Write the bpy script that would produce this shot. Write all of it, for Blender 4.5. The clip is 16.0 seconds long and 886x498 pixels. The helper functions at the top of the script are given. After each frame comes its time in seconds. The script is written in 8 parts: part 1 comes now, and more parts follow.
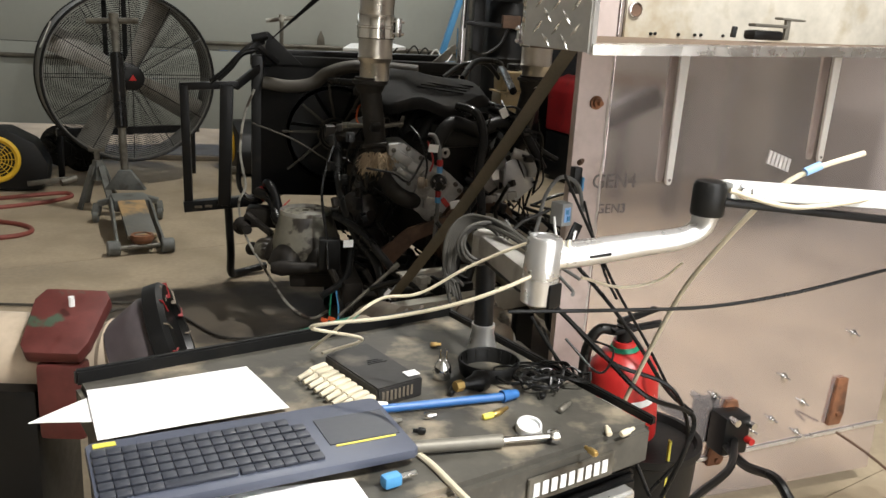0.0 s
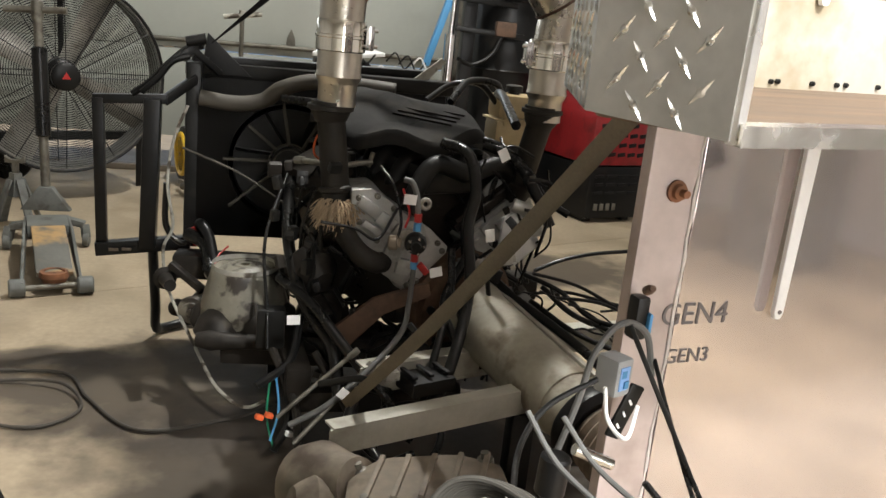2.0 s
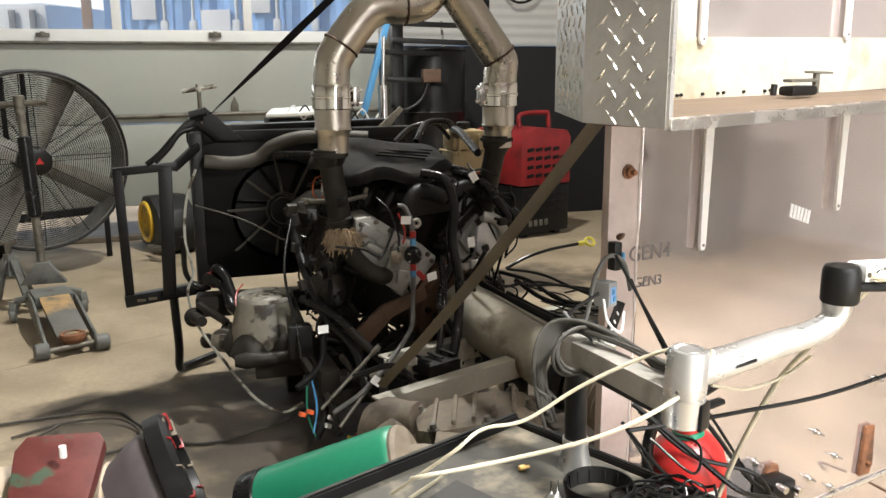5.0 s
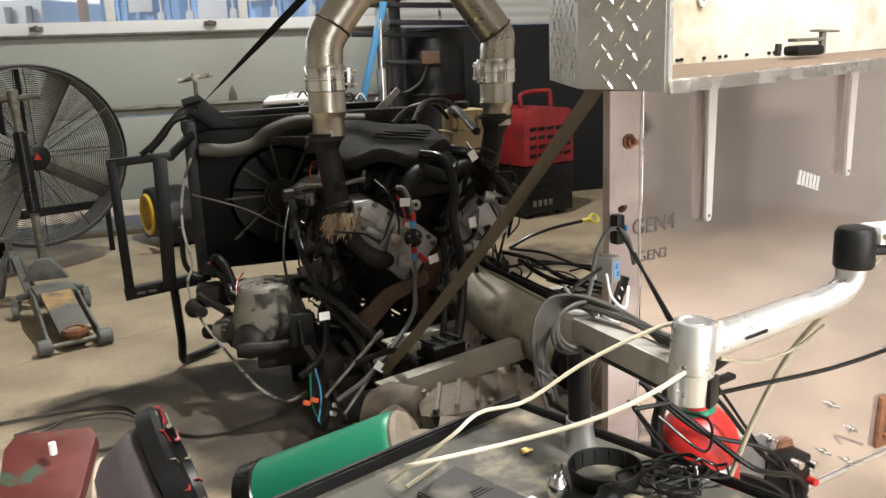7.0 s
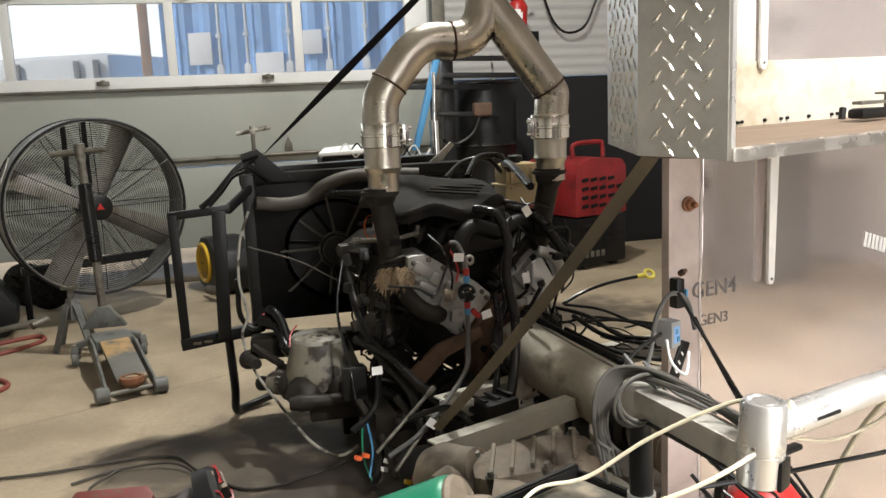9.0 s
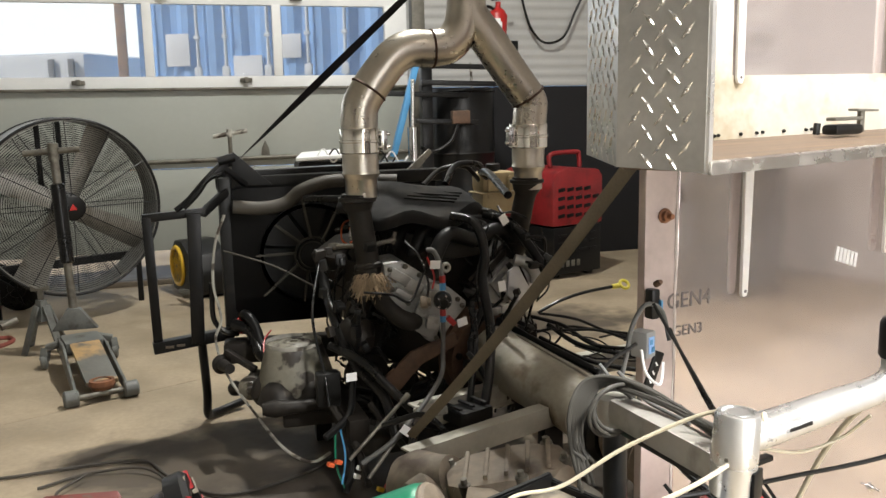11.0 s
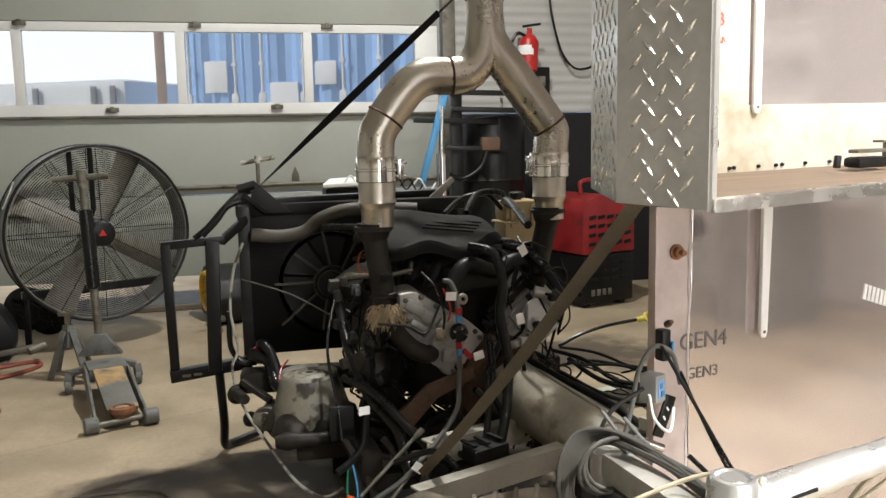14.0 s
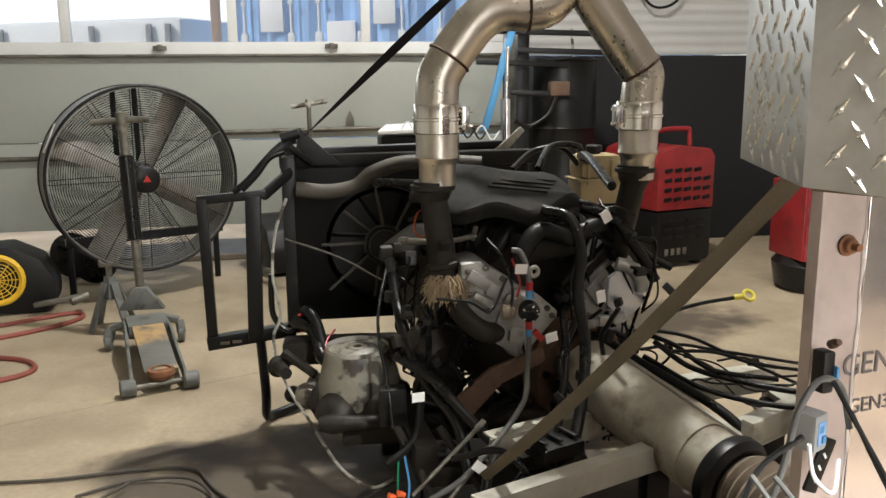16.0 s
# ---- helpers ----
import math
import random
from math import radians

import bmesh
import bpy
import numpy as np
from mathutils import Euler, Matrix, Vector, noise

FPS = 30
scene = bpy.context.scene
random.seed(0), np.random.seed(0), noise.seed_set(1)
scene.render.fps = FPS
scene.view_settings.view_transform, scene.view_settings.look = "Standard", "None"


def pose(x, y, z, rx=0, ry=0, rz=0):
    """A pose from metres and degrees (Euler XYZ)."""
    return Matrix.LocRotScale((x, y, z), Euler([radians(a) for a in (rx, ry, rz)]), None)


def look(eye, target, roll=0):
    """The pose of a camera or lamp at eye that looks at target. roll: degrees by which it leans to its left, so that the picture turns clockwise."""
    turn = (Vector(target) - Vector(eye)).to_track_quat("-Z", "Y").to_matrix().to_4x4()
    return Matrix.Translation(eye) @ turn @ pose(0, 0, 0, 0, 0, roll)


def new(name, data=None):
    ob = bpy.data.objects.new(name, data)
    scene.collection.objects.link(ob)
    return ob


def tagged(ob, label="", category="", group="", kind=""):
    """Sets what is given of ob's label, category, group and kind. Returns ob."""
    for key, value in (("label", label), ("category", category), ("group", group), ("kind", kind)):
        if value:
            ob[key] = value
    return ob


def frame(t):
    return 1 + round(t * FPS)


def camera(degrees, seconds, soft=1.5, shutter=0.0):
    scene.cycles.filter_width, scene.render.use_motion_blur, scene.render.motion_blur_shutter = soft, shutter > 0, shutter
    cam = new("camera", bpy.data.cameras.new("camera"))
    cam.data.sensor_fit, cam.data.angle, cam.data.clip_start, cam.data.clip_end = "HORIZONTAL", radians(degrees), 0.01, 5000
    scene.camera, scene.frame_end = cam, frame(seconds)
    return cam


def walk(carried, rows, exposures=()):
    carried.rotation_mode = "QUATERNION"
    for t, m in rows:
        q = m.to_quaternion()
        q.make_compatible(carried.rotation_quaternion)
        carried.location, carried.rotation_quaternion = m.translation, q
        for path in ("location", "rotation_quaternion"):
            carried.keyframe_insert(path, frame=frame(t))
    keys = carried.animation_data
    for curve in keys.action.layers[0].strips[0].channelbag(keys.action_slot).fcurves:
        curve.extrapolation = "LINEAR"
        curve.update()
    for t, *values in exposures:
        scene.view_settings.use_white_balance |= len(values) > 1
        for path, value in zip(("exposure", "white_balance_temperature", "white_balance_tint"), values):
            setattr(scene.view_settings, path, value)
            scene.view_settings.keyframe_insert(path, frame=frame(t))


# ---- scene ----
cam = camera(55.2, 16.0, soft=1.5, shutter=0.0)
PATH = [
    (0, (-0.112, -0.048, 1.172), (0.28, 1.841, 0.643), 3.4),
    (0.5, (0.009, 0.101, 1.187), (0.343, 1.999, 0.652), 3.1),
    (1, (0.061, 0.32, 1.164), (0.488, 2.208, 0.658), 2.6),
    (1.5, (0.039, 0.597, 1.194), (0.494, 2.481, 0.702), 3.7),
    (2, (0.02, 0.653, 1.198), (0.463, 2.531, 0.672), 5.9),
    (2.5, (-0.006, 0.512, 1.218), (0.406, 2.395, 0.681), 3.6),
    (3, (-0.023, 0.358, 1.223), (0.341, 2.249, 0.683), 0.8),
    (3.5, (-0.142, 0.284, 1.23), (0.3, 2.169, 0.727), -2.0),
    (4, (-0.269, 0.216, 1.215), (0.281, 2.087, 0.769), -3.5),
    (4.2, (-0.304, 0.185, 1.217), (0.279, 2.048, 0.782), -2.4),
    (6.3, (-0.318, 0.191, 1.197), (0.296, 2.049, 0.787), 0.9),
    (6.5, (-0.32, 0.214, 1.189), (0.287, 2.07, 0.758), -0.2),
    (7, (-0.277, 0.226, 1.193), (0.321, 2.08, 0.74), -2.2),
    (7.5, (-0.312, 0.205, 1.212), (0.247, 2.08, 0.797), -1.5),
    (8, (-0.316, 0.216, 1.204), (0.203, 2.109, 0.816), -1.2),
    (8.5, (-0.308, 0.223, 1.214), (0.185, 2.128, 0.856), -1.1),
    (9, (-0.286, 0.237, 1.221), (0.211, 2.144, 0.879), -2.4),
    (11.5, (-0.29, 0.238, 1.222), (0.274, 2.13, 0.897), -1.1),
    (12, (-0.266, 0.237, 1.23), (0.309, 2.125, 0.904), -2.7),
    (12.5, (-0.26, 0.244, 1.233), (0.327, 2.13, 0.924), -2.8),
    (13, (-0.273, 0.242, 1.23), (0.297, 2.138, 0.944), -1.6),
    (13.5, (-0.272, 0.243, 1.234), (0.268, 2.149, 0.96), -1.4),
    (14, (-0.208, 0.28, 1.23), (0.262, 2.205, 0.962), -1.1),
    (14.5, (-0.101, 0.343, 1.253), (0.186, 2.304, 0.986), -1.5),
    (15, (-0.067, 0.423, 1.252), (0.152, 2.39, 0.959), -2.8),
    (15.5, (-0.117, 0.583, 1.243), (0.193, 2.53, 0.907), -1.9),
    (16, (-0.156, 0.642, 1.233), (0.179, 2.574, 0.837), -0.5),
]
walk(cam, [(t, look(eye, target, roll)) for t, eye, target, roll in PATH], exposures=[(0.0, -0.8), (0.5, -0.85), (1.0, -0.8), (1.5, -0.65), (2.0, -0.2), (2.5, -0.05), (3.0, -0.04), (4.0, -0.06), (6.5, -0.2), (7.0, -0.25), (9.0, -0.24), (12.5, -0.25), (13.5, -0.26), (14.5, -0.3), (15.3, -0.18), (16.0, -0.06)])

# ---- light ----
world = bpy.data.worlds.new("sky")
scene.world = world
world.use_nodes = True
wn = world.node_tree
sky = wn.nodes.new("ShaderNodeTexSky")
sky.sky_type, sky.sun_disc = "NISHITA", False
sky.sun_elevation, sky.sun_rotation = radians(45), radians(268)
wn.links.new(sky.outputs[0], wn.nodes["Background"].inputs[0])
wn.nodes["Background"].inputs[1].default_value = 0.15


def lamp(name, kind, place, target, energy, colour=(1, 1, 1), size=1.0, size_y=None):
    d = bpy.data.lights.new(name, kind)
    d.energy, d.color = energy, colour
    if kind == "AREA":
        d.shape = "RECTANGLE" if size_y else "SQUARE"
        d.size = size
        if size_y:
            d.size_y = size_y
    if kind == "SUN":
        d.angle = radians(0.5)
    ob = new(name, d)
    ob.matrix_world = look(place, target)
    return ob


lamp("sun", "SUN", (-6.0, -0.9, 6.0), (0.0, 0.0, 0.0), 5.0, (1, 0.96, 0.9))
lamp("doorway_daylight", "AREA", (1.6, -1.78, 1.6), (0.6, 1.6, 0.8), 135, (1.0, 0.98, 0.97), 2.2, 2.8)
lamp("window_daylight", "AREA", (-0.5, 6.5, 1.73), (-0.5, 3.0, 0.4), 9, (0.92, 0.97, 1.0), 3.4, 0.46)
# Overhead light out of view, inferred from the steep shadow on the floor.
lamp("unseen_overhead_lamp", "AREA", (0.75, 4.1, 4.08), (0.6, 3.7, 0.0), 205, (1.0, 0.98, 0.93), 0.18)
# Second overhead lamp, added out of view to brighten the foreground and panel.
lamp("unseen_overhead_lamp", "AREA", (0.95, -0.15, 2.93), (0.95, -0.1, 0.0), 250, (1.0, 0.98, 0.94), 0.3)


# ---- materials ----
def mat(name, colour, rough=0.6, metal=0.0, vary=0.25, scale=6.0, fine=60.0, bump=0.15, dirt=None, dirt_at=0.55,
        dirt_wide=0.15, dirt_scale=3.0, random_tint=0.0, stretch=(1, 1, 1), coat=0.0, spread=0.12):
    """A surface with broad and fine variation of its colour, roughness and relief, and stains of a second colour."""
    m = bpy.data.materials.new(name)
    m.use_nodes = True
    n, l = m.node_tree.nodes, m.node_tree.links
    b = n["Principled BSDF"]
    b.inputs["Metallic"].default_value = metal
    if max(colour) < 0.03:
        b.inputs["Specular IOR Level"].default_value = 0.3
    if coat:
        b.inputs["Coat Weight"].default_value = coat
        b.inputs["Coat Roughness"].default_value = 0.2
    tc = n.new("ShaderNodeTexCoord")
    mp = n.new("ShaderNodeMapping")
    mp.inputs["Scale"].default_value = stretch
    l.new(tc.outputs["Object"], mp.inputs[0])

    def noise_tex(s, detail=4.0):
        t = n.new("ShaderNodeTexNoise")
        t.inputs["Scale"].default_value, t.inputs["Detail"].default_value = s, detail
        l.new(mp.outputs[0], t.inputs["Vector"])
        return t.outputs["Fac"]

    broad, grain = noise_tex(scale), noise_tex(fine, 6.0)
    add = n.new("ShaderNodeMath")
    add.operation = "MULTIPLY_ADD"
    l.new(grain, add.inputs[0])
    add.inputs[1].default_value = 0.45
    l.new(broad, add.inputs[2])
    ramp = n.new("ShaderNodeValToRGB")
    lo, hi = [max(0.0, c * (1 - vary)) for c in colour], [min(1.0, c * (1 + vary)) for c in colour]
    ramp.color_ramp.elements[0].position, ramp.color_ramp.elements[0].color = 0.45, (*lo, 1)
    ramp.color_ramp.elements[1].position, ramp.color_ramp.elements[1].color = 1.0, (*hi, 1)
    l.new(add.outputs[0], ramp.inputs[0])
    out = ramp.outputs[0]
    if dirt:
        d = noise_tex(dirt_scale, 8.0)
        dr = n.new("ShaderNodeMapRange")
        dr.inputs["From Min"].default_value, dr.inputs["From Max"].default_value = dirt_at, dirt_at + dirt_wide
        l.new(d, dr.inputs["Value"])
        mix = n.new("ShaderNodeMix")
        mix.data_type = "RGBA"
        l.new(dr.outputs[0], mix.inputs["Factor"])
        l.new(out, mix.inputs["A"])
        mix.inputs["B"].default_value = (*dirt, 1)
        out = mix.outputs["Result"]
    if random_tint:
        info = n.new("ShaderNodeObjectInfo")
        hsv = n.new("ShaderNodeHueSaturation")
        rr = n.new("ShaderNodeMapRange")
        rr.inputs["To Min"].default_value, rr.inputs["To Max"].default_value = 1 - random_tint, 1 + random_tint
        l.new(info.outputs["Random"], rr.inputs["Value"])
        l.new(rr.outputs[0], hsv.inputs["Value"])
        l.new(out, hsv.inputs["Color"])
        out = hsv.outputs[0]
    l.new(out, b.inputs["Base Color"])
    rm = n.new("ShaderNodeMapRange")
    rm.inputs["From Min"].default_value, rm.inputs["From Max"].default_value = 0.4, 1.0
    rm.inputs["To Min"].default_value, rm.inputs["To Max"].default_value = max(0.03, rough - spread), min(1.0, rough + spread)
    l.new(add.outputs[0], rm.inputs["Value"])
    l.new(rm.outputs[0], b.inputs["Roughness"])
    if bump:
        bp = n.new("ShaderNodeBump")
        bp.inputs["Strength"].default_value, bp.inputs["Distance"].default_value = bump, 0.004
        l.new(add.outputs[0], bp.inputs["Height"])
        l.new(bp.outputs[0], b.inputs["Normal"])
    return m


CONCRETE = mat("dusty_concrete", (0.34, 0.275, 0.19), 0.7, vary=0.3, scale=2.2, fine=45, bump=0.2, dirt=(0.245, 0.195, 0.128), dirt_at=0.50, dirt_wide=0.22, dirt_scale=2.4)


def oil_and_shade(m, spots, colour):
    """Oil and painted shade in a floor material: centre x, y and half-widths, with ragged edges."""
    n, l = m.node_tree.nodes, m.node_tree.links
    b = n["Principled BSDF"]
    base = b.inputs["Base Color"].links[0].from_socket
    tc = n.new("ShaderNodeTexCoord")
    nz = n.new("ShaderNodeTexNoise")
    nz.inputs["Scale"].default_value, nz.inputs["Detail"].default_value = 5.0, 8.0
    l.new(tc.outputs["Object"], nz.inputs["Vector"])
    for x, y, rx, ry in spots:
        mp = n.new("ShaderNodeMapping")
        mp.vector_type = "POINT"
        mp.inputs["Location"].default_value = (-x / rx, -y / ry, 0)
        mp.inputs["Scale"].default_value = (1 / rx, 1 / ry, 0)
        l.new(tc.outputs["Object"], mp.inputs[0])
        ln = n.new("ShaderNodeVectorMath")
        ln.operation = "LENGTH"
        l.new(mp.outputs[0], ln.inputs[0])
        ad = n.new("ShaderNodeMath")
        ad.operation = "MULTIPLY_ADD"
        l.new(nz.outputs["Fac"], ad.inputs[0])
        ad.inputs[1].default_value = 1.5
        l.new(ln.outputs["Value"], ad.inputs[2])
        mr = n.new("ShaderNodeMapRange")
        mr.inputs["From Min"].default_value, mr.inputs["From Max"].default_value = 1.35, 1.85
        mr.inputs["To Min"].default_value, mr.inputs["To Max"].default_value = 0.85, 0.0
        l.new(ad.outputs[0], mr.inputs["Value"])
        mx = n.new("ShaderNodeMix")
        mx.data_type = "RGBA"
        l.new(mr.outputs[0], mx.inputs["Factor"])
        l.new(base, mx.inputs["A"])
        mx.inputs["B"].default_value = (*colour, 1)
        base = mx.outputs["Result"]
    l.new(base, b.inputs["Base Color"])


# Oil stain mixed with engine shade; the narrow spot paints the frame's cast shadow.
oil_and_shade(CONCRETE, [(0.35, 2.95, 0.62, 0.5), (0.0, 2.72, 0.46, 0.32), (0.85, 2.5, 0.5, 0.4), (-0.25, 3.2, 0.62, 0.4), (-0.55, 3.42, 0.35, 0.10), (0.5, 3.4, 0.6, 0.4), (1.05, 2.75, 0.5, 0.4), (1.5, 4.6, 0.7, 0.4), (-1.6, 3.1, 0.3, 0.2)], (0.042, 0.032, 0.023))
GROOVE = mat("joint_filler", (0.14, 0.115, 0.085), 0.9)
DOOR_PAINT = mat("door_paint", (0.355, 0.372, 0.335), 0.5, vary=0.06, scale=1.0, fine=25, bump=0.05, dirt=(0.31, 0.315, 0.28), dirt_at=0.56, dirt_wide=0.3, dirt_scale=1.4)
FRAME_WHITE = mat("white_frame", (0.74, 0.75, 0.74), 0.45, vary=0.05)
WALL_WHITE = mat("white_corrugated", (0.40, 0.40, 0.385), 0.5, vary=0.08, scale=1.5)
WALL_PLAIN = mat("shop_wall", (0.50, 0.49, 0.46), 0.7, vary=0.1, scale=0.8)
BLACK_SHEET = mat("black_sheet", (0.008, 0.008, 0.009), 0.6, vary=0.3)
CEILING = mat("ceiling_sheet", (0.55, 0.55, 0.53), 0.7, vary=0.08)
BLACK = mat("black_paint", (0.006, 0.006, 0.006), 0.38, vary=0.4, dirt=(0.014, 0.012, 0.0095), dirt_at=0.58, dirt_wide=0.2, dirt_scale=9)
RUBBER = mat("black_rubber", (0.0075, 0.0073, 0.0068), 0.3, vary=0.35, fine=120)
PLASTIC = mat("black_plastic", (0.009, 0.009, 0.0085), 0.45, vary=0.3, fine=150, dirt=(0.03, 0.026, 0.02), dirt_at=0.6, dirt_wide=0.25, dirt_scale=7)
COVER = mat("dusty_cover_plastic", (0.008, 0.0076, 0.007), 0.85, vary=0.25, fine=150, dirt=(0.026, 0.023, 0.018), dirt_at=0.55, dirt_wide=0.2, dirt_scale=9)
STEEL_GREY = mat("greasy_steel", (0.16, 0.15, 0.125), 0.5, metal=0.5, vary=0.4, scale=9, dirt=(0.05, 0.04, 0.03), dirt_at=0.55, dirt_wide=0.15, dirt_scale=12)
CAST = mat("cast_aluminium", (0.42, 0.42, 0.40), 0.5, metal=0.55, vary=0.2, scale=14, bump=0.3, dirt=(0.10, 0.085, 0.06), dirt_at=0.56, dirt_wide=0.2, dirt_scale=14)
CAST_DARK = mat("greasy_iron", (0.02, 0.017, 0.014), 0.55, metal=0.2, vary=0.45, scale=18, bump=0.35, dirt=(0.05, 0.041, 0.03), dirt_at=0.6, dirt_wide=0.15, dirt_scale=16)
RAIL = mat("painted_rail", (0.40, 0.39, 0.335), 0.5, vary=0.15, scale=8, dirt=(0.14, 0.115, 0.08), dirt_at=0.54, dirt_wide=0.2, dirt_scale=7)
TUBE_GREY = mat("primer_tube", (0.33, 0.31, 0.25), 0.6, vary=0.25, scale=7, dirt=(0.15, 0.12, 0.085), dirt_at=0.53, dirt_wide=0.12, dirt_scale=9, bump=0.25)
RUST = mat("rust", (0.20, 0.085, 0.04), 0.8, vary=0.45, scale=20, bump=0.4, dirt=(0.07, 0.035, 0.02), dirt_at=0.52, dirt_scale=14)
RUST_DARK = mat("rusty_iron", (0.11, 0.065, 0.042), 0.7, metal=0.2, vary=0.4, scale=15, bump=0.35)
CHALK = mat("chalky_casting", (0.34, 0.33, 0.29), 0.7, vary=0.3, scale=14, bump=0.4, dirt=(0.06, 0.048, 0.036), dirt_at=0.55, dirt_wide=0.08, dirt_scale=16)
CHALK_BROWN = mat("oily_casting", (0.19, 0.155, 0.115), 0.65, vary=0.35, scale=12, bump=0.3, dirt=(0.07, 0.05, 0.035), dirt_at=0.53, dirt_wide=0.15, dirt_scale=10)
INOX = mat("brushed_stainless_pipe", (0.56, 0.52, 0.45), 0.3, metal=1.0, vary=0.12, scale=4, fine=80, bump=0.05, dirt=(0.40, 0.32, 0.22), dirt_at=0.56, dirt_wide=0.3, dirt_scale=5)
INOX_BRIGHT = mat("bright_clamp", (0.82, 0.79, 0.72), 0.12, metal=1.0, vary=0.05, scale=3, bump=0.03)
WELD = mat("heat_brown_weld", (0.075, 0.042, 0.028), 0.55, metal=0.6, vary=0.4, scale=40)
EXHAUST_DARK = mat("sooty_pipe", (0.028, 0.025, 0.021), 0.6, metal=0.3, vary=0.35, scale=14, bump=0.25)
RAG = mat("frayed_wrap", (0.36, 0.27, 0.17), 0.95, vary=0.35, scale=30)
PANEL = mat("polished_sheet", (0.72, 0.65, 0.635), 0.09, spread=0.025, metal=0.8, vary=0.05, scale=1.6, fine=40, bump=0.004, dirt=(0.62, 0.545, 0.52), dirt_at=0.5, dirt_wide=0.35, dirt_scale=2.2)
PANEL_EDGE = mat("dull_edge_strip", (0.50, 0.42, 0.39), 0.38, metal=0.25, vary=0.14, scale=7, fine=60, bump=0.06, dirt=(0.34, 0.27, 0.235), dirt_at=0.52, dirt_wide=0.2, dirt_scale=9)
SEALANT = mat("grimy_sealant", (0.58, 0.52, 0.48), 0.7, vary=0.2, scale=30)
PLATE = mat("tread_plate", (0.56, 0.55, 0.52), 0.34, metal=0.9, vary=0.16, scale=7, fine=90, bump=0.06, dirt=(0.36, 0.34, 0.30), dirt_at=0.55, dirt_wide=0.25, dirt_scale=5)
PLATE_LUG = mat("worn_tread_lug", (0.74, 0.72, 0.68), 0.26, metal=1.0, vary=0.1, scale=12)
BOARD = mat("stained_white_board", (0.46, 0.435, 0.375), 0.4, vary=0.2, scale=9, dirt=(0.31, 0.255, 0.165), dirt_at=0.50, dirt_wide=0.2, dirt_scale=11)
TRIM = mat("aluminium_angle", (0.78, 0.78, 0.77), 0.3, metal=0.85, vary=0.1, scale=10)
WOOD = mat("weathered_plywood", (0.17, 0.12, 0.08), 0.75, vary=0.35, scale=6, fine=70, stretch=(0.5, 6, 1), bump=0.25, dirt=(0.09, 0.07, 0.05), dirt_at=0.58, dirt_scale=8)
WHITE_STEEL = mat("white_bracket", (0.78, 0.77, 0.74), 0.4, vary=0.06, dirt=(0.5, 0.45, 0.38), dirt_at=0.65, dirt_scale=20)
ARM_SILVER = mat("satin_arm", (0.72, 0.72, 0.71), 0.3, metal=0.85, vary=0.08, scale=6)
CREAM = mat("cream_cable", (0.62, 0.56, 0.42), 0.5, vary=0.1)
FLOOR_CABLE = mat("dusty_floor_cable", (0.05, 0.043, 0.034), 0.7, vary=0.3)
COIL_GREY = mat("dusty_grey_lead", (0.05, 0.047, 0.04), 0.55, vary=0.2)
GREY_CABLE = mat("grey_cable", (0.11, 0.11, 0.105), 0.5, vary=0.12)
RED = mat("red_enamel", (0.40, 0.018, 0.016), 0.38, vary=0.2, dirt=(0.28, 0.02, 0.02), dirt_at=0.6, dirt_wide=0.3, dirt_scale=6)
RED_DARK = mat("deep_red_paint", (0.22, 0.014, 0.016), 0.4, vary=0.25, dirt=(0.10, 0.012, 0.012), dirt_at=0.55, dirt_wide=0.2, dirt_scale=9)
RED_DULL = mat("chipped_red_paint", (0.11, 0.026, 0.022), 0.5, vary=0.3, scale=18, bump=0.2, dirt=(0.055, 0.085, 0.055), dirt_at=0.6, dirt_wide=0.06, dirt_scale=16)
GREEN = mat("green_cylinder_paint", (0.012, 0.17, 0.092), 0.33, vary=0.14, scale=5, dirt=(0.02, 0.15, 0.08), dirt_at=0.6, dirt_wide=0.2, dirt_scale=9)
BLUE = mat("blue_paint", (0.07, 0.27, 0.52), 0.45, vary=0.12)
BLUE_DARK = mat("container_blue", (0.26, 0.46, 0.80), 0.5, vary=0.15)
YELLOW = mat("yellow_paint", (0.75, 0.47, 0.03), 0.45, vary=0.15)
YELLOW_PALE = mat("yellow_plastic", (0.75, 0.66, 0.10), 0.4, vary=0.1)
TANK = mat("aged_translucent_tank", (0.34, 0.265, 0.14), 0.45, vary=0.2, scale=8, dirt=(0.30, 0.21, 0.10), dirt_at=0.56, dirt_wide=0.2, dirt_scale=10)
STRAP = mat("dusty_webbing", (0.23, 0.195, 0.14), 0.85, vary=0.25, fine=200, bump=0.3)
STRAP_BLACK = mat("black_webbing", (0.022, 0.02, 0.021), 0.8, vary=0.3, fine=200, bump=0.3)
PAPER = mat("white_paper", (0.82, 0.82, 0.81), 0.7, vary=0.02)
KEY_BODY = mat("grey_blue_plastic", (0.072, 0.082, 0.115), 0.45, vary=0.1)
KEY_CAP = mat("dark_key_plastic", (0.030, 0.034, 0.046), 0.45, vary=0.15)
MAT_TOP = mat("dirty_toolbox_top", (0.060, 0.056, 0.046), 0.65, vary=0.5, scale=9, bump=0.25, dirt=(0.26, 0.22, 0.16), dirt_at=0.50, dirt_wide=0.16, dirt_scale=14)
HUB_BEIGE = mat("worn_beige_casting", (0.50, 0.41, 0.31), 0.38, vary=0.2, scale=10, dirt=(0.30, 0.22, 0.14), dirt_at=0.56, dirt_scale=9)
ORANGE = mat("orange_plug", (0.70, 0.13, 0.04), 0.5)
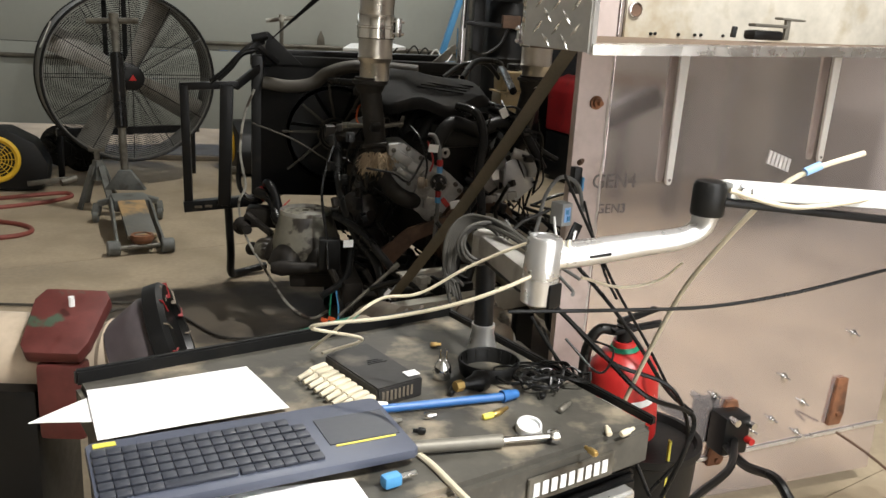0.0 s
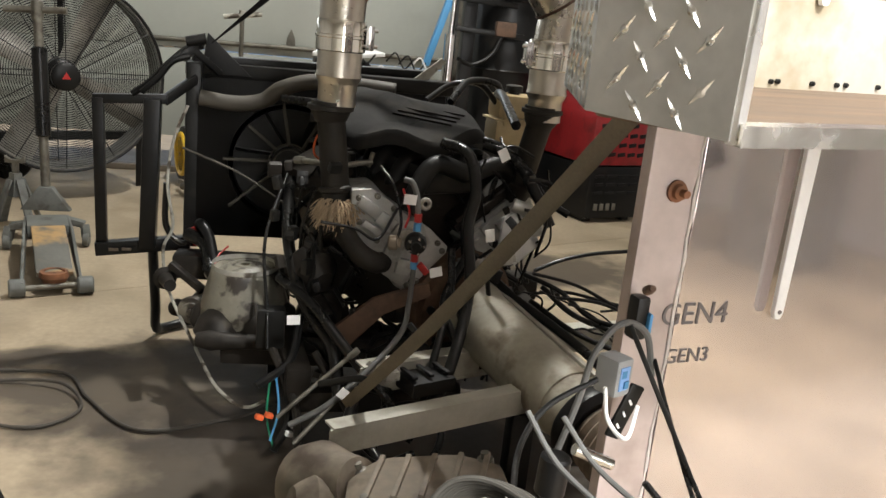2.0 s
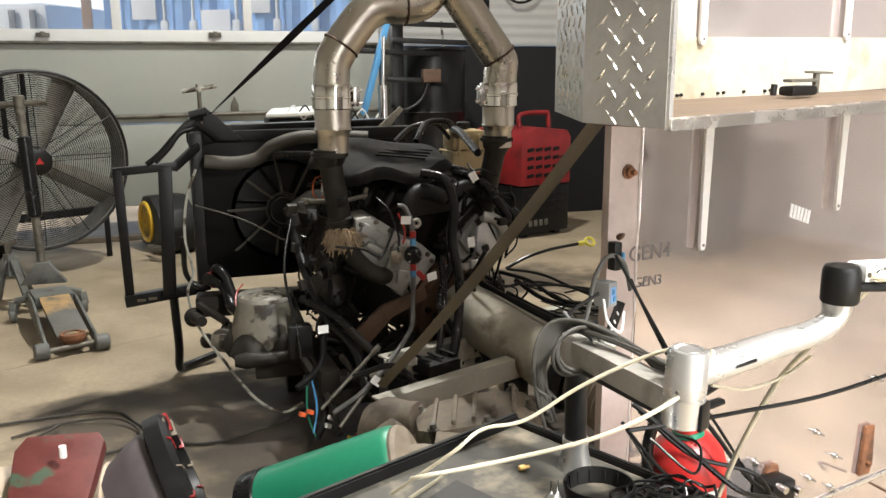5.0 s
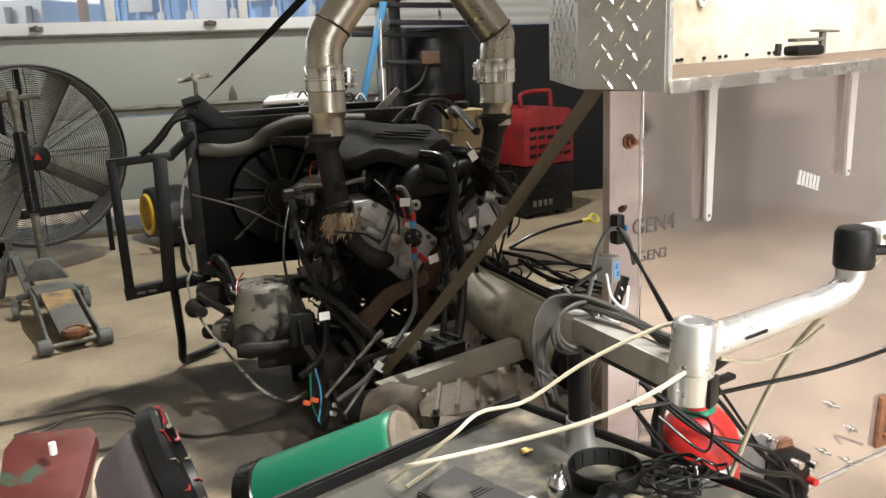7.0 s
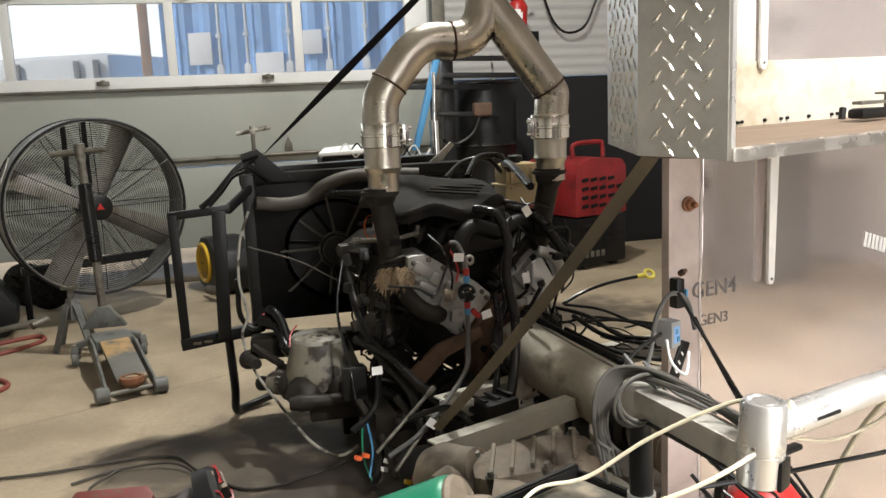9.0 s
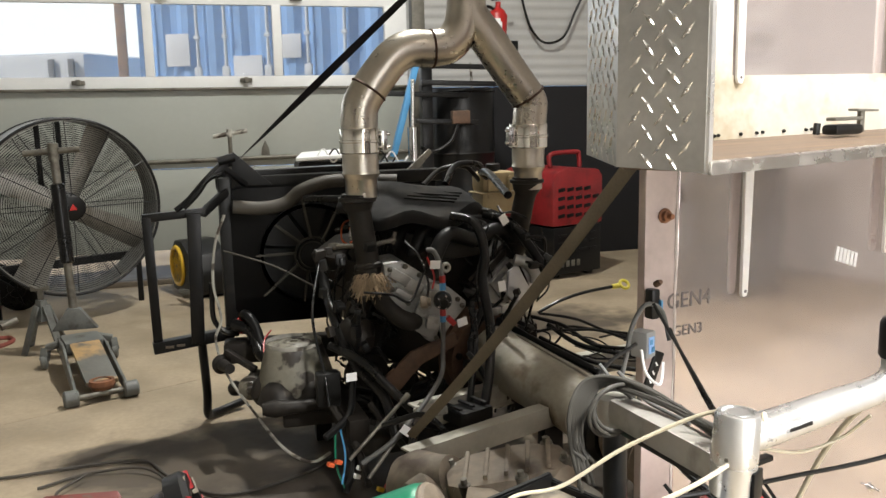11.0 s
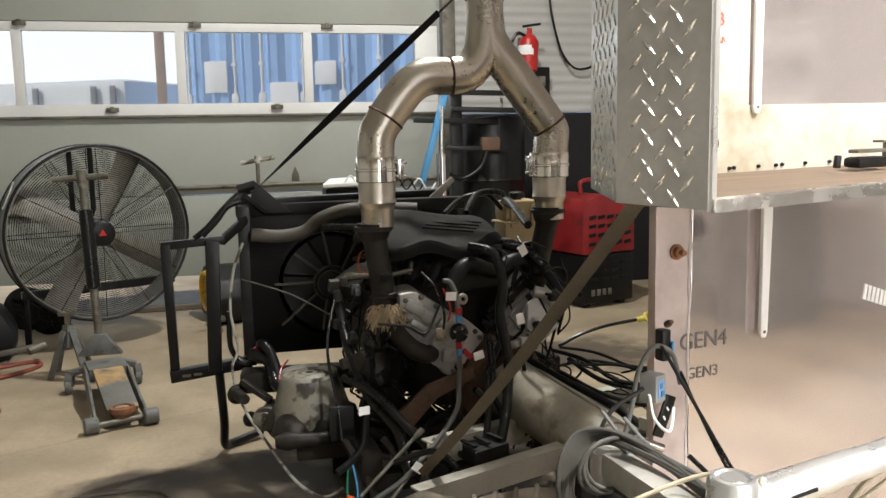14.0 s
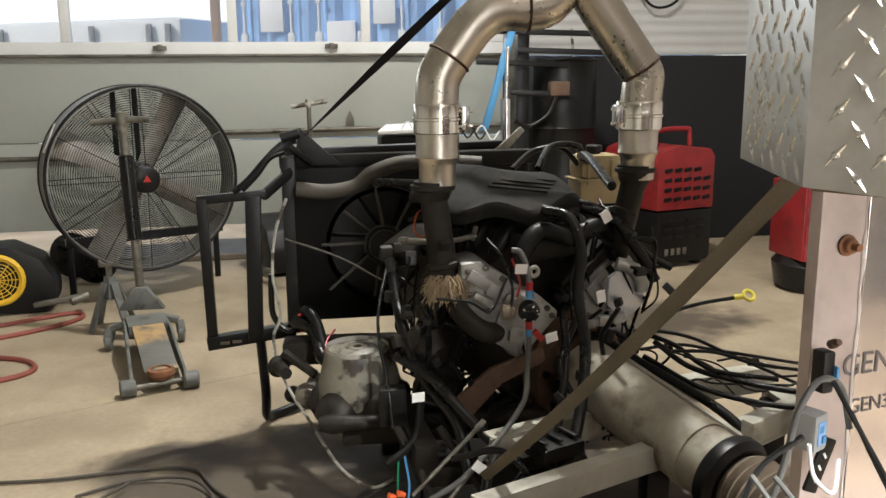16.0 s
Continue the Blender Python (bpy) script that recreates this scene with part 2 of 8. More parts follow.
FAN_GREY = mat("dusty_blade", (0.30, 0.29, 0.26), 0.5, metal=0.3, vary=0.25, scale=6, dirt=(0.15, 0.13, 0.10), dirt_at=0.55, dirt_scale=8)
FAN_DRUM = mat("scuffed_grey_drum", (0.23, 0.225, 0.21), 0.45, metal=0.4, vary=0.3, scale=5, dirt=(0.07, 0.062, 0.05), dirt_at=0.52, dirt_wide=0.2, dirt_scale=5)
FAN_RIM = mat("worn_fan_drum", (0.018, 0.018, 0.018), 0.4, metal=0.3, vary=0.5, scale=6)
JACK = mat("grey_jack_paint", (0.13, 0.135, 0.125), 0.5, vary=0.3, scale=10, dirt=(0.055, 0.045, 0.035), dirt_at=0.56, dirt_scale=12)
HUB_WHITE = mat("chipped_hub_paint", (0.165, 0.155, 0.122), 0.5, vary=0.3, scale=12, bump=0.4, dirt=(0.03, 0.024, 0.018), dirt_at=0.505, dirt_wide=0.07, dirt_scale=15)
RIB_DUST = mat("dusty_rib", (0.06, 0.056, 0.046), 0.8, vary=0.3, scale=20)
INK = mat("marker_ink", (0.13, 0.112, 0.107), 0.6)
PEN_BLUE = mat("pen_blue", (0.03, 0.13, 0.36), 0.4, vary=0.1)
RED_INK = mat("red_marker", (0.55, 0.10, 0.08), 0.6)
GLASS = bpy.data.materials.new("window_glass")
GLASS.use_nodes = True
_g = GLASS.node_tree.nodes["Principled BSDF"]
_g.inputs["Transmission Weight"].default_value, _g.inputs["Roughness"].default_value, _g.inputs["IOR"].default_value = 1.0, 0.0, 1.02
_n, _l = GLASS.node_tree.nodes, GLASS.node_tree.links
# Translucent white mixed into the glass, a painted haze that brightens the panes.
_haze, _mix = _n.new("ShaderNodeBsdfTranslucent"), _n.new("ShaderNodeMixShader")
_haze.inputs[0].default_value = (0.85, 0.9, 0.95, 1)
_mix.inputs[0].default_value = 0.17
_l.new(_g.outputs[0], _mix.inputs[1])
_l.new(_haze.outputs[0], _mix.inputs[2])
_l.new(_mix.outputs[0], _n["Material Output"].inputs[0])
BRASS = mat("brass", (0.55, 0.38, 0.14), 0.35, metal=0.9, vary=0.2)
CHROME = mat("chrome", (0.75, 0.75, 0.74), 0.15, metal=1.0, vary=0.08)


# ---- builders ----
def thing(name, place, label, category, group="", kind=""):
    e = new(name)
    e.location = place
    e.empty_display_size = 0.05
    return tagged(e, label, category, group, kind)


def part(name, bm, material, parent=None, label="", smooth=True):
    """One mesh from a bmesh in world coordinates, under a thing or a part."""
    me = bpy.data.meshes.new(name)
    bmesh.ops.recalc_face_normals(bm, faces=bm.faces)
    bm.to_mesh(me)
    bm.free()
    me.materials.append(material)
    if smooth:
        me.polygons.foreach_set("use_smooth", [True] * len(me.polygons))
        me.set_sharp_from_angle(angle=radians(38))
    ob = new(name, me)
    if parent is not None:
        ob.parent = parent
        if parent.type == "EMPTY":
            ob.matrix_parent_inverse = Matrix.Translation(parent.location).inverted()
    return tagged(ob, label)


def solo(name, bm, material, label, category, group="", kind="", smooth=True):
    return tagged(part(name, bm, material, None, "", smooth), label, category, group, kind)


def B():
    return bmesh.new()


def box(bm, place, size, rz=0.0, bevel=0.0, rx=0.0, ry=0.0):
    r = bmesh.ops.create_cube(bm, size=1.0, matrix=pose(*place, rx, ry, rz) @ Matrix.Diagonal((*size, 1)))
    if bevel:
        edges = list({e for v in r["verts"] for e in v.link_edges})
        bmesh.ops.bevel(bm, geom=edges, offset=bevel, segments=2, affect="EDGES", profile=0.6)
    return bm


def bar(bm, a, b, wide, high, bevel=0.0, roll=0.0):
    """A rectangular bar from a to b."""
    a, b = Vector(a), Vector(b)
    m = Matrix.Translation((a + b) / 2) @ (b - a).to_track_quat("Y", "Z").to_matrix().to_4x4() @ pose(0, 0, 0, 0, roll, 0)
    r = bmesh.ops.create_cube(bm, size=1.0, matrix=m @ Matrix.Diagonal((wide, (b - a).length, high, 1)))
    if bevel:
        edges = list({e for v in r["verts"] for e in v.link_edges})
        bmesh.ops.bevel(bm, geom=edges, offset=bevel, segments=2, affect="EDGES", profile=0.6)
    return bm


def lathe(bm, a, b, profile, seg=24, cap=True):
    """Rings round the axis from a to b; profile: pairs of (metres along it, radius)."""
    a, b = Vector(a), Vector(b)
    q = (b - a).to_track_quat("Z", "Y").to_matrix().to_4x4()
    m = Matrix.Translation(a) @ q
    rings = []
    for s, r in profile:
        rings.append([bm.verts.new(m @ Vector((r * math.cos(2 * math.pi * k / seg), r * math.sin(2 * math.pi * k / seg), s))) for k in range(seg)])
    for p, q2 in zip(rings, rings[1:]):
        for k in range(seg):
            bm.faces.new((p[k], p[(k + 1) % seg], q2[(k + 1) % seg], q2[k]))
    if cap:
        bm.faces.new(rings[0][::-1])
        bm.faces.new(rings[-1])
    return bm


def cyl(bm, a, b, r, r2=None, seg=20, chamfer=0.0):
    n = (Vector(b) - Vector(a)).length
    r2 = r if r2 is None else r2
    c = min(chamfer, n / 3)
    prof = [(0, r - c), (c, r), (n - c, r2), (n, r2 - c)] if c else [(0, r), (n, r2)]
    return lathe(bm, a, b, prof, seg)


def spline(points, steps=8):
    pts = [Vector(p) for p in points]
    if len(pts) == 2:
        return pts
    pts = [2 * pts[0] - pts[1], *pts, 2 * pts[-1] - pts[-2]]
    out = []
    for i in range(1, len(pts) - 2):
        p0, p1, p2, p3 = pts[i - 1:i + 3]
        for k in range(steps):
            t = k / steps
            out.append(0.5 * (2 * p1 + (p2 - p0) * t + (2 * p0 - 5 * p1 + 4 * p2 - p3) * t * t + (3 * p1 - p0 - 3 * p2 + p3) * t ** 3))
    return out + [pts[-2]]


def tube(bm, points, r, seg=10, steps=8, radii=None, flat=1.0):
    """A round hose along a smooth line through the points."""
    line = spline(points, steps)
    up, rings = None, []
    for i, p in enumerate(line):
        d = (line[min(i + 1, len(line) - 1)] - line[max(i - 1, 0)]).normalized()
        if up is None:
            up = d.orthogonal().normalized()
        up = (up - d * up.dot(d))
        up = up.normalized() if up.length > 1e-5 else d.orthogonal().normalized()
        side = d.cross(up)
        rr = radii(i / (len(line) - 1)) if radii else r
        rings.append([bm.verts.new(p + up * (rr * math.cos(2 * math.pi * k / seg)) + side * (rr * flat * math.sin(2 * math.pi * k / seg))) for k in range(seg)])
    for p, q in zip(rings, rings[1:]):
        for k in range(seg):
            bm.faces.new((p[k], p[(k + 1) % seg], q[(k + 1) % seg], q[k]))
    bm.faces.new(rings[0][::-1])
    bm.faces.new(rings[-1])
    return bm


def prism(bm, outline, depth, m, bevel=0.0):
    """An outline in the local xy plane, pushed by depth along local z, laid by the pose m."""
    low = [bm.verts.new(m @ Vector((x, y, 0))) for x, y in outline]
    high = [bm.verts.new(m @ Vector((x, y, depth))) for x, y in outline]
    bm.faces.new(low[::-1])
    bm.faces.new(high)
    n = len(outline)
    for k in range(n):
        bm.faces.new((low[k], low[(k + 1) % n], high[(k + 1) % n], high[k]))
    if bevel:
        edges = list({e for v in low + high for e in v.link_edges})
        bmesh.ops.bevel(bm, geom=edges, offset=bevel, segments=2, affect="EDGES", profile=0.6)
    return bm


def ring(bm, centre, normal, r, thick, seg=40, tseg=8):
    q = Vector(normal).to_track_quat("Z", "Y").to_matrix().to_4x4()
    m = Matrix.Translation(centre) @ q
    rows = []
    for i in range(seg):
        a = 2 * math.pi * i / seg
        rows.append([bm.verts.new(m @ Vector(((r + thick * math.cos(2 * math.pi * k / tseg)) * math.cos(a), (r + thick * math.cos(2 * math.pi * k / tseg)) * math.sin(a), thick * math.sin(2 * math.pi * k / tseg)))) for k in range(tseg)])
    for i in range(seg):
        p, q2 = rows[i], rows[(i + 1) % seg]
        for k in range(tseg):
            bm.faces.new((p[k], q2[k], q2[(k + 1) % tseg], p[(k + 1) % tseg]))
    return bm


def writing(words, m, high, material, parent, depth=0.0008):
    """Flat lettering in the built-in font, as a mesh."""
    c = bpy.data.curves.new("lettering", "FONT")
    c.body, c.size, c.extrude, c.align_x = words, high, depth, "LEFT"
    ob = bpy.data.objects.new("lettering", c)
    scene.collection.objects.link(ob)
    me = bpy.data.meshes.new_from_object(ob.evaluated_get(bpy.context.evaluated_depsgraph_get()))
    bpy.data.objects.remove(ob)
    me.transform(m)
    me.materials.clear()
    me.materials.append(material)
    t = new("lettering", me)
    t.parent = parent
    if parent.type == "EMPTY":
        t.matrix_parent_inverse = Matrix.Translation(parent.location).inverted()
    return t


# ---- the shop ----
def floor():
    f = thing("floor", (0, 0, 0), "dusty tan concrete shop floor with stains and painted shade", "floor", kind="structure")
    c, s = math.cos(radians(24)), math.sin(radians(24))

    def at(u, v):
        return (u * c - v * s, u * s + v * c)
    cuts = [-9.0, -2.6, 1.02, 3.97, 7.3, 13.0]
    for lo, hi in zip(cuts, cuts[1:]):
        for left, right in ((-9.0, -3.2), (-3.2, 4.6), (4.6, 9.0)):
            bm = B()
            prism(bm, [at(left + 0.0015, lo + 0.0015), at(right - 0.0015, lo + 0.0015), at(right - 0.0015, hi - 0.0015), at(left + 0.0015, hi - 0.0015)], 0.1, pose(0, 0, -0.1))
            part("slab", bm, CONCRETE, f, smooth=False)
    bm = B()
    box(bm, (0, 2, -0.16), (19, 22, 0.1))
    part("joint_bed", bm, GROOVE, f, smooth=False)


floor()
DOOR_Y = 6.6


def garage_door():
    d = thing("door_1", (0, DOOR_Y, 0), "pale grey sectional garage door with a row of windows, a little open at the bottom", "garage door", kind="structure")
    left, right = -4.2, 1.32
    for lo, hi in ((0.25, 0.83), (0.835, 1.385)):
        bm = B()
        box(bm, ((left + right) / 2, DOOR_Y + 0.025, (lo + hi) / 2), (right - left, 0.05, hi - lo), bevel=0.006)
        part("section", bm, DOOR_PAINT, d)
    bm = B()
    box(bm, ((left + right) / 2, DOOR_Y + 0.025, 2.33), (right - left, 0.05, 0.58), bevel=0.006)
    part("section", bm, DOOR_PAINT, d)
    bm = B()
    box(bm, ((left + right) / 2, DOOR_Y + 0.025, 2.85), (right - left, 0.05, 0.44), bevel=0.006)
    part("section", bm, DOOR_PAINT, d)
    frame_bm = B()
    box(frame_bm, ((left + right) / 2, DOOR_Y + 0.025, 1.435), (right - left, 0.05, 0.09), bevel=0.004)
    box(frame_bm, ((left + right) / 2, DOOR_Y + 0.025, 2.005), (right - left, 0.05, 0.06), bevel=0.004)
    mull = [-4.17, -3.33, -2.45, -1.58, -0.53, 0.355, 1.235]
    for x in mull:
        box(frame_bm, (x, DOOR_Y + 0.022, 1.73), (0.062 if x < 1.2 else 0.17, 0.052, 0.5), bevel=0.004)
    fr = part("window_frame", frame_bm, FRAME_WHITE, d)
    for a, b in zip(mull, mull[1:]):
        bm = B()
        box(bm, ((a + b) / 2, DOOR_Y + 0.03, 1.73), (b - a - 0.05, 0.004, 0.5))
        p = part("pane", bm, GLASS, fr, "window pane with a pale veil mixed in to brighten it", smooth=False)
        p.visible_shadow = False
    for lo, hi, z in ((left, -1.45, 0.735), (-0.66, right, 0.885)):
        bm = B()
        cyl(bm, (lo, DOOR_Y - 0.025, z), (hi, DOOR_Y - 0.025, z + (0.02 if lo > -1 else 0)), 0.016)
        part("rail", bm, STEEL_GREY, d)
    bm = B()
    box(bm, ((left + right) / 2, DOOR_Y - 0.02, 1.392), (right - left, 0.04, 0.018), bevel=0.004)
    part("strut", bm, STEEL_GREY, d)
    for x, z in ((-1.0, 1.44), (0.12, 1.45), (-0.42, 2.02), (-1.55, 2.02), (0.5, 2.02)):
        bm = B()
        box(bm, (x, DOOR_Y - 0.012, z), (0.085, 0.02, 0.03), bevel=0.004)
        box(bm, (x, DOOR_Y - 0.028, z + 0.002), (0.03, 0.02, 0.04), bevel=0.004)
        part("hinge", bm, STEEL_GREY, d)
    bm = B()
    box(bm, ((left + right) / 2, DOOR_Y + 0.03, 0.02), (right - left, 0.08, 0.04), bevel=0.01)
    part("threshold", bm, GROOVE, d)
    bm = B()
    prism(bm, [(-0.03, 0), (0.03, 0), (0.026, 0.05), (0, 0.11), (-0.026, 0.05)], 0.02, pose(0.23, DOOR_Y - 0.005, 0.91, 90, 0, 0), 0.004)
    part("handle", bm, STEEL_GREY, d)


garage_door()


def walls():
    bm = B()
    box(bm, (3.2, DOOR_Y + 0.10, 0.69), (3.72, 0.12, 1.38))
    solo("wall_north_base", bm, BLACK_SHEET, "black sheet lining low on the back wall", "wall", kind="structure")
    up = B()
    n = 150
    prof = []
    for k in range(n + 1):
        z = 1.385 + (4.3 - 1.385) * k / n
        prof.append((0.006 * math.sin(2 * math.pi * (z / 0.075)), z))
    rows = [[up.verts.new((x, DOOR_Y + 0.06 + dy, z)) for dy, z in prof] for x in (1.34, 5.06)]
    rows2 = [[up.verts.new((x, DOOR_Y + 0.16, z)) for dy, z in prof] for x in (1.34, 5.06)]
    for k in range(n):
        up.faces.new((rows[0][k], rows[1][k], rows[1][k + 1], rows[0][k + 1]))
        up.faces.new((rows2[0][k], rows2[1][k], rows2[1][k + 1], rows2[0][k + 1]))
    for k in (0, n):
        up.faces.new((rows[0][k], rows[1][k], rows2[1][k], rows2[0][k]))
    solo("wall_north_corrugated", up, WALL_WHITE, "white corrugated sheet upper back wall", "wall", kind="structure")
    bm = B()
    box(bm, (-1.44, DOOR_Y + 0.1, 3.68), (5.52, 0.12, 1.22))
    solo("wall_north_lintel", bm, WALL_PLAIN, "plain grey wall over the garage door", "wall", kind="structure")
    bm = B()
    box(bm, (-4.62, DOOR_Y + 0.1, 2.15), (0.8, 0.12, 4.3))
    solo("wall_north_end", bm, WALL_PLAIN, "plain grey wall beside the garage door", "wall", kind="structure")
    bm = B()
    box(bm, (5.12, 2.35, 2.15), (0.12, 8.72, 4.3))
    solo("wall_east", bm, mat("dull_side_wall", (0.52, 0.49, 0.475), 0.7, vary=0.15, scale=2), "plain grey side wall of the shop", "wall", kind="structure")
    bm = B()
    box(bm, (-5.08, 2.35, 2.15), (0.12, 8.72, 4.3))
    solo("wall_west", bm, WALL_PLAIN, "plain grey side wall of the shop", "wall", kind="structure")
    bm = B()
    box(bm, (-2.3, -1.95, 2.15), (5.5, 0.12, 4.3))
    box(bm, (3.95, -1.95, 2.15), (2.3, 0.12, 4.3))
    box(bm, (1.625, -1.95, 3.75), (2.35, 0.12, 1.1))
    solo("wall_south", bm, WALL_PLAIN, "plain grey wall round a wide open doorway", "wall", kind="structure")
    bm = B()
    box(bm, (0, 2.35, 4.36), (10.4, 8.85, 0.12))
    solo("ceiling", bm, CEILING, "pale sheet ceiling of the shop", "ceiling", kind="structure")
    bm = B()
    box(bm, (0, 42, -0.3), (200, 70.6, 0.2))
    solo("ground", bm, mat("sunlit_gravel", (0.62, 0.60, 0.50), 0.9, vary=0.25, scale=2, dirt=(0.30, 0.38, 0.14), dirt_at=0.5, dirt_scale=1.0), "sunlit gravel and grass outside the door", "ground", kind="structure")
    bm = B()
    box(bm, (1.40, DOOR_Y + 0.0, 1.6), (0.10, 0.10, 3.2), bevel=0.008)
    solo("trim", bm, STEEL_GREY, "dark steel door track at the jamb", "door track", kind="structure")


walls()


def outside():
    c = thing("shipping_container", (2.6, 11.2, -0.2), "blue corrugated shipping container with white locking bars outside", "container")
    c.rotation_euler = (0, 0, radians(-30))
    bm = B()
    n = 64
    xs = [-0.55 + 6.0 * k / n for k in range(n + 1)]
    ys = [11.0 + (0.05 if k % 4 in (1, 2) else 0.0) for k in range(n + 1)]
    lo = [bm.verts.new((x, y, -0.15)) for x, y in zip(xs, ys)]
    hi = [bm.verts.new((x, y, 2.75)) for x, y in zip(xs, ys)]
    for k in range(n):
        bm.faces.new((lo[k], lo[k + 1], hi[k + 1], hi[k]))
    box(bm, (2.45, 12.3, 1.31), (6.0, 2.4, 2.92))
    part("body", bm, BLUE_DARK, c, smooth=False)
    for x in (-0.35, 0.35, 0.75, 1.35, 1.9, 2.4):
        bm = B()
        cyl(bm, (x, 10.95, -0.1), (x, 10.95, 2.72), 0.022)
        box(bm, (x, 10.94, 1.75), (0.10, 0.05, 0.14), bevel=0.01)
        box(bm, (x, 10.94, 2.2), (0.08, 0.05, 0.05), bevel=0.01)
        part("locking_bar", bm, FRAME_WHITE, c, "white locking bar")
    for x, z, w, h in ((0.05, 2.05, 0.34, 0.42), (1.05, 1.65, 0.4, 0.6), (1.65, 2.05, 0.3, 0.3), (0.6, 1.4, 0.5, 0.3)):
        bm = B()
        box(bm, (x, 10.97, z), (w, 0.03, h), bevel=0.008)
        part("placard", bm, PAPER, c, "faded white placard")
    c.location.x -= 0.65
    sky_glow = bpy.data.materials.new("bright_haze")
    sky_glow.use_nodes = True
    e = sky_glow.node_tree.nodes["Principled BSDF"]
    e.inputs["Base Color"].default_value = (0.8, 0.8, 0.8, 1)
    e.inputs["Emission Color"].default_value = (0.95, 0.98, 1.0, 1)
    e.inputs["Emission Strength"].default_value = 1.3
    bm = B()
    box(bm, (0, 60, 9.5), (160, 0.2, 20))
    solo("backdrop", bm, sky_glow, "bright hazy sky low over the yard", "sky", kind="structure")
    v = thing("box_truck", (-3.2, 14.6, -0.2), "sunlit low white box truck parked outside the windows", "truck")
    v.rotation_euler = (0, 0, radians(-30))
    bm = B()
    box(bm, (-3.4, 15.2, 1.32), (4.6, 2.2, 1.55), bevel=0.12)
    part("cargo_box", bm, FRAME_WHITE, v)
    bm = B()
    box(bm, (-3.4, 15.1, 0.45), (4.4, 2.0, 0.25), bevel=0.02)
    part("bumper", bm, BLACK, v)
    for x in (-4.6, -2.2):
        bm = B()
        lathe(bm, (x, 14.15, 0.28), (x, 14.45, 0.28), [(0, 0.2), (0.02, 0.46), (0.25, 0.48), (0.3, 0.3)], 28)
        part("wheel", bm, RUBBER, v)
    for x in (-4.3, -2.6, -1.6, -1.28):
        bm = B()
        box(bm, (x, 14.06, 1.3), (0.09, 0.04, 1.4), bevel=0.01)
        part("door_post", bm, STEEL_GREY, v)
    p = thing("timber_post", (-0.95, 10.6, -0.2), "weathered orange timber post in the yard", "post")
    bm = B()
    bar(bm, (-1.0, 11.2, -0.2), (-1.0, 11.2, 3.0), 0.11, 0.11, 0.01)
    part("post", bm, mat("orange_timber", (0.55, 0.30, 0.12), 0.7, vary=0.25), p)
    g = B()
    rnd = random.Random(5)
    for k in range(160):
        x, y = rnd.uniform(-5, 2), rnd.uniform(7.6, 9.4)
        h = rnd.uniform(0.05, 0.16)
        a = rnd.uniform(0, 6.28)
        p = [g.verts.new((x + 0.01 * math.cos(a), y + 0.01 * math.sin(a), -0.21)), g.verts.new((x - 0.01 * math.cos(a), y - 0.01 * math.sin(a), -0.21)), g.verts.new((x + rnd.uniform(-0.04, 0.04), y, -0.2 + h))]
        g.faces.new(p)
    solo("grass", g, mat("grass_blades", (0.16, 0.24, 0.05), 0.8), "sparse sunlit grass beyond the door", "grass", kind="stuff")


outside()


# Housings made up to go with the two unseen overhead lamps.
def added_housing(x, y, z):
    t = thing("unseen_light_housing", (x, y, z), "round grey light housing on a rod, added out of view", "ceiling light", "high bay lights")
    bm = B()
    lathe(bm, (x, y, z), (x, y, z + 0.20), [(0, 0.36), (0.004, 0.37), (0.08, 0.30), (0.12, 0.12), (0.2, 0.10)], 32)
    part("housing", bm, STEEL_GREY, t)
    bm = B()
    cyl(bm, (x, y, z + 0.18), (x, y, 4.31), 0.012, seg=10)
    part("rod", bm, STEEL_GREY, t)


added_housing(0.75, 4.1, 4.10)
added_housing(0.95, -0.15, 2.95)


# ---- the panel cabinet ----
PN = Vector((1, 0.185, 0)).normalized()
PB = Vector((-0.185, 1, 0)).normalized()


def on_panel(x, z, out=0.0):
    """A point of the panel's face, out metres in front of it."""
    return Vector((x, 1.59 + 0.185 * (x - 0.54), z)) - PB * out


def panel_pose(x, z, out=0.0):
    """Local x along the panel, y up, z towards the viewer."""
    p = on_panel(x, z, out)
    return Matrix(((PN.x, 0, -PB.x, p.x), (PN.y, 0, -PB.y, p.y), (0, 1, 0, p.z), (0, 0, 0, 1)))


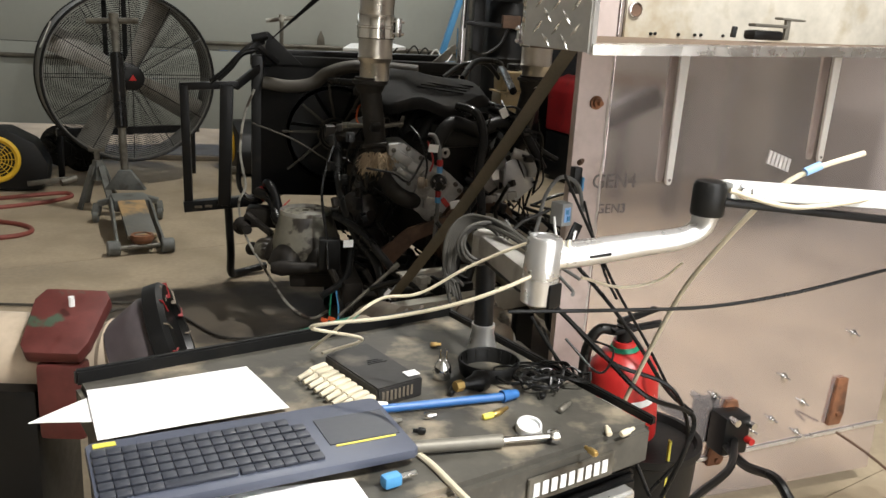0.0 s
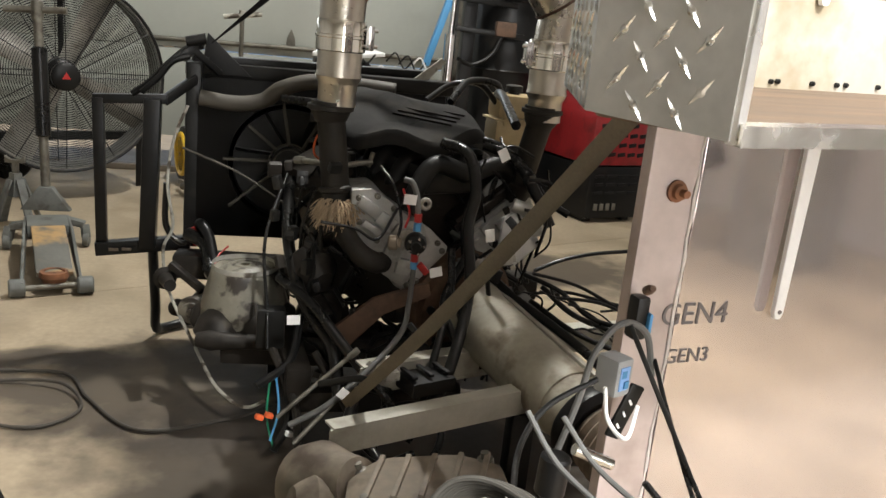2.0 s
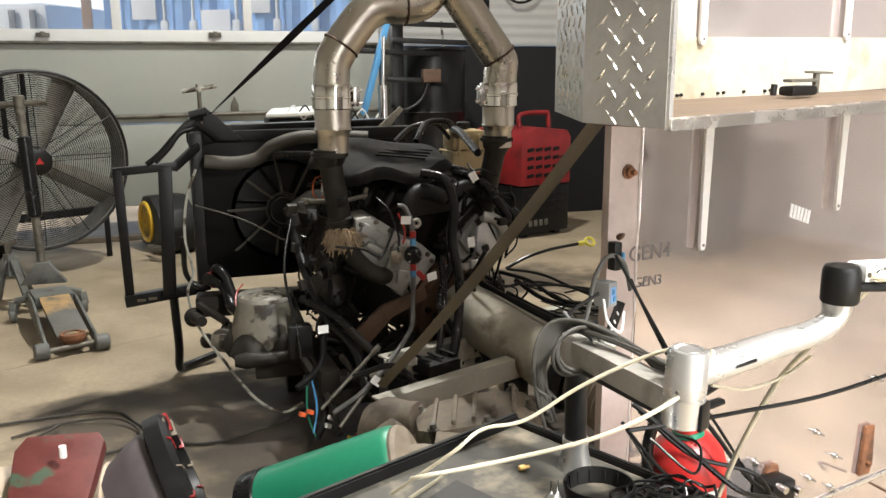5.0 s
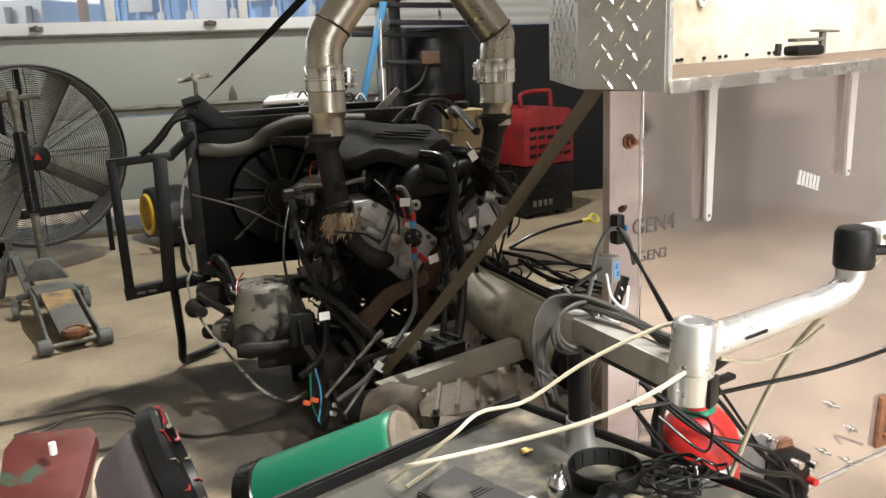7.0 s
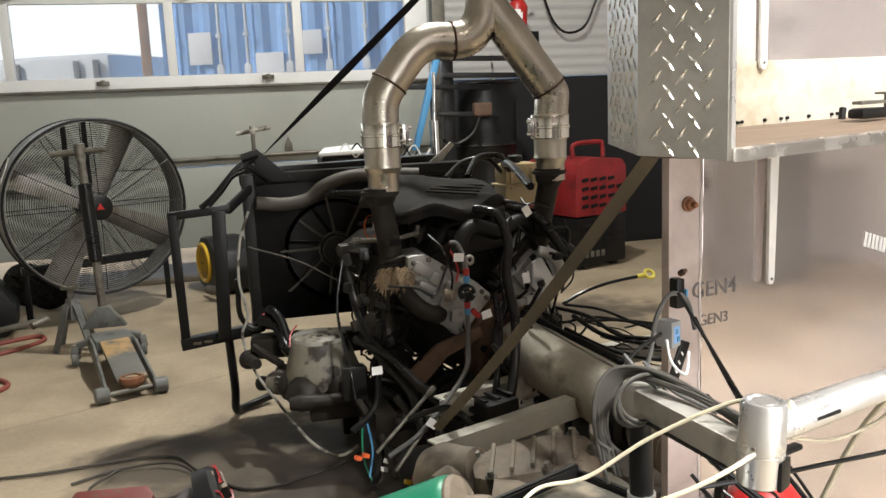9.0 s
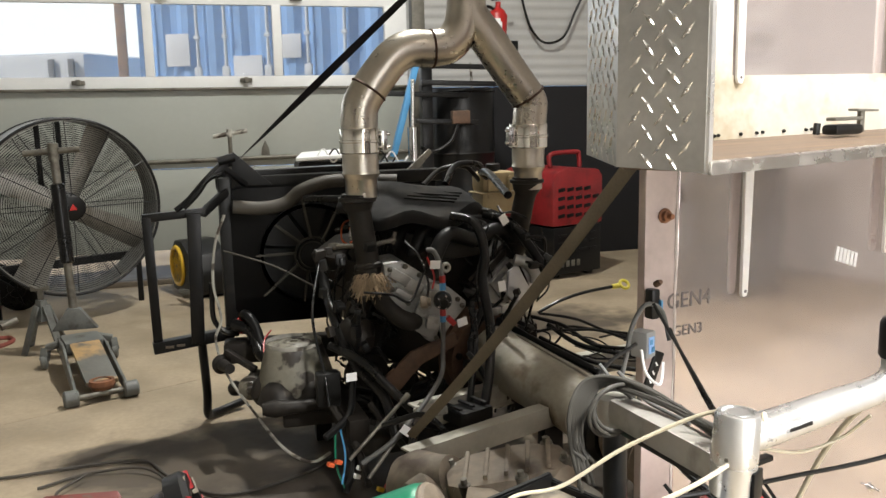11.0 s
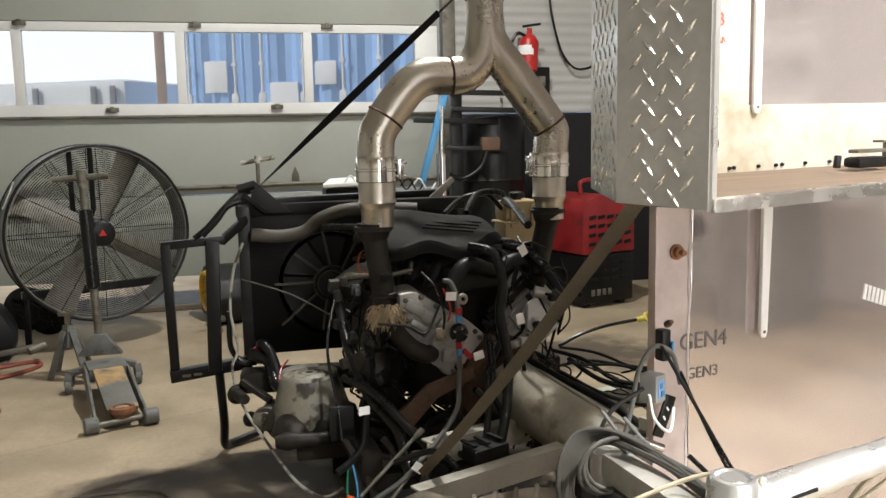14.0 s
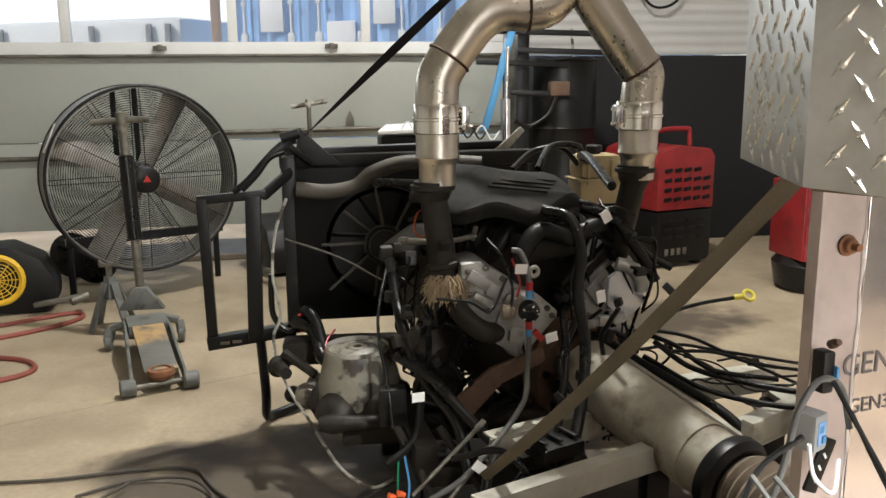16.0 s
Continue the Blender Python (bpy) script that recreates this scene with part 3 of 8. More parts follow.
def panel():
    t = thing("sheet_metal_screen", on_panel(0.9, 0.05), "tall polished stainless sheet panel with pinkish reflections, standing on the floor", "panel")
    bm = B()
    prism(bm, [(0.018, 0.0), (0.96, 0.0), (0.96, 2.3), (0.018, 2.3)], -0.02, panel_pose(0.54, 0.05), 0.0008)
    sheet = part("sheet", bm, PANEL, t, smooth=False)
    bm = B()
    m = panel_pose(0.54, 0.05) @ pose(0.014, 0, 0, 0, 0, 0) @ pose(0, 0, 0, 0, -1.5, 0)
    prism(bm, [(-0.072, 0.0), (0.0, 0.0), (0.0, 2.3), (-0.072, 2.3)], -0.02, m, 0.0008)
    part("edge_strip", bm, PANEL_EDGE, t, "dull scuffed metal edge strip", smooth=False)
    bm = B()
    rnd = random.Random(3)
    wide = [rnd.uniform(0.0012, 0.0034) for k in range(41)]
    tube(bm, [on_panel(0.5525 + rnd.uniform(-0.0012, 0.0012), 0.06 + 0.0265 * k, 0.0005) for k in range(41)], 0.002, 6, 2, radii=lambda f: wide[int(f * 40)])
    part("sealant_line", bm, SEALANT, t, "uneven pale sealant line")
    bm = B()
    box(bm, on_panel(1.0, 0.165, 0.004), (1.02, 0.004, 0.008), rz=10.5, ry=-2.5)
    part("seam", bm, TRIM, sheet, "pale horizontal seam")
    b = B()
    lathe(b, on_panel(0.524, 1.022), on_panel(0.524, 1.022, 0.03), [(0, 0.014), (0.003, 0.014), (0.004, 0.010), (0.011, 0.0095), (0.012, 0.005), (0.022, 0.005)], 16)
    part("bolt", b, RUST, t, "rusty bolt and washer")
    for x, z in ((1.12, 0.242), (1.136, 0.356), (1.208, 0.194), (1.212, 0.277), (1.063, 0.218), (1.338, 0.454), (0.93, 0.33)):
        b = B()
        lathe(b, on_panel(x, z), on_panel(x, z, 0.03), [(0, 0.010), (0.002, 0.010), (0.0025, 0.007), (0.008, 0.007), (0.009, 0.003), (0.024, 0.003)], 12)
        part("stud", b, CHROME, t, "bright threaded stud")
    for x, z, h in ((1.32, 0.27, 0.13), (0.975, 0.30, 0.03), (0.952, 0.17, 0.05)):
        b = B()
        prism(b, [(-0.022, -h / 2), (0.018, -h / 2), (0.026, -h / 4), (0.02, h / 2), (-0.012, h / 2)], 0.012, panel_pose(x, z, 0.001), 0.003)
        lathe(b, on_panel(x + 0.004, z - h / 4, 0.012), on_panel(x + 0.004, z - h / 4, 0.024), [(0, 0.008), (0.008, 0.008), (0.009, 0.004), (0.012, 0.004)], 10)
        part("rusty_tab", b, RUST, t, "rust-brown steel tab")
    b = B()
    box(b, on_panel(0.958, 0.25, 0.035), (0.075, 0.06, 0.10), rz=10.5, bevel=0.008)
    relay = part("solenoid", b, BLACK, t, "black starter solenoid")
    for dx, dz in ((0.03, 0.03), (0.03, -0.01), (-0.02, 0.045)):
        b = B()
        cyl(b, on_panel(0.958 + dx, 0.25 + dz, 0.06), on_panel(0.958 + dx, 0.25 + dz, 0.085), 0.009, seg=10)
        part("terminal", b, CHROME if dz > 0 else RED, relay)
    for words, x, z, high in (("GEN4", 0.534, 0.846, 0.043), ("GEN3", 0.550, 0.792, 0.029)):
        writing(words, panel_pose(x, z, 0.0005), high, INK, sheet)
    b = B()
    for k in range(6):
        prism(b, [(0.012 * k, 0), (0.012 * k + 0.009, 0), (0.012 * k + 0.004, 0.03), (0.012 * k - 0.004, 0.03)], 0.0015, panel_pose(0.975, 0.895, 0.0005) @ pose(0, 0, 0, 0, 0, -18))
    part("sticker", b, PAPER, t, "small white sticker with bars")


panel()


def brackets():
    for x, z, top in ((0.708, 0.853, 1.15), (1.11, 0.90, 1.16), (0.677, 1.256, 2.2), (1.09, 1.27, 2.2)):
        t = thing("shelf_bracket", on_panel(x, z), "white tapered steel bracket strip with a hole at its tip", "bracket", "bracket strips")
        b = B()
        n = top - z
        prism(b, [(-0.008, 0.009), (-0.0045, 0.0), (0.0045, 0.0), (0.008, 0.009), (0.014 if n < 0.5 else 0.011, n), (-0.010 if n < 0.5 else -0.009, n)], 0.008, panel_pose(x, z, 0.012), 0.002)
        s = part("strip", b, WHITE_STEEL, t)
        b = B()
        cyl(b, on_panel(x, z + 0.011, 0.0195), on_panel(x, z + 0.011, 0.0215), 0.003, seg=12)
        part("hole", b, INK, s)


brackets()
BOX_A, BOX_B, BOX_C = Vector((0.356, 1.213, 1.131)), Vector((0.287, 1.325, 1.135)), Vector((0.342, 1.533, 1.141))


def tread_plate(parent, a, b, top, label, pitch=0.038):
    """A tread plate standing on the line a to b, with raised lugs in alternating slant."""
    u = (Vector((b.x, b.y, 0)) - Vector((a.x, a.y, 0)))
    n = u.length
    u.normalize()
    w = Vector((u.y, -u.x, 0))
    if w.dot(Vector((-1, -0.5, 0))) < 0:
        w = -w
    m = Matrix(((u.x, 0, w.x, a.x), (u.y, 0, w.y, a.y), (0, 1, 0, a.z), (0, 0, 0, 1)))
    bm = B()
    low = b.z - a.z
    prism(bm, [(0, 0), (n, low), (n, top - a.z), (0, top - a.z)], -0.004, m)
    plate = part("plate", bm, PLATE, parent, label, smooth=False)
    lugs = B()
    rnd = random.Random(int(n * 1000))
    r = 0
    z = 0.012
    while z < top - a.z - 0.01:
        x = 0.008 + (0.5 * pitch if r % 2 else 0)
        while x < n - 0.006:
            slant = radians(50 if r % 2 else -50) + rnd.uniform(-0.06, 0.06)
            length = 0.0145
            c, s = math.cos(slant), math.sin(slant)
            if x - abs(c) * length > 0.001 and x + abs(c) * length < n - 0.001:
                mm = m @ Matrix.Translation((x, z + low * x / n, 0)) @ Matrix.Rotation(slant, 4, "Z")
                prof = [(1.0, 0.0), (0.55, 0.55), (0.22, 0.75), (0.14, 1.35), (-0.14, 1.35), (-0.22, 0.75), (-0.55, 0.55), (-1.0, 0.0), (-0.55, -0.55), (-0.22, -0.75), (-0.14, -1.35), (0.14, -1.35), (0.22, -0.75), (0.55, -0.55)]
                rim = [lugs.verts.new(mm @ Vector((length * u, 0.0027 * v, 0.0))) for u, v in prof]
                ridge = [lugs.verts.new(mm @ Vector((0.6 * length * u, 0.0009 * v, 0.0018))) for u, v in prof]
                for k in range(14):
                    lugs.faces.new((rim[k], rim[(k + 1) % 14], ridge[(k + 1) % 14], ridge[k]))
                lugs.faces.new(ridge)
            x += pitch
        z += pitch * 0.5
        r += 1
    tagged(part("tread_lug", lugs, PLATE_LUG, plate, "worn bright raised lugs"), kind="stuff")


def shelf():
    t = thing("tread_plate_locker", BOX_A, "open aluminium tread plate locker with a wooden floor on the panel", "locker")
    tread_plate(t, BOX_B, BOX_A, 2.35, "bright tread plate side")
    tread_plate(t, BOX_C, BOX_B, 2.35, "tread plate side turned from the light")
    e = Vector((0.024, 0.012, 0))
    b = B()
    bar(b, BOX_A + e * 0.3 + Vector((0, 0, -0.002)), BOX_A + e * 0.3 + Vector((0, 0, 1.2)), 0.012, 0.008, 0.001, roll=30)
    part("corner_angle", b, TRIM, t, "bright aluminium corner angle")
    right = Vector((1.25, 1.425, 1.158))
    b = B()
    front = [BOX_A + Vector((0.012, 0, 0.012)), right + Vector((0, 0, 0.012)), on_panel(1.30, 1.165, 0.006), on_panel(0.50, 1.152, 0.006), BOX_C + Vector((0.01, 0, 0.012)), BOX_B + Vector((0.012, 0, 0.008))]
    top = [b.verts.new(p) for p in front]
    low = [b.verts.new(p - Vector((0, 0, 0.012))) for p in front]
    b.faces.new(top)
    b.faces.new(low[::-1])
    for k in range(6):
        b.faces.new((low[k], low[(k + 1) % 6], top[(k + 1) % 6], top[k]))
    part("floor_board", b, WOOD, t, "weathered brown plywood floor", smooth=False)
    b = B()
    n = 14
    rows = []
    for k in range(n + 1):
        p = BOX_A.lerp(right, k / n) + Vector((0.006, -0.004 - 0.02 * math.sin(math.pi * k / n), 0.006))
        rows.append([b.verts.new(p + Vector((0, y, z))) for y, z in ((-0.004, -0.009), (-0.004, 0.007), (0.006, 0.009), (0.006, -0.009))])
    for p, q in zip(rows, rows[1:]):
        for j in range(4):
            b.faces.new((p[j], p[(j + 1) % 4], q[(j + 1) % 4], q[j]))
    b.faces.new(rows[0])
    b.faces.new(rows[-1])
    part("lip", b, PLATE_LUG, t, "bright worn aluminium edge lip", smooth=False)
    b = B()
    prism(b, [(0.026, -0.004), (0.76, 0.014), (0.76, 0.125), (0.127, 0.118), (0.125, 0.40), (0.026, 0.40)], 0.008, panel_pose(0.54, 1.152, 0.002), 0.001)
    back = part("kick_board", b, BOARD, t, "stained white painted back board", smooth=False)
    b = B()
    lathe(b, on_panel(0.5825, 1.206, 0.008), on_panel(0.5825, 1.206, 0.018), [(0, 0.0155), (0.006, 0.0155), (0.009, 0.0145), (0.0095, 0.0128), (0.006, 0.0122)], 28)
    g = part("gauge", b, CHROME, t, "small round chrome-rimmed gauge")
    b = B()
    cyl(b, on_panel(0.5825, 1.206, 0.010), on_panel(0.5825, 1.206, 0.0145), 0.0121, seg=20)
    dial = part("dial", b, RUST_DARK, g, "dark rusty gauge face")
    for k, x in enumerate((0.625, 0.635, 0.69, 0.73, 0.745, 0.80, 0.86, 0.875)):
        b = B()
        lathe(b, on_panel(x, 1.162 + 0.004 * k * 0.2, 0.010), on_panel(x, 1.162 + 0.004 * k * 0.2, 0.02), [(0, 0.0032), (0.004, 0.0032), (0.006, 0.0015)], 8)
        part("rivet", b, BLACK, back)
    writing("23", panel_pose(0.579, 1.400, 0.0108) @ pose(0, 0, 0, 0, 0, 8), 0.032, RED_INK, t)
    for k in range(5):
        b = B()
        tube(b, [panel_pose(0.574, 1.364, 0.0105) @ pose(0, 0, 0, 0, 0, 14) @ Vector(q) for q in ((0.008 * k, 0.002, 0), (0.008 * k + 0.003, 0.012 - 0.002 * (k % 2), 0), (0.008 * k + 0.006, 0.004, 0), (0.008 * k + 0.008, 0.003, 0))], 0.0009, 5)
        part("ink_mark", b, RED_INK, t, "red handwriting")
    v = thing("latch_clamp", (0.86, 1.50, 1.163), "dark greasy over-centre latch lying on the locker floor", "latch")
    b = B()
    box(b, (0.80, 1.47, 1.172), (0.075, 0.032, 0.018), rz=14, bevel=0.007)
    part("base", b, BLACK, v)
    b = B()
    bar(b, (0.77, 1.465, 1.19), (0.86, 1.50, 1.19), 0.018, 0.006, 0.002)
    bar(b, (0.865, 1.50, 1.165), (0.865, 1.50, 1.205), 0.01, 0.01, 0.002)
    bar(b, (0.84, 1.492, 1.205), (0.90, 1.508, 1.203), 0.02, 0.004, 0.001)
    part("lever", b, STEEL_GREY, v)
    b = B()
    bar(b, (0.72, 1.44, 1.165), (0.722, 1.44, 1.185), 0.009, 0.009, 0.002)
    part("pin", b, BLACK, v)


shelf()


# ---- exhaust stack ----
def exhaust():
    Y = 2.93
    t = thing("exhaust_stack", (0.24, Y, 0.64), "brushed stainless Y-shaped exhaust stack on two sooty engine pipes", "exhaust pipe")
    R = 0.059
    bm = B()
    tube(bm, [(0.228, Y, 1.13), (0.228, Y, 1.19), (0.234, Y, 1.235), (0.262, Y, 1.285)], R, 28)
    part("elbow", bm, INOX, t)
    bm = B()
    tube(bm, [(0.262, Y, 1.285), (0.30, Y, 1.335), (0.345, Y, 1.385), (0.40, Y, 1.412), (0.472, Y, 1.412)], R, 28)
    part("bend", bm, INOX, t)
    bm = B()
    tube(bm, [(0.472, Y, 1.412), (0.53, Y, 1.425), (0.572, Y, 1.475), (0.588, Y, 1.56), (0.590, Y, 1.66)], R, 28)
    part("y_branch", bm, INOX, t)
    bm = B()
    tube(bm, [(0.590, Y, 1.60), (0.605, Y, 1.52), (0.665, Y, 1.44), (0.735, Y, 1.345), (0.803, Y, 1.255)], R, 28)
    part("leg", bm, INOX, t)
    bm = B()
    tube(bm, [(0.803, Y, 1.255), (0.815, Y, 1.23), (0.812, Y, 1.19), (0.808, Y, 1.13)], R * 0.97, 28)
    part("elbow", bm, INOX, t)
    bm = B()
    cyl(bm, (0.59, Y, 1.64), (0.59, Y, 3.9), R * 0.98, seg=28)
    part("riser", bm, INOX, t)
    for c, n in (((0.262, Y, 1.285), (0.6, 0, 0.85)), ((0.472, Y, 1.412), (1, 0, 0.05)), ((0.803, Y, 1.255), (0.55, 0, -0.8)), ((0.59, Y, 1.65), (0, 0, 1))):
        bm = B()
        ring(bm, c, n, R + 0.0004, 0.0042, 40, 6)
        part("weld_bead", bm, WELD, t, "heat-darkened weld bead")
    for x, side in ((0.228, 1), (0.806, -1)):
        bm = B()
        lathe(bm, (x, Y, 1.085), (x, Y, 1.165), [(0, R + 0.003), (0.003, R + 0.006), (0.034, R + 0.006), (0.036, R + 0.009), (0.042, R + 0.009), (0.044, R + 0.006), (0.076, R + 0.006), (0.08, R + 0.003)], 36)
        cl = part("band_clamp", bm, INOX_BRIGHT, t, "bright polished band clamp")
        bm = B()
        box(bm, (x + side * 0.072, Y - 0.02, 1.125), (0.022, 0.03, 0.062), bevel=0.003)
        part("clamp_lug", bm, CHROME, cl)
        for z in (1.105, 1.145):
            bm = B()
            cyl(bm, (x + side * 0.072 - 0.022, Y - 0.03, z), (x + side * 0.072 + 0.02, Y - 0.03, z), 0.005, seg=8)
            part("clamp_bolt", bm, CHROME, cl)
        bm = B()
        s = 1.0 if side == 1 else 0.94
        lathe(bm, (x - 0.001, Y, 0.945), (x, Y, 1.09), [(0, 0.051 * s), (0.055, 0.051 * s), (0.062, 0.054 * s), (0.07, 0.058 * s), (0.076, 0.061 * s), (0.085, 0.058 * s), (0.145, R * s)], 32)
        part("slip_joint", bm, INOX, t, "stepped stainless slip joint")
    bm = B()
    lathe(bm, (0.213, Y, 0.90), (0.213, Y, 0.955), [(0, 0.04), (0.01, 0.046), (0.03, 0.054), (0.033, 0.062), (0.045, 0.062), (0.047, 0.052), (0.055, 0.052)], 28)
    part("flange", bm, EXHAUST_DARK, t, "sooty clamp flange")
    bm = B()
    lathe(bm, (0.213, Y, 0.93), (0.245, Y - 0.03, 0.66), [(0, 0.045), (0.03, 0.038), (0.20, 0.038), (0.205, 0.047), (0.215, 0.047), (0.22, 0.038), (0.28, 0.036)], 26)
    part("down_pipe", bm, EXHAUST_DARK, t, "dark sooty down pipe")
    bm = B()
    lathe(bm, (0.80, Y, 0.93), (0.80, Y, 0.985), [(0, 0.038), (0.012, 0.046), (0.034, 0.050), (0.037, 0.058), (0.047, 0.058), (0.049, 0.05), (0.055, 0.05)], 28)
    part("flange", bm, EXHAUST_DARK, t, "sooty clamp flange")
    bm = B()
    lathe(bm, (0.80, Y, 0.95), (0.765, Y + 0.05, 0.70), [(0, 0.042), (0.03, 0.036), (0.19, 0.036), (0.195, 0.045), (0.205, 0.045), (0.25, 0.034)], 26)
    part("down_pipe", bm, EXHAUST_DARK, t, "dark sooty down pipe")
    bm = B()
    cyl(bm, (0.15, 3.02, 0.775), (0.21, 2.93, 0.785), 0.0085, seg=10)
    cyl(bm, (0.135, 3.04, 0.772), (0.155, 3.01, 0.776), 0.012, seg=6)
    part("sensor", bm, STEEL_GREY, t, "oxygen sensor screwed into the pipe")
    bm = B()
    cyl(bm, (0.25, 2.92, 0.785), (0.335, 2.93, 0.80), 0.008, seg=10)
    cyl(bm, (0.325, 2.93, 0.785), (0.335, 2.93, 0.825), 0.007, seg=6)
    part("sensor", bm, STEEL_GREY, t, "oxygen sensor screwed into the pipe")
    rnd = random.Random(11)
    bm = B()
    for k in range(620):
        a, e = rnd.uniform(0, 6.28), rnd.uniform(-0.9, 0.5)
        base = Vector((0.247 + 0.03 * math.cos(a), 2.885 + 0.03 * math.sin(a), 0.685 + rnd.uniform(-0.025, 0.02)))
        d = Vector((math.cos(a) * math.cos(e), math.sin(a) * math.cos(e), math.sin(e) - 0.5)).normalized()
        n = rnd.uniform(0.022, 0.052)
        mid = base + d * n * 0.6 + Vector((rnd.uniform(-1, 1), rnd.uniform(-1, 1), rnd.uniform(-1, 1))) * 0.008
        tube(bm, [base, mid, base + d * n + Vector((0, 0, -0.016))], 0.0014, 4, 2)
    tagged(part("frayed_wrap", bm, RAG, t, "frayed tan heat wrap fibres"), kind="stuff")


exhaust()


# ---- big drum fan ----
def drum_fan():
    c = Vector((-1.03, 5.704, 0.69))
    R = 0.515
    t = thing("drum_fan", (c.x, c.y, 0), "large black drum fan with grey blades on a wheeled stand", "fan")
    ax = Vector((0.37, -0.93, 0.0)).normalized()
    side_dir = Vector((0.93, 0.37, 0.0)).normalized()
    back = c - ax * 0.12
    bm = B()
    lathe(bm, back, c + ax * 0.12, [(0, R - 0.012), (0, R + 0.008), (0.015, R), (0.225, R), (0.24, R + 0.008), (0.24, R - 0.012), (0.22, R - 0.006), (0.02, R - 0.006), (0, R - 0.012)], 64, cap=False)
    part("drum", bm, FAN_DRUM, t, "scuffed grey steel drum")
    for off in (-0.12, 0.12):
        bm = B()
        ring(bm, c + ax * off, ax, R + 0.002, 0.009, 64, 8)
        part("rim", bm, FAN_RIM, t, "black rolled rim")
    q = ax.to_track_quat("Z", "Y").to_matrix().to_4x4()
    for side, off in ((1, 0.115), (-1, -0.115)):
        m = Matrix.Translation(c + ax * off) @ q
        bm = B()
        for k in range(34):
            r = 0.09 + (R - 0.10) * k / 33
            dome = 0.035 * (1 - (r / R) ** 2) * side
            ring(bm, c + ax * (off + dome), ax, r, 0.0016, 56, 4)
        for k in range(12):
            a = 2 * math.pi * k / 12
            pts = [m @ Vector((r * math.cos(a), r * math.sin(a), 0.035 * (1 - (r / R) ** 2) * side)) for r in (0.07, 0.25, 0.4, R)]
            tube(bm, pts, 0.003, 5, 3)
        tagged(part("guard", bm, FAN_RIM, t, "black wire guard"), kind="stuff")
    for k in range(4):
        a = radians(62 + 90 * k)
        bm = B()
        m = Matrix.Translation(c - ax * 0.04) @ q @ Matrix.Rotation(a, 4, "Z") @ pose(0.29, 0, 0, 28, 0, 0)
        r = bmesh.ops.create_grid(bm, x_segments=8, y_segments=4, size=0.5, matrix=Matrix.Diagonal((0.46, 0.155, 1, 1)))
        for v in bm.verts:
            v.co.z = 0.03 * math.cos(v.co.y / 0.155 * 3.0) - 0.02 * v.co.x
            v.co.y *= 0.75 + 0.5 * (v.co.x + 0.23) / 0.46
        bmesh.ops.transform(bm, matrix=m, verts=bm.verts)
        bmesh.ops.solidify(bm, geom=bm.faces, thickness=0.003)
        part("blade", bm, FAN_GREY, t, "dusty grey metal blade")
    bm = B()
    lathe(bm, c - ax * 0.14, c + ax * 0.155, [(0, 0.085), (0.16, 0.085), (0.18, 0.05), (0.25, 0.05), (0.255, 0.075), (0.285, 0.075), (0.295, 0.06)], 28)
    hub = part("motor", bm, BLACK, t, "black motor with a round badge")
    bm = B()
    mb = Matrix.Translation(c + ax * 0.157) @ q
    prism(bm, [(-0.022, -0.012), (0.022, -0.012), (0.0, 0.026)], 0.002, mb)
    part("badge", bm, RED, hub, "small red badge")
    for dx in (-0.09, 0.03):
        bm = B()
        bar(bm, c + side_dir * dx - ax * 0.15 + Vector((0, 0, 0.05)), c + side_dir * dx - ax * 0.15 + Vector((0, 0, 0.50)), 0.03, 0.02, 0.003)
        part("bracket", bm, BLACK, t)
    bm = B()
    bar(bm, c - side_dir * 0.40 - ax * 0.23 + Vector((0, 0, -0.38)), c + side_dir * 0.52 - ax * 0.23 + Vector((0, 0, -0.37)), 0.05, 0.05, 0.006)
    part("crossbar", bm, BLACK, t)
    for dx in (-0.38, 0.48):
        bm = B()
        p = c + side_dir * dx - ax * 0.24
        bar(bm, (p.x, p.y, 0.0), (p.x, p.y, 0.31), 0.035, 0.035, 0.005)
        part("leg", bm, BLACK, t)
    for dx, dy in ((-0.383, 0.378), (-0.550, 0.555)):
        bm = B()
        lathe(bm, (c.x + dx, c.y + dy - 0.03, 0.145), (c.x + dx + 0.01, c.y + dy + 0.03, 0.145), [(0, 0.02), (0.004, 0.055), (0.012, 0.06), (0.008, 0.12), (0.02, 0.145), (0.04, 0.145), (0.052, 0.12), (0.06, 0.04)], 32)
        w = part("wheel", bm, RUBBER, t, "black stand wheel")
        bm = B()
        for k in range(5):
            a = 2 * math.pi * k / 5
            bar(bm, (c.x + dx, c.y + dy - 0.027, 0.145), (c.x + dx + 0.11 * math.cos(a), c.y + dy - 0.027, 0.145 + 0.11 * math.sin(a)), 0.022, 0.012, 0.002)
        part("rim", bm, PLASTIC, w)


drum_fan()


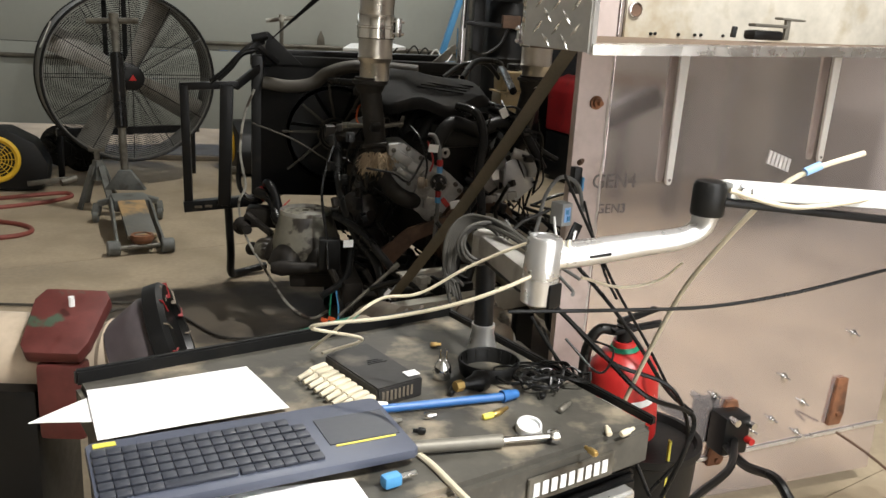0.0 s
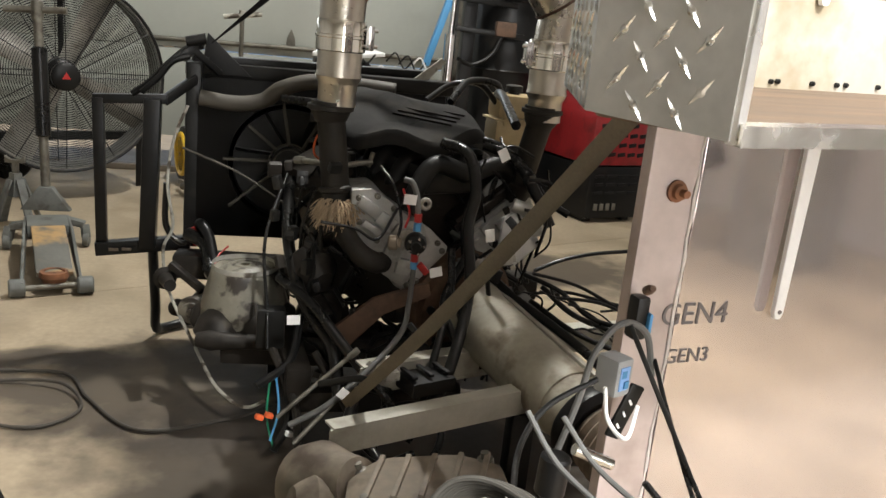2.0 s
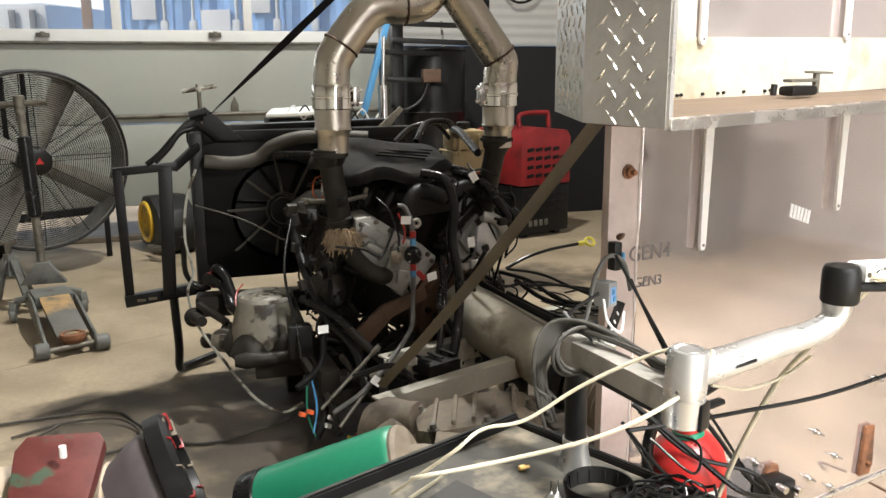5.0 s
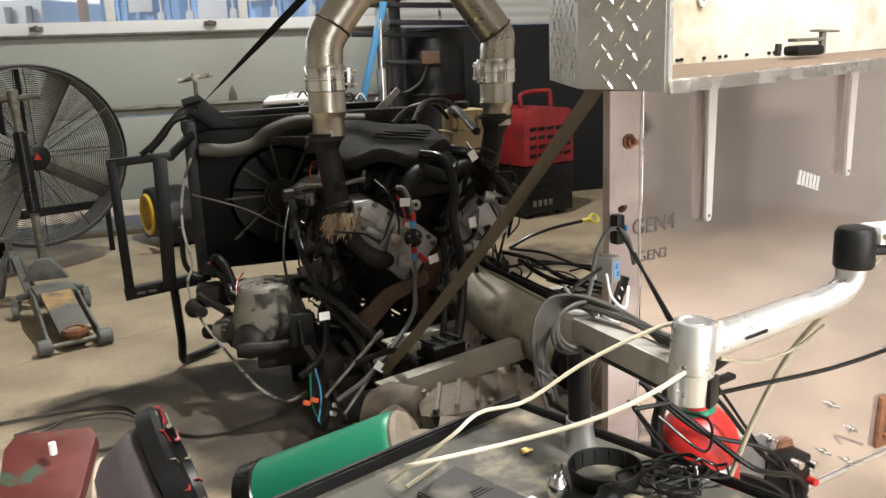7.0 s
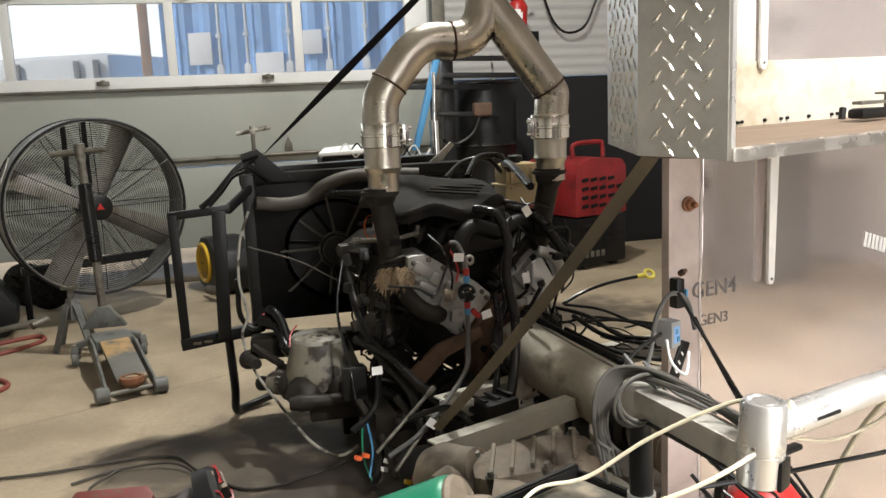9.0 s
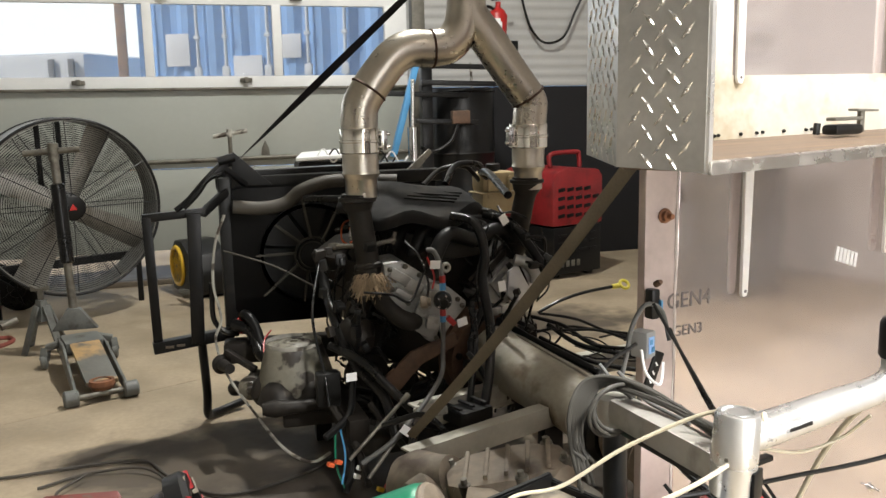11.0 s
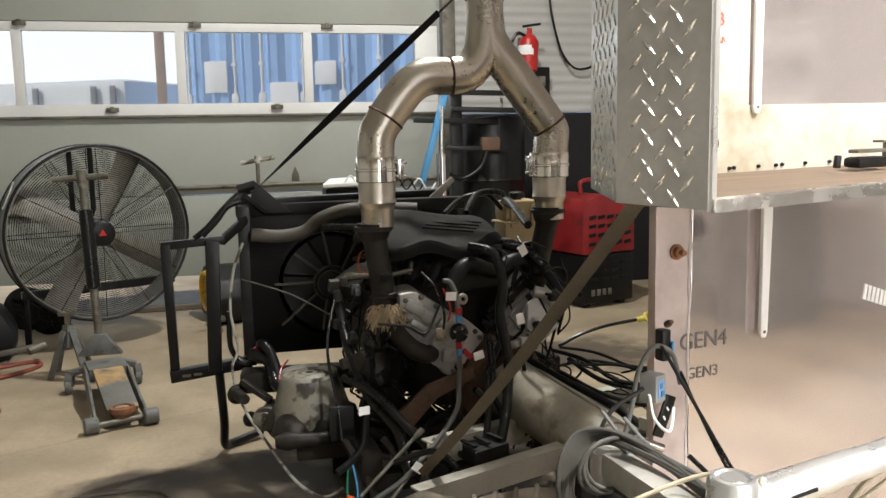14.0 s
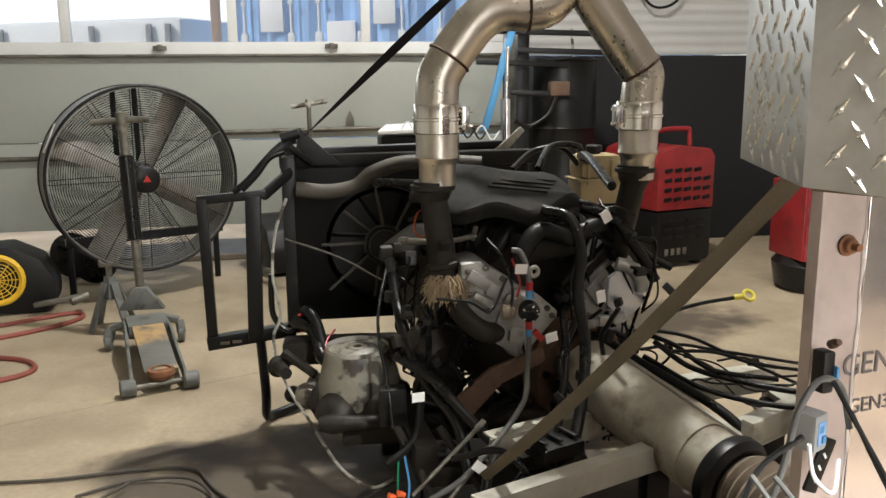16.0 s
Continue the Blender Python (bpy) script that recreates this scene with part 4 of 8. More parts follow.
# ---- trolley jack and stand ----
def trolley_jack():
    t = thing("trolley_jack", (-0.80, 4.45, 0), "worn grey trolley jack with an upright padded handle on the floor", "jack")
    fl, fr = Vector((-0.848, 3.995, 0)), Vector((-0.612, 4.06, 0))
    back = Vector((-0.17, 0.70, 0))
    across = Vector((0.963, 0.27, 0))
    for p, s in ((fl, 1), (fr, -1)):
        bm = B()
        a = p + Vector((0.018 * s, 0.0, 0.04))
        b = p + back + Vector((0.035 * s, 0, 0.085))
        m = Matrix.Translation(a) @ (Vector((b.x - a.x, b.y - a.y, 0))).to_track_quat("X", "Z").to_matrix().to_4x4()
        n = (b - a).length
        prism(bm, [(-0.02, -0.02), (n, 0.015), (n, 0.10), (n * 0.6, 0.115), (n * 0.25, 0.06), (-0.02, 0.025)], 0.012, m @ pose(0, 0.006, 0, 90, 0, 0), 0.003)
        part("side_plate", bm, JACK, t)
        bm = B()
        cyl(bm, p - across * 0.03 + Vector((0, 0, 0.036)), p + across * 0.03 + Vector((0, 0, 0.036)), 0.036, seg=22, chamfer=0.006)
        part("front_wheel", bm, JACK, t)
    bm = B()
    cyl(bm, fl + Vector((0.03, 0, 0.036)), fr + Vector((-0.03, 0, 0.036)), 0.012)
    part("front_axle", bm, STEEL_GREY, t)
    bm = B()
    a, b = (fl + fr) / 2 + Vector((0, 0.06, 0.065)), (fl + fr) / 2 + back * 0.62 + Vector((0, 0, 0.155))
    bar(bm, a, b, 0.135, 0.022, 0.006)
    part("lift_arm", bm, mat("scraped_rusty_plate", (0.13, 0.13, 0.115), 0.5, vary=0.3, dirt=(0.42, 0.27, 0.12), dirt_at=0.5, dirt_wide=0.08, dirt_scale=5), t, "grey lift arm scraped to rust")
    bm = B()
    c = (fl + fr) / 2 + Vector((0, 0.045, 0.06))
    lathe(bm, c - Vector((0, 0, 0.025)), c + Vector((0, 0, 0.025)), [(0, 0.04), (0.02, 0.05), (0.03, 0.056), (0.05, 0.052), (0.05, 0.04), (0.042, 0.038)], 24)
    part("saddle", bm, RUST, t, "rusty round saddle")
    bm = B()
    box(bm, (fl + fr) / 2 + back * 0.78 + Vector((0, 0, 0.13)), (0.17, 0.2, 0.06), rz=15, bevel=0.01)
    part("pump_body", bm, JACK, t)
    for s in (-1, 1):
        bm = B()
        p = (fl + fr) / 2 + back * 0.93 + across * (0.165 * s)
        cyl(bm, p + Vector((-0.014, 0, 0.035)), p + Vector((0.014, 0, 0.035)), 0.034, seg=18, chamfer=0.005)
        bar(bm, p + Vector((0, 0, 0.04)), p + Vector((-0.01 * s, 0.02, 0.10)), 0.035, 0.04, 0.006)
        bar(bm, p + Vector((-0.01 * s, 0.02, 0.10)), p + Vector((-0.09 * s, 0.02, 0.12)), 0.05, 0.03, 0.006)
        part("rear_caster", bm, JACK, t)
    base = Vector((-0.915, 4.80, 0.19))
    top = Vector((-0.957, 4.90, 1.06))
    bm = B()
    prism(bm, [(-0.11, 0), (0.11, 0), (0.03, 0.11), (-0.03, 0.11)], 0.05, pose(base.x, base.y + 0.02, 0.15, 90, 0, 0), 0.006)
    part("yoke", bm, JACK, t)
    bm = B()
    cyl(bm, base, top, 0.021, seg=14)
    handle = part("handle", bm, STEEL_GREY, t)
    bm = B()
    cyl(bm, base.lerp(top, 0.34), base.lerp(top, 0.80), 0.034, seg=18, chamfer=0.006)
    part("grip_pad", bm, RUBBER, handle, "black foam handle pad")
    bm = B()
    cyl(bm, top + Vector((-0.14, 0, -0.02)), top + Vector((0.125, 0, -0.005)), 0.016, seg=12)
    cyl(bm, top + Vector((0, 0, -0.06)), top + Vector((0, 0, 0.03)), 0.027, seg=14, chamfer=0.005)
    part("cross_grip", bm, STEEL_GREY, handle)
    s = thing("jack_stand", (-1.10, 5.02, 0), "small grey steel axle stand on the floor", "jack stand")
    apex = Vector((-1.10, 5.02, 0.27))
    for dx, dy in ((-0.09, -0.09), (0.09, -0.09), (0.09, 0.09), (-0.09, 0.09)):
        bm = B()
        bar(bm, (-1.10 + dx, 5.02 + dy, 0.0), (-1.10 + dx * 0.25, 5.02 + dy * 0.25, 0.24), 0.04, 0.012, 0.003)
        part("leg", bm, JACK, s)
    bm = B()
    lathe(bm, (-1.10, 5.02, 0.16), apex, [(0, 0.055), (0.05, 0.04), (0.09, 0.03), (0.11, 0.028)], 4)
    part("collar", bm, JACK, s, smooth=False)
    bm = B()
    bar(bm, (-1.10, 5.02, 0.2), (-1.10, 5.02, 0.33), 0.03, 0.02, 0.003)
    prism(bm, [(-0.045, 0.0), (0.045, 0.0), (0.045, 0.035), (0.02, 0.012), (-0.02, 0.012), (-0.045, 0.035)], 0.03, pose(-1.10, 5.035, 0.32, 90, 0, 0), 0.003)
    part("ratchet_post", bm, STEEL_GREY, s)


trolley_jack()


# ---- radiator pack and front frame ----
def radiator():
    t = thing("radiator_pack", (0.12, 3.55, 0.38), "black radiator with an electric fan shroud in front of the engine", "radiator")
    U = Vector((1, 0.02, 0)).normalized()
    c = Vector((0.14, 3.56, 0.67))
    bm = B()
    box(bm, c + Vector((0.10, 0.06, 0)), (0.86, 0.05, 0.56), bevel=0.01)
    part("core", bm, BLACK, t)
    bm = B()
    box(bm, c + Vector((0.10, 0.05, 0.285)), (0.90, 0.07, 0.05), bevel=0.01)
    part("top_tank", bm, PLASTIC, t)
    bm = B()
    box(bm, c + Vector((-0.32, 0.02, 0)), (0.05, 0.09, 0.62), bevel=0.012)
    part("side_tank", bm, PLASTIC, t)
    fc = Vector((0.135, 3.50, 0.672))
    bm = B()
    lathe(bm, fc + Vector((0, 0.05, 0)), fc, [(0.05, 0.20), (0.0, 0.20), (0.0, 0.185), (0.05, 0.185)], 48, cap=False)
    n = 32
    sq = []
    for k in range(n):
        a = 2 * math.pi * k / n
        f = min(0.30 / max(abs(math.cos(a)), 1e-6), 0.265 / max(abs(math.sin(a)), 1e-6))
        sq.append(bm.verts.new(fc + Vector((f * math.cos(a), 0.035, f * math.sin(a)))))
    inn = [bm.verts.new(fc + Vector((0.198 * math.cos(2 * math.pi * k / n), 0.015, 0.198 * math.sin(2 * math.pi * k / n)))) for k in range(n)]
    for k in range(n):
        bm.faces.new((sq[k], sq[(k + 1) % n], inn[(k + 1) % n], inn[k]))
    bmesh.ops.solidify(bm, geom=bm.faces, thickness=0.004)
    sh = part("shroud", bm, BLACK, t, "dusty black plastic fan shroud")
    for k in range(9):
        a = 2 * math.pi * k / 9 + 0.2
        bm = B()
        bar(bm, fc + Vector((0.06 * math.cos(a), -0.002, 0.06 * math.sin(a))), fc + Vector(((0.185 + 0.03 * (k % 3)) * math.cos(a + 0.12), 0.004, (0.185 + 0.03 * (k % 3)) * math.sin(a + 0.12))), 0.008, 0.010, 0.002)
        part("rib", bm, RIB_DUST, sh, "dust-grey shroud rib")
    bm = B()
    lathe(bm, fc + Vector((0, 0.05, 0)), fc + Vector((0, -0.03, 0)), [(0, 0.056), (0.05, 0.062), (0.060, 0.062), (0.066, 0.057), (0.062, 0.050), (0.066, 0.047), (0.068, 0.02)], 36)
    hub = part("fan_motor", bm, PLASTIC, t, "round black fan motor hub")
    for r in (0.052, 0.068):
        bm = B()
        ring(bm, fc + Vector((0, -0.012 if r < 0.06 else 0.0, 0)), (0, 1, 0), r, 0.0035, 40, 6)
        part("hub_ring", bm, RIB_DUST, hub, "dust-grey raised ring")
    # Plain disc added behind the ribs so the unlit hollow reads less black.
    bm = B()
    cyl(bm, fc + Vector((0, 0.048, 0)), fc + Vector((0, 0.042, 0)), 0.184, seg=40)
    part("grille_screen", bm, PLASTIC, t, "plain dark disc added to lift the black gap behind the fan")
    for k in range(7):
        a = 2 * math.pi * k / 7
        bm = B()
        bar(bm, fc + Vector((0.06 * math.cos(a), 0.03, 0.06 * math.sin(a))), fc + Vector((0.18 * math.cos(a + 0.25), 0.035, 0.18 * math.sin(a + 0.25))), 0.055, 0.005, 0.001, roll=25)
        part("fan_blade", bm, BLACK, t)
    bm = B()
    bar(bm, (-0.19, 3.60, 0.985), (0.62, 3.72, 0.99), 0.06, 0.03, 0.006)
    part("support_bar", bm, BLACK, t, "black radiator support bar")
    bm = B()
    prism(bm, [(0, 0), (0.16, 0.0), (0.02, 0.13)], 0.006, pose(-0.16, 3.56, 0.945, 90, 0, 0), 0.002)
    part("gusset", bm, BLACK, t)
    bm = B()
    tube(bm, [(-0.155, 3.48, 0.875), (-0.05, 3.47, 0.865), (0.04, 3.47, 0.88), (0.10, 3.46, 0.925), (0.20, 3.46, 0.955), (0.34, 3.45, 0.955), (0.46, 3.42, 0.95)], 0.026, 14)
    part("coolant_hose", bm, mat("dusty_hose", (0.05, 0.044, 0.034), 0.6, vary=0.3, scale=12), t, "dusty black upper coolant hose")
    bm = B()
    tube(bm, [(0.10, 3.40, 0.90), (0.20, 3.34, 0.90), (0.30, 3.25, 0.90), (0.36, 3.2, 0.86)], 0.014, 10)
    part("hose", bm, RUBBER, t)
    bm = B()
    prism(bm, [(-0.05, 0), (0.0, -0.01), (0.10, 0.10), (0.085, 0.115)], 0.01, pose(0.56, 3.62, 0.945, 90, 0, 0), 0.002)
    part("bracket", bm, CHALK, t, "dusty tan bracket")


radiator()


def front_frame():
    t = thing("steel_front_frame", (-0.38, 3.5, 0.02), "black square-tube front frame on a bent leg", "frame")
    for a, b, w in (((-0.465, 3.5, 0.85), (-0.455, 3.5, 0.35), 0.034), ((-0.48, 3.5, 0.845), (-0.255, 3.5, 0.86), 0.03), ((-0.475, 3.49, 0.358), (-0.18, 3.52, 0.385), 0.044)):
        bm = B()
        bar(bm, a, b, w, w, 0.004)
        part("tube", bm, BLACK, t)
    bm = B()
    bar(bm, (-0.298, 3.49, 0.86), (-0.312, 3.49, 0.37), 0.078, 0.05, 0.005)
    part("post", bm, BLACK, t, "broad black upright")
    bm = B()
    tube(bm, [(-0.30, 3.52, 0.37), (-0.292, 3.55, 0.15), (-0.295, 3.60, 0.045), (-0.27, 3.66, 0.02), (-0.15, 3.74, 0.03)], 0.017, 10)
    part("leg", bm, BLACK, t)
    bm = B()
    bar(bm, (-0.27, 3.5, 0.85), (-0.17, 3.55, 0.93), 0.03, 0.03, 0.004)
    part("brace", bm, BLACK, t)
    for x, z in ((-0.415, 0.383), (-0.375, 0.386)):
        bm = B()
        box(bm, (x, 3.465, z - 0.02), (0.03, 0.004, 0.010), bevel=0.001)
        part("slot", bm, GROOVE, t)
    h = thing("ratchet_hook", (-0.2, 3.5, 1.0), "rusty chain binder hook holding a strap to the frame", "hook")
    bm = B()
    tube(bm, [(-0.36, 3.48, 0.87), (-0.31, 3.48, 0.91), (-0.25, 3.48, 0.975), (-0.20, 3.5, 1.02), (-0.15, 3.5, 1.035)], 0.011, 8)
    part("link", bm, BLACK, h)
    bm = B()
    tube(bm, [(-0.33, 3.46, 0.88), (-0.28, 3.46, 0.93), (-0.24, 3.47, 0.98), (-0.19, 3.48, 1.0)], 0.010, 8)
    part("link", bm, BLACK, h)
    bm = B()
    bar(bm, (-0.22, 3.5, 0.99), (-0.15, 3.52, 1.06), 0.05, 0.03, 0.006)
    bar(bm, (-0.18, 3.5, 1.02), (-0.10, 3.54, 0.95), 0.03, 0.02, 0.005)
    part("ratchet", bm, BLACK, h)
    bm = B()
    cyl(bm, (-0.20, 3.47, 1.045), (-0.14, 3.47, 1.06), 0.016)
    part("spool", bm, BLACK, h)
    bm = B()
    a, b = Vector((-0.125, 3.51, 1.045)), Vector((0.53, 3.30, 1.66))
    n = 24
    verts = []
    for k in range(n + 1):
        p = a.lerp(b, k / n)
        tw = 1.45 - 1.0 * min(1.0, 2.2 * k / n) + 0.5 * max(0.0, k / n - 0.6)
        s = Vector((math.cos(tw) * 0.65, math.sin(tw), -0.7 * math.cos(tw))).normalized() * 0.016
        verts.append((bm.verts.new(p - s), bm.verts.new(p + s)))
    for p, q in zip(verts, verts[1:]):
        bm.faces.new((p[0], p[1], q[1], q[0]))
    bmesh.ops.solidify(bm, geom=bm.faces, thickness=0.003)
    part("strap", bm, STRAP_BLACK, h, "black twisted lifting strap")
    bm = B()
    bar(bm, (0.53, 3.30, 1.66), (3.33, 2.40, 4.30), 0.032, 0.003)
    part("strap", bm, STRAP_BLACK, h, "black lifting strap rising to the roof")


front_frame()


# ---- engine ----
def engine():
    t = thing("engine", (0.45, 3.0, 0.3), "dusty vee engine with black wiring and grey cylinder heads", "engine")
    AX = Vector((0.45, -0.9, 0)).normalized()
    bm = B()
    m = Matrix.Translation((0.40, 3.21, 0.60)) @ AX.to_track_quat("Y", "Z").to_matrix().to_4x4()
    prism(bm, [(-0.20, 0.10), (-0.09, -0.16), (0.09, -0.16), (0.20, 0.10), (0.08, 0.16), (-0.08, 0.16)], 0.52, m @ pose(0, 0.26, 0, 90, 0, 0), 0.012)
    part("block", bm, CAST_DARK, t)
    bm = B()
    box(bm, (0.44, 3.12, 0.42), (0.26, 0.46, 0.14), rz=26, bevel=0.02)
    part("oil_pan", bm, CAST_DARK, t)
    # heads
    for c, tilt, name in (((0.72, 3.02, 0.62), -38, "cylinder_head"),):
        bm = B()
        mm = Matrix.Translation(c) @ pose(0, 0, 0, 0, tilt, 14)
        r = bmesh.ops.create_cube(bm, size=1.0, matrix=mm @ Matrix.Diagonal((0.24, 0.14, 0.13, 1)))
        bmesh.ops.bevel(bm, geom=list(bm.edges), offset=0.012, segments=2, affect="EDGES")
        for k in range(5):
            bmesh.ops.create_cube(bm, size=1.0, matrix=mm @ pose(-0.09 + 0.045 * k, -0.074, 0.02 * (k % 2)) @ Matrix.Diagonal((0.03, 0.016, 0.07, 1)))
        h = part(name, bm, CAST, t, "bare grey aluminium cylinder head")
        bm = B()
        bmesh.ops.create_cube(bm, size=1.0, matrix=mm @ pose(0, 0.0, 0.085) @ Matrix.Diagonal((0.23, 0.12, 0.05, 1)))
        bmesh.ops.bevel(bm, geom=list(bm.edges), offset=0.014, segments=2, affect="EDGES")
        part("valve_cover", bm, CAST if tilt > 0 else CAST_DARK, h)
        for k in range(4):
            bm = B()
            p = mm @ Vector((-0.09 + 0.06 * k, -0.075, -0.045))
            lathe(bm, p, p + Vector((0, -0.016, 0)), [(0, 0.009), (0.01, 0.009), (0.011, 0.005), (0.016, 0.005)], 6)
            part("head_bolt", bm, STEEL_GREY, h)
    # the near head: a long aluminium casting sloping down to the right
    bm = B()
    prism(bm, [(0.275, 0.735), (0.33, 0.742), (0.382, 0.708), (0.455, 0.655), (0.475, 0.64), (0.457, 0.50), (0.44, 0.455), (0.41, 0.47), (0.383, 0.511), (0.32, 0.57), (0.279, 0.632)], 0.16, pose(0, 3.01, 0, 90, 0, 0), 0.010)
    near = part("cylinder_head", bm, CAST, t, "bare grey aluminium cylinder head")
    bm = B()
    prism(bm, [(0.455, 0.665), (0.50, 0.635), (0.550, 0.590), (0.548, 0.572), (0.50, 0.52), (0.462, 0.47), (0.455, 0.52)], 0.014, pose(0, 2.862, 0, 90, 0, 0), 0.003)
    part("end_plate", bm, CAST, near, "grey aluminium end plate")
    for x0, z0, w, h, turn in ((0.325, 0.690, 0.07, 0.034, 33), (0.372, 0.655, 0.055, 0.040, 33), (0.415, 0.625, 0.045, 0.034, 33), (0.335, 0.635, 0.06, 0.022, 33), (0.40, 0.575, 0.05, 0.05, 20), (0.43, 0.53, 0.04, 0.045, 10)):
        bm = B()
        box(bm, (x0, 2.844, z0), (w, 0.022, h), ry=turn, bevel=0.006)
        part("boss", bm, CAST, near)
    for x0, z0 in ((0.295, 0.715), (0.345, 0.722), (0.392, 0.690), (0.44, 0.655), (0.30, 0.65), (0.52, 0.60), (0.47, 0.49), (0.535, 0.578), (0.445, 0.475), (0.352, 0.60)):
        bm = B()
        lathe(bm, (x0, 2.852, z0), (x0, 2.830, z0), [(0, 0.009), (0.010, 0.0085), (0.011, 0.0055), (0.018, 0.005)], 8)
        part("head_bolt", bm, STEEL_GREY, near)
    bm = B()
    lathe(bm, (0.445, 2.86, 0.625), (0.425, 2.80, 0.615), [(0, 0.042), (0.02, 0.040), (0.03, 0.028), (0.05, 0.026)], 22)
    part("thermostat_neck", bm, CAST, near, "ribbed grey neck")
    bm = B()
    prism(bm, [(0.0, 0.07), (0.05, 0.10), (0.125, -0.005), (0.05, -0.07), (-0.005, -0.01)], 0.012, pose(0.70, 2.86, 0.61, 90, 0, 8), 0.003)
    part("end_plate", bm, mat("clean_zinc_plate", (0.62, 0.64, 0.66), 0.4, metal=0.5, vary=0.1), t, "clean pale metal end plate")
    bm = B()
    tube(bm, [(0.725, 2.86, 0.715), (0.77, 2.85, 0.70), (0.795, 2.85, 0.665), (0.80, 2.85, 0.635)], 0.020, 10)
    part("outlet", bm, CAST, t)
    # intake
    bm = B()
    box(bm, (0.49, 3.12, 0.76), (0.22, 0.40, 0.09), rz=22, bevel=0.03)
    part("intake_manifold", bm, PLASTIC, t)
    for k in range(8):
        bm = B()
        s = 1 if k % 2 else -1
        j = k // 2
        c = Vector((0.47 + 0.045 * j, 3.22 - 0.10 * j, 0.78))
        tube(bm, [c, c + Vector((0.10 * s, 0.03 * s, 0.03)), c + Vector((0.15 * s, 0.05 * s, -0.03)), c + Vector((0.17 * s, 0.06 * s, -0.10))], 0.026, 10)
        part("runner", bm, PLASTIC, t)
    bm = B()
    outline = [(0.17, 3.10), (0.235, 2.98), (0.33, 2.905), (0.45, 2.90), (0.58, 2.93), (0.67, 3.00), (0.66, 3.12), (0.55, 3.26), (0.38, 3.34), (0.22, 3.26)]
    rings = []
    cx, cy = 0.43, 3.11
    for f, z in ((1.0, -0.035), (1.0, -0.012), (0.95, 0.006), (0.7, 0.016), (0.3, 0.02)):
        row = []
        for k, (x, y) in enumerate(spline([(*p, 0) for p in outline + outline[:1]], 4)[:-1] and [(p.x, p.y) for p in spline([(*p, 0) for p in outline + outline[:1]], 4)[:-1]]):
            base = 0.875 + 0.07 * (y - 2.9) / 0.44 + 0.016 * math.sin(k * 0.8) * (1 if f > 0.9 else 0.25)
            row.append(bm.verts.new((cx + (x - cx) * f, cy + (y - cy) * f, base + z)))
        rings.append(row)
    for p, q in zip(rings, rings[1:]):
        for k in range(len(p)):
            bm.faces.new((p[k], p[(k + 1) % len(p)], q[(k + 1) % len(p)], q[k]))
    bm.faces.new(rings[-1])
    cover = part("engine_cover", bm, COVER, t, "dusty charcoal plastic engine cover with raised ribs")
    for k in range(4):
        bm = B()
        bar(bm, (0.40 + 0.02 * k, 3.06 + 0.035 * k, 0.920 + 0.005 * k), (0.56 + 0.02 * k, 2.99 + 0.035 * k, 0.906 + 0.006 * k), 0.007, 0.006, 0.001)
        part("rib", bm, COVER, cover)
    # exhaust manifold, fuel regulator
    bm = B()
    tube(bm, [(0.245, 2.88, 0.66), (0.268, 2.84, 0.61), (0.305, 2.815, 0.57), (0.345, 2.815, 0.548), (0.372, 2.85, 0.538)], 0.029, 16)
    part("exhaust_manifold", bm, EXHAUST_DARK, t)
    bm = B()
    lathe(bm, (0.44, 2.76, 0.627), (0.435, 2.71, 0.622), [(0, 0.026), (0.02, 0.03), (0.035, 0.026), (0.04, 0.014), (0.05, 0.012)], 20)
    reg = part("fuel_regulator", bm, PLASTIC, t, "black fuel pressure regulator")
    for k in range(5):
        a = 2 * math.pi * k / 5
        bm = B()
        cyl(bm, (0.437 + 0.021 * math.cos(a), 2.735, 0.624 + 0.021 * math.sin(a)), (0.436 + 0.021 * math.cos(a), 2.715, 0.623 + 0.021 * math.sin(a)), 0.004, seg=8)
        part("screw", bm, CHROME, reg)
    bm = B()
    lathe(bm, (0.37, 2.76, 0.62), (0.402, 2.75, 0.622), [(0, 0.016), (0.003, 0.020), (0.022, 0.020), (0.024, 0.014), (0.033, 0.013)], 16)
    part("pipe_fitting", bm, CHALK_BROWN, t)
    steelhose = [(0.405, 2.80, 0.78), (0.425, 2.79, 0.775), (0.438, 2.77, 0.74), (0.44, 2.75, 0.70)]
    bm = B()
    tube(bm, steelhose, 0.0078, 10)
    part("braided_hose", bm, GREY_CABLE, t, "braided steel hose")
    for z, m2 in ((0.692, RED), (0.668, BLUE), (0.585, RED), (0.565, BLUE)):
        bm = B()
        cyl(bm, (0.44, 2.745, z - 0.011), (0.44, 2.747, z + 0.011), 0.0105, seg=6)
        part("hose_fitting", bm, m2, t, "bright anodised hose fitting")
    bm = B()
    bar(bm, (0.452, 2.74, 0.57), (0.475, 2.74, 0.545), 0.018, 0.018, 0.003)
    part("hose_fitting", bm, RED, t, "bright anodised hose fitting")
    bm = B()
    tube(bm, [(0.44, 2.745, 0.56), (0.435, 2.74, 0.46), (0.41, 2.68, 0.40), (0.32, 2.6, 0.33), (0.22, 2.55, 0.26), (0.13, 2.56, 0.2)], 0.0075, 10)
    part("braided_hose", bm, GREY_CABLE, t, "braided steel hose")
    bm = B()
    ring(bm, (0.465, 2.79, 0.72), (0.2, -1, 0.1), 0.012, 0.006, 18, 8)
    part("eyelet", bm, CHALK, t, "pale ring eyelet")
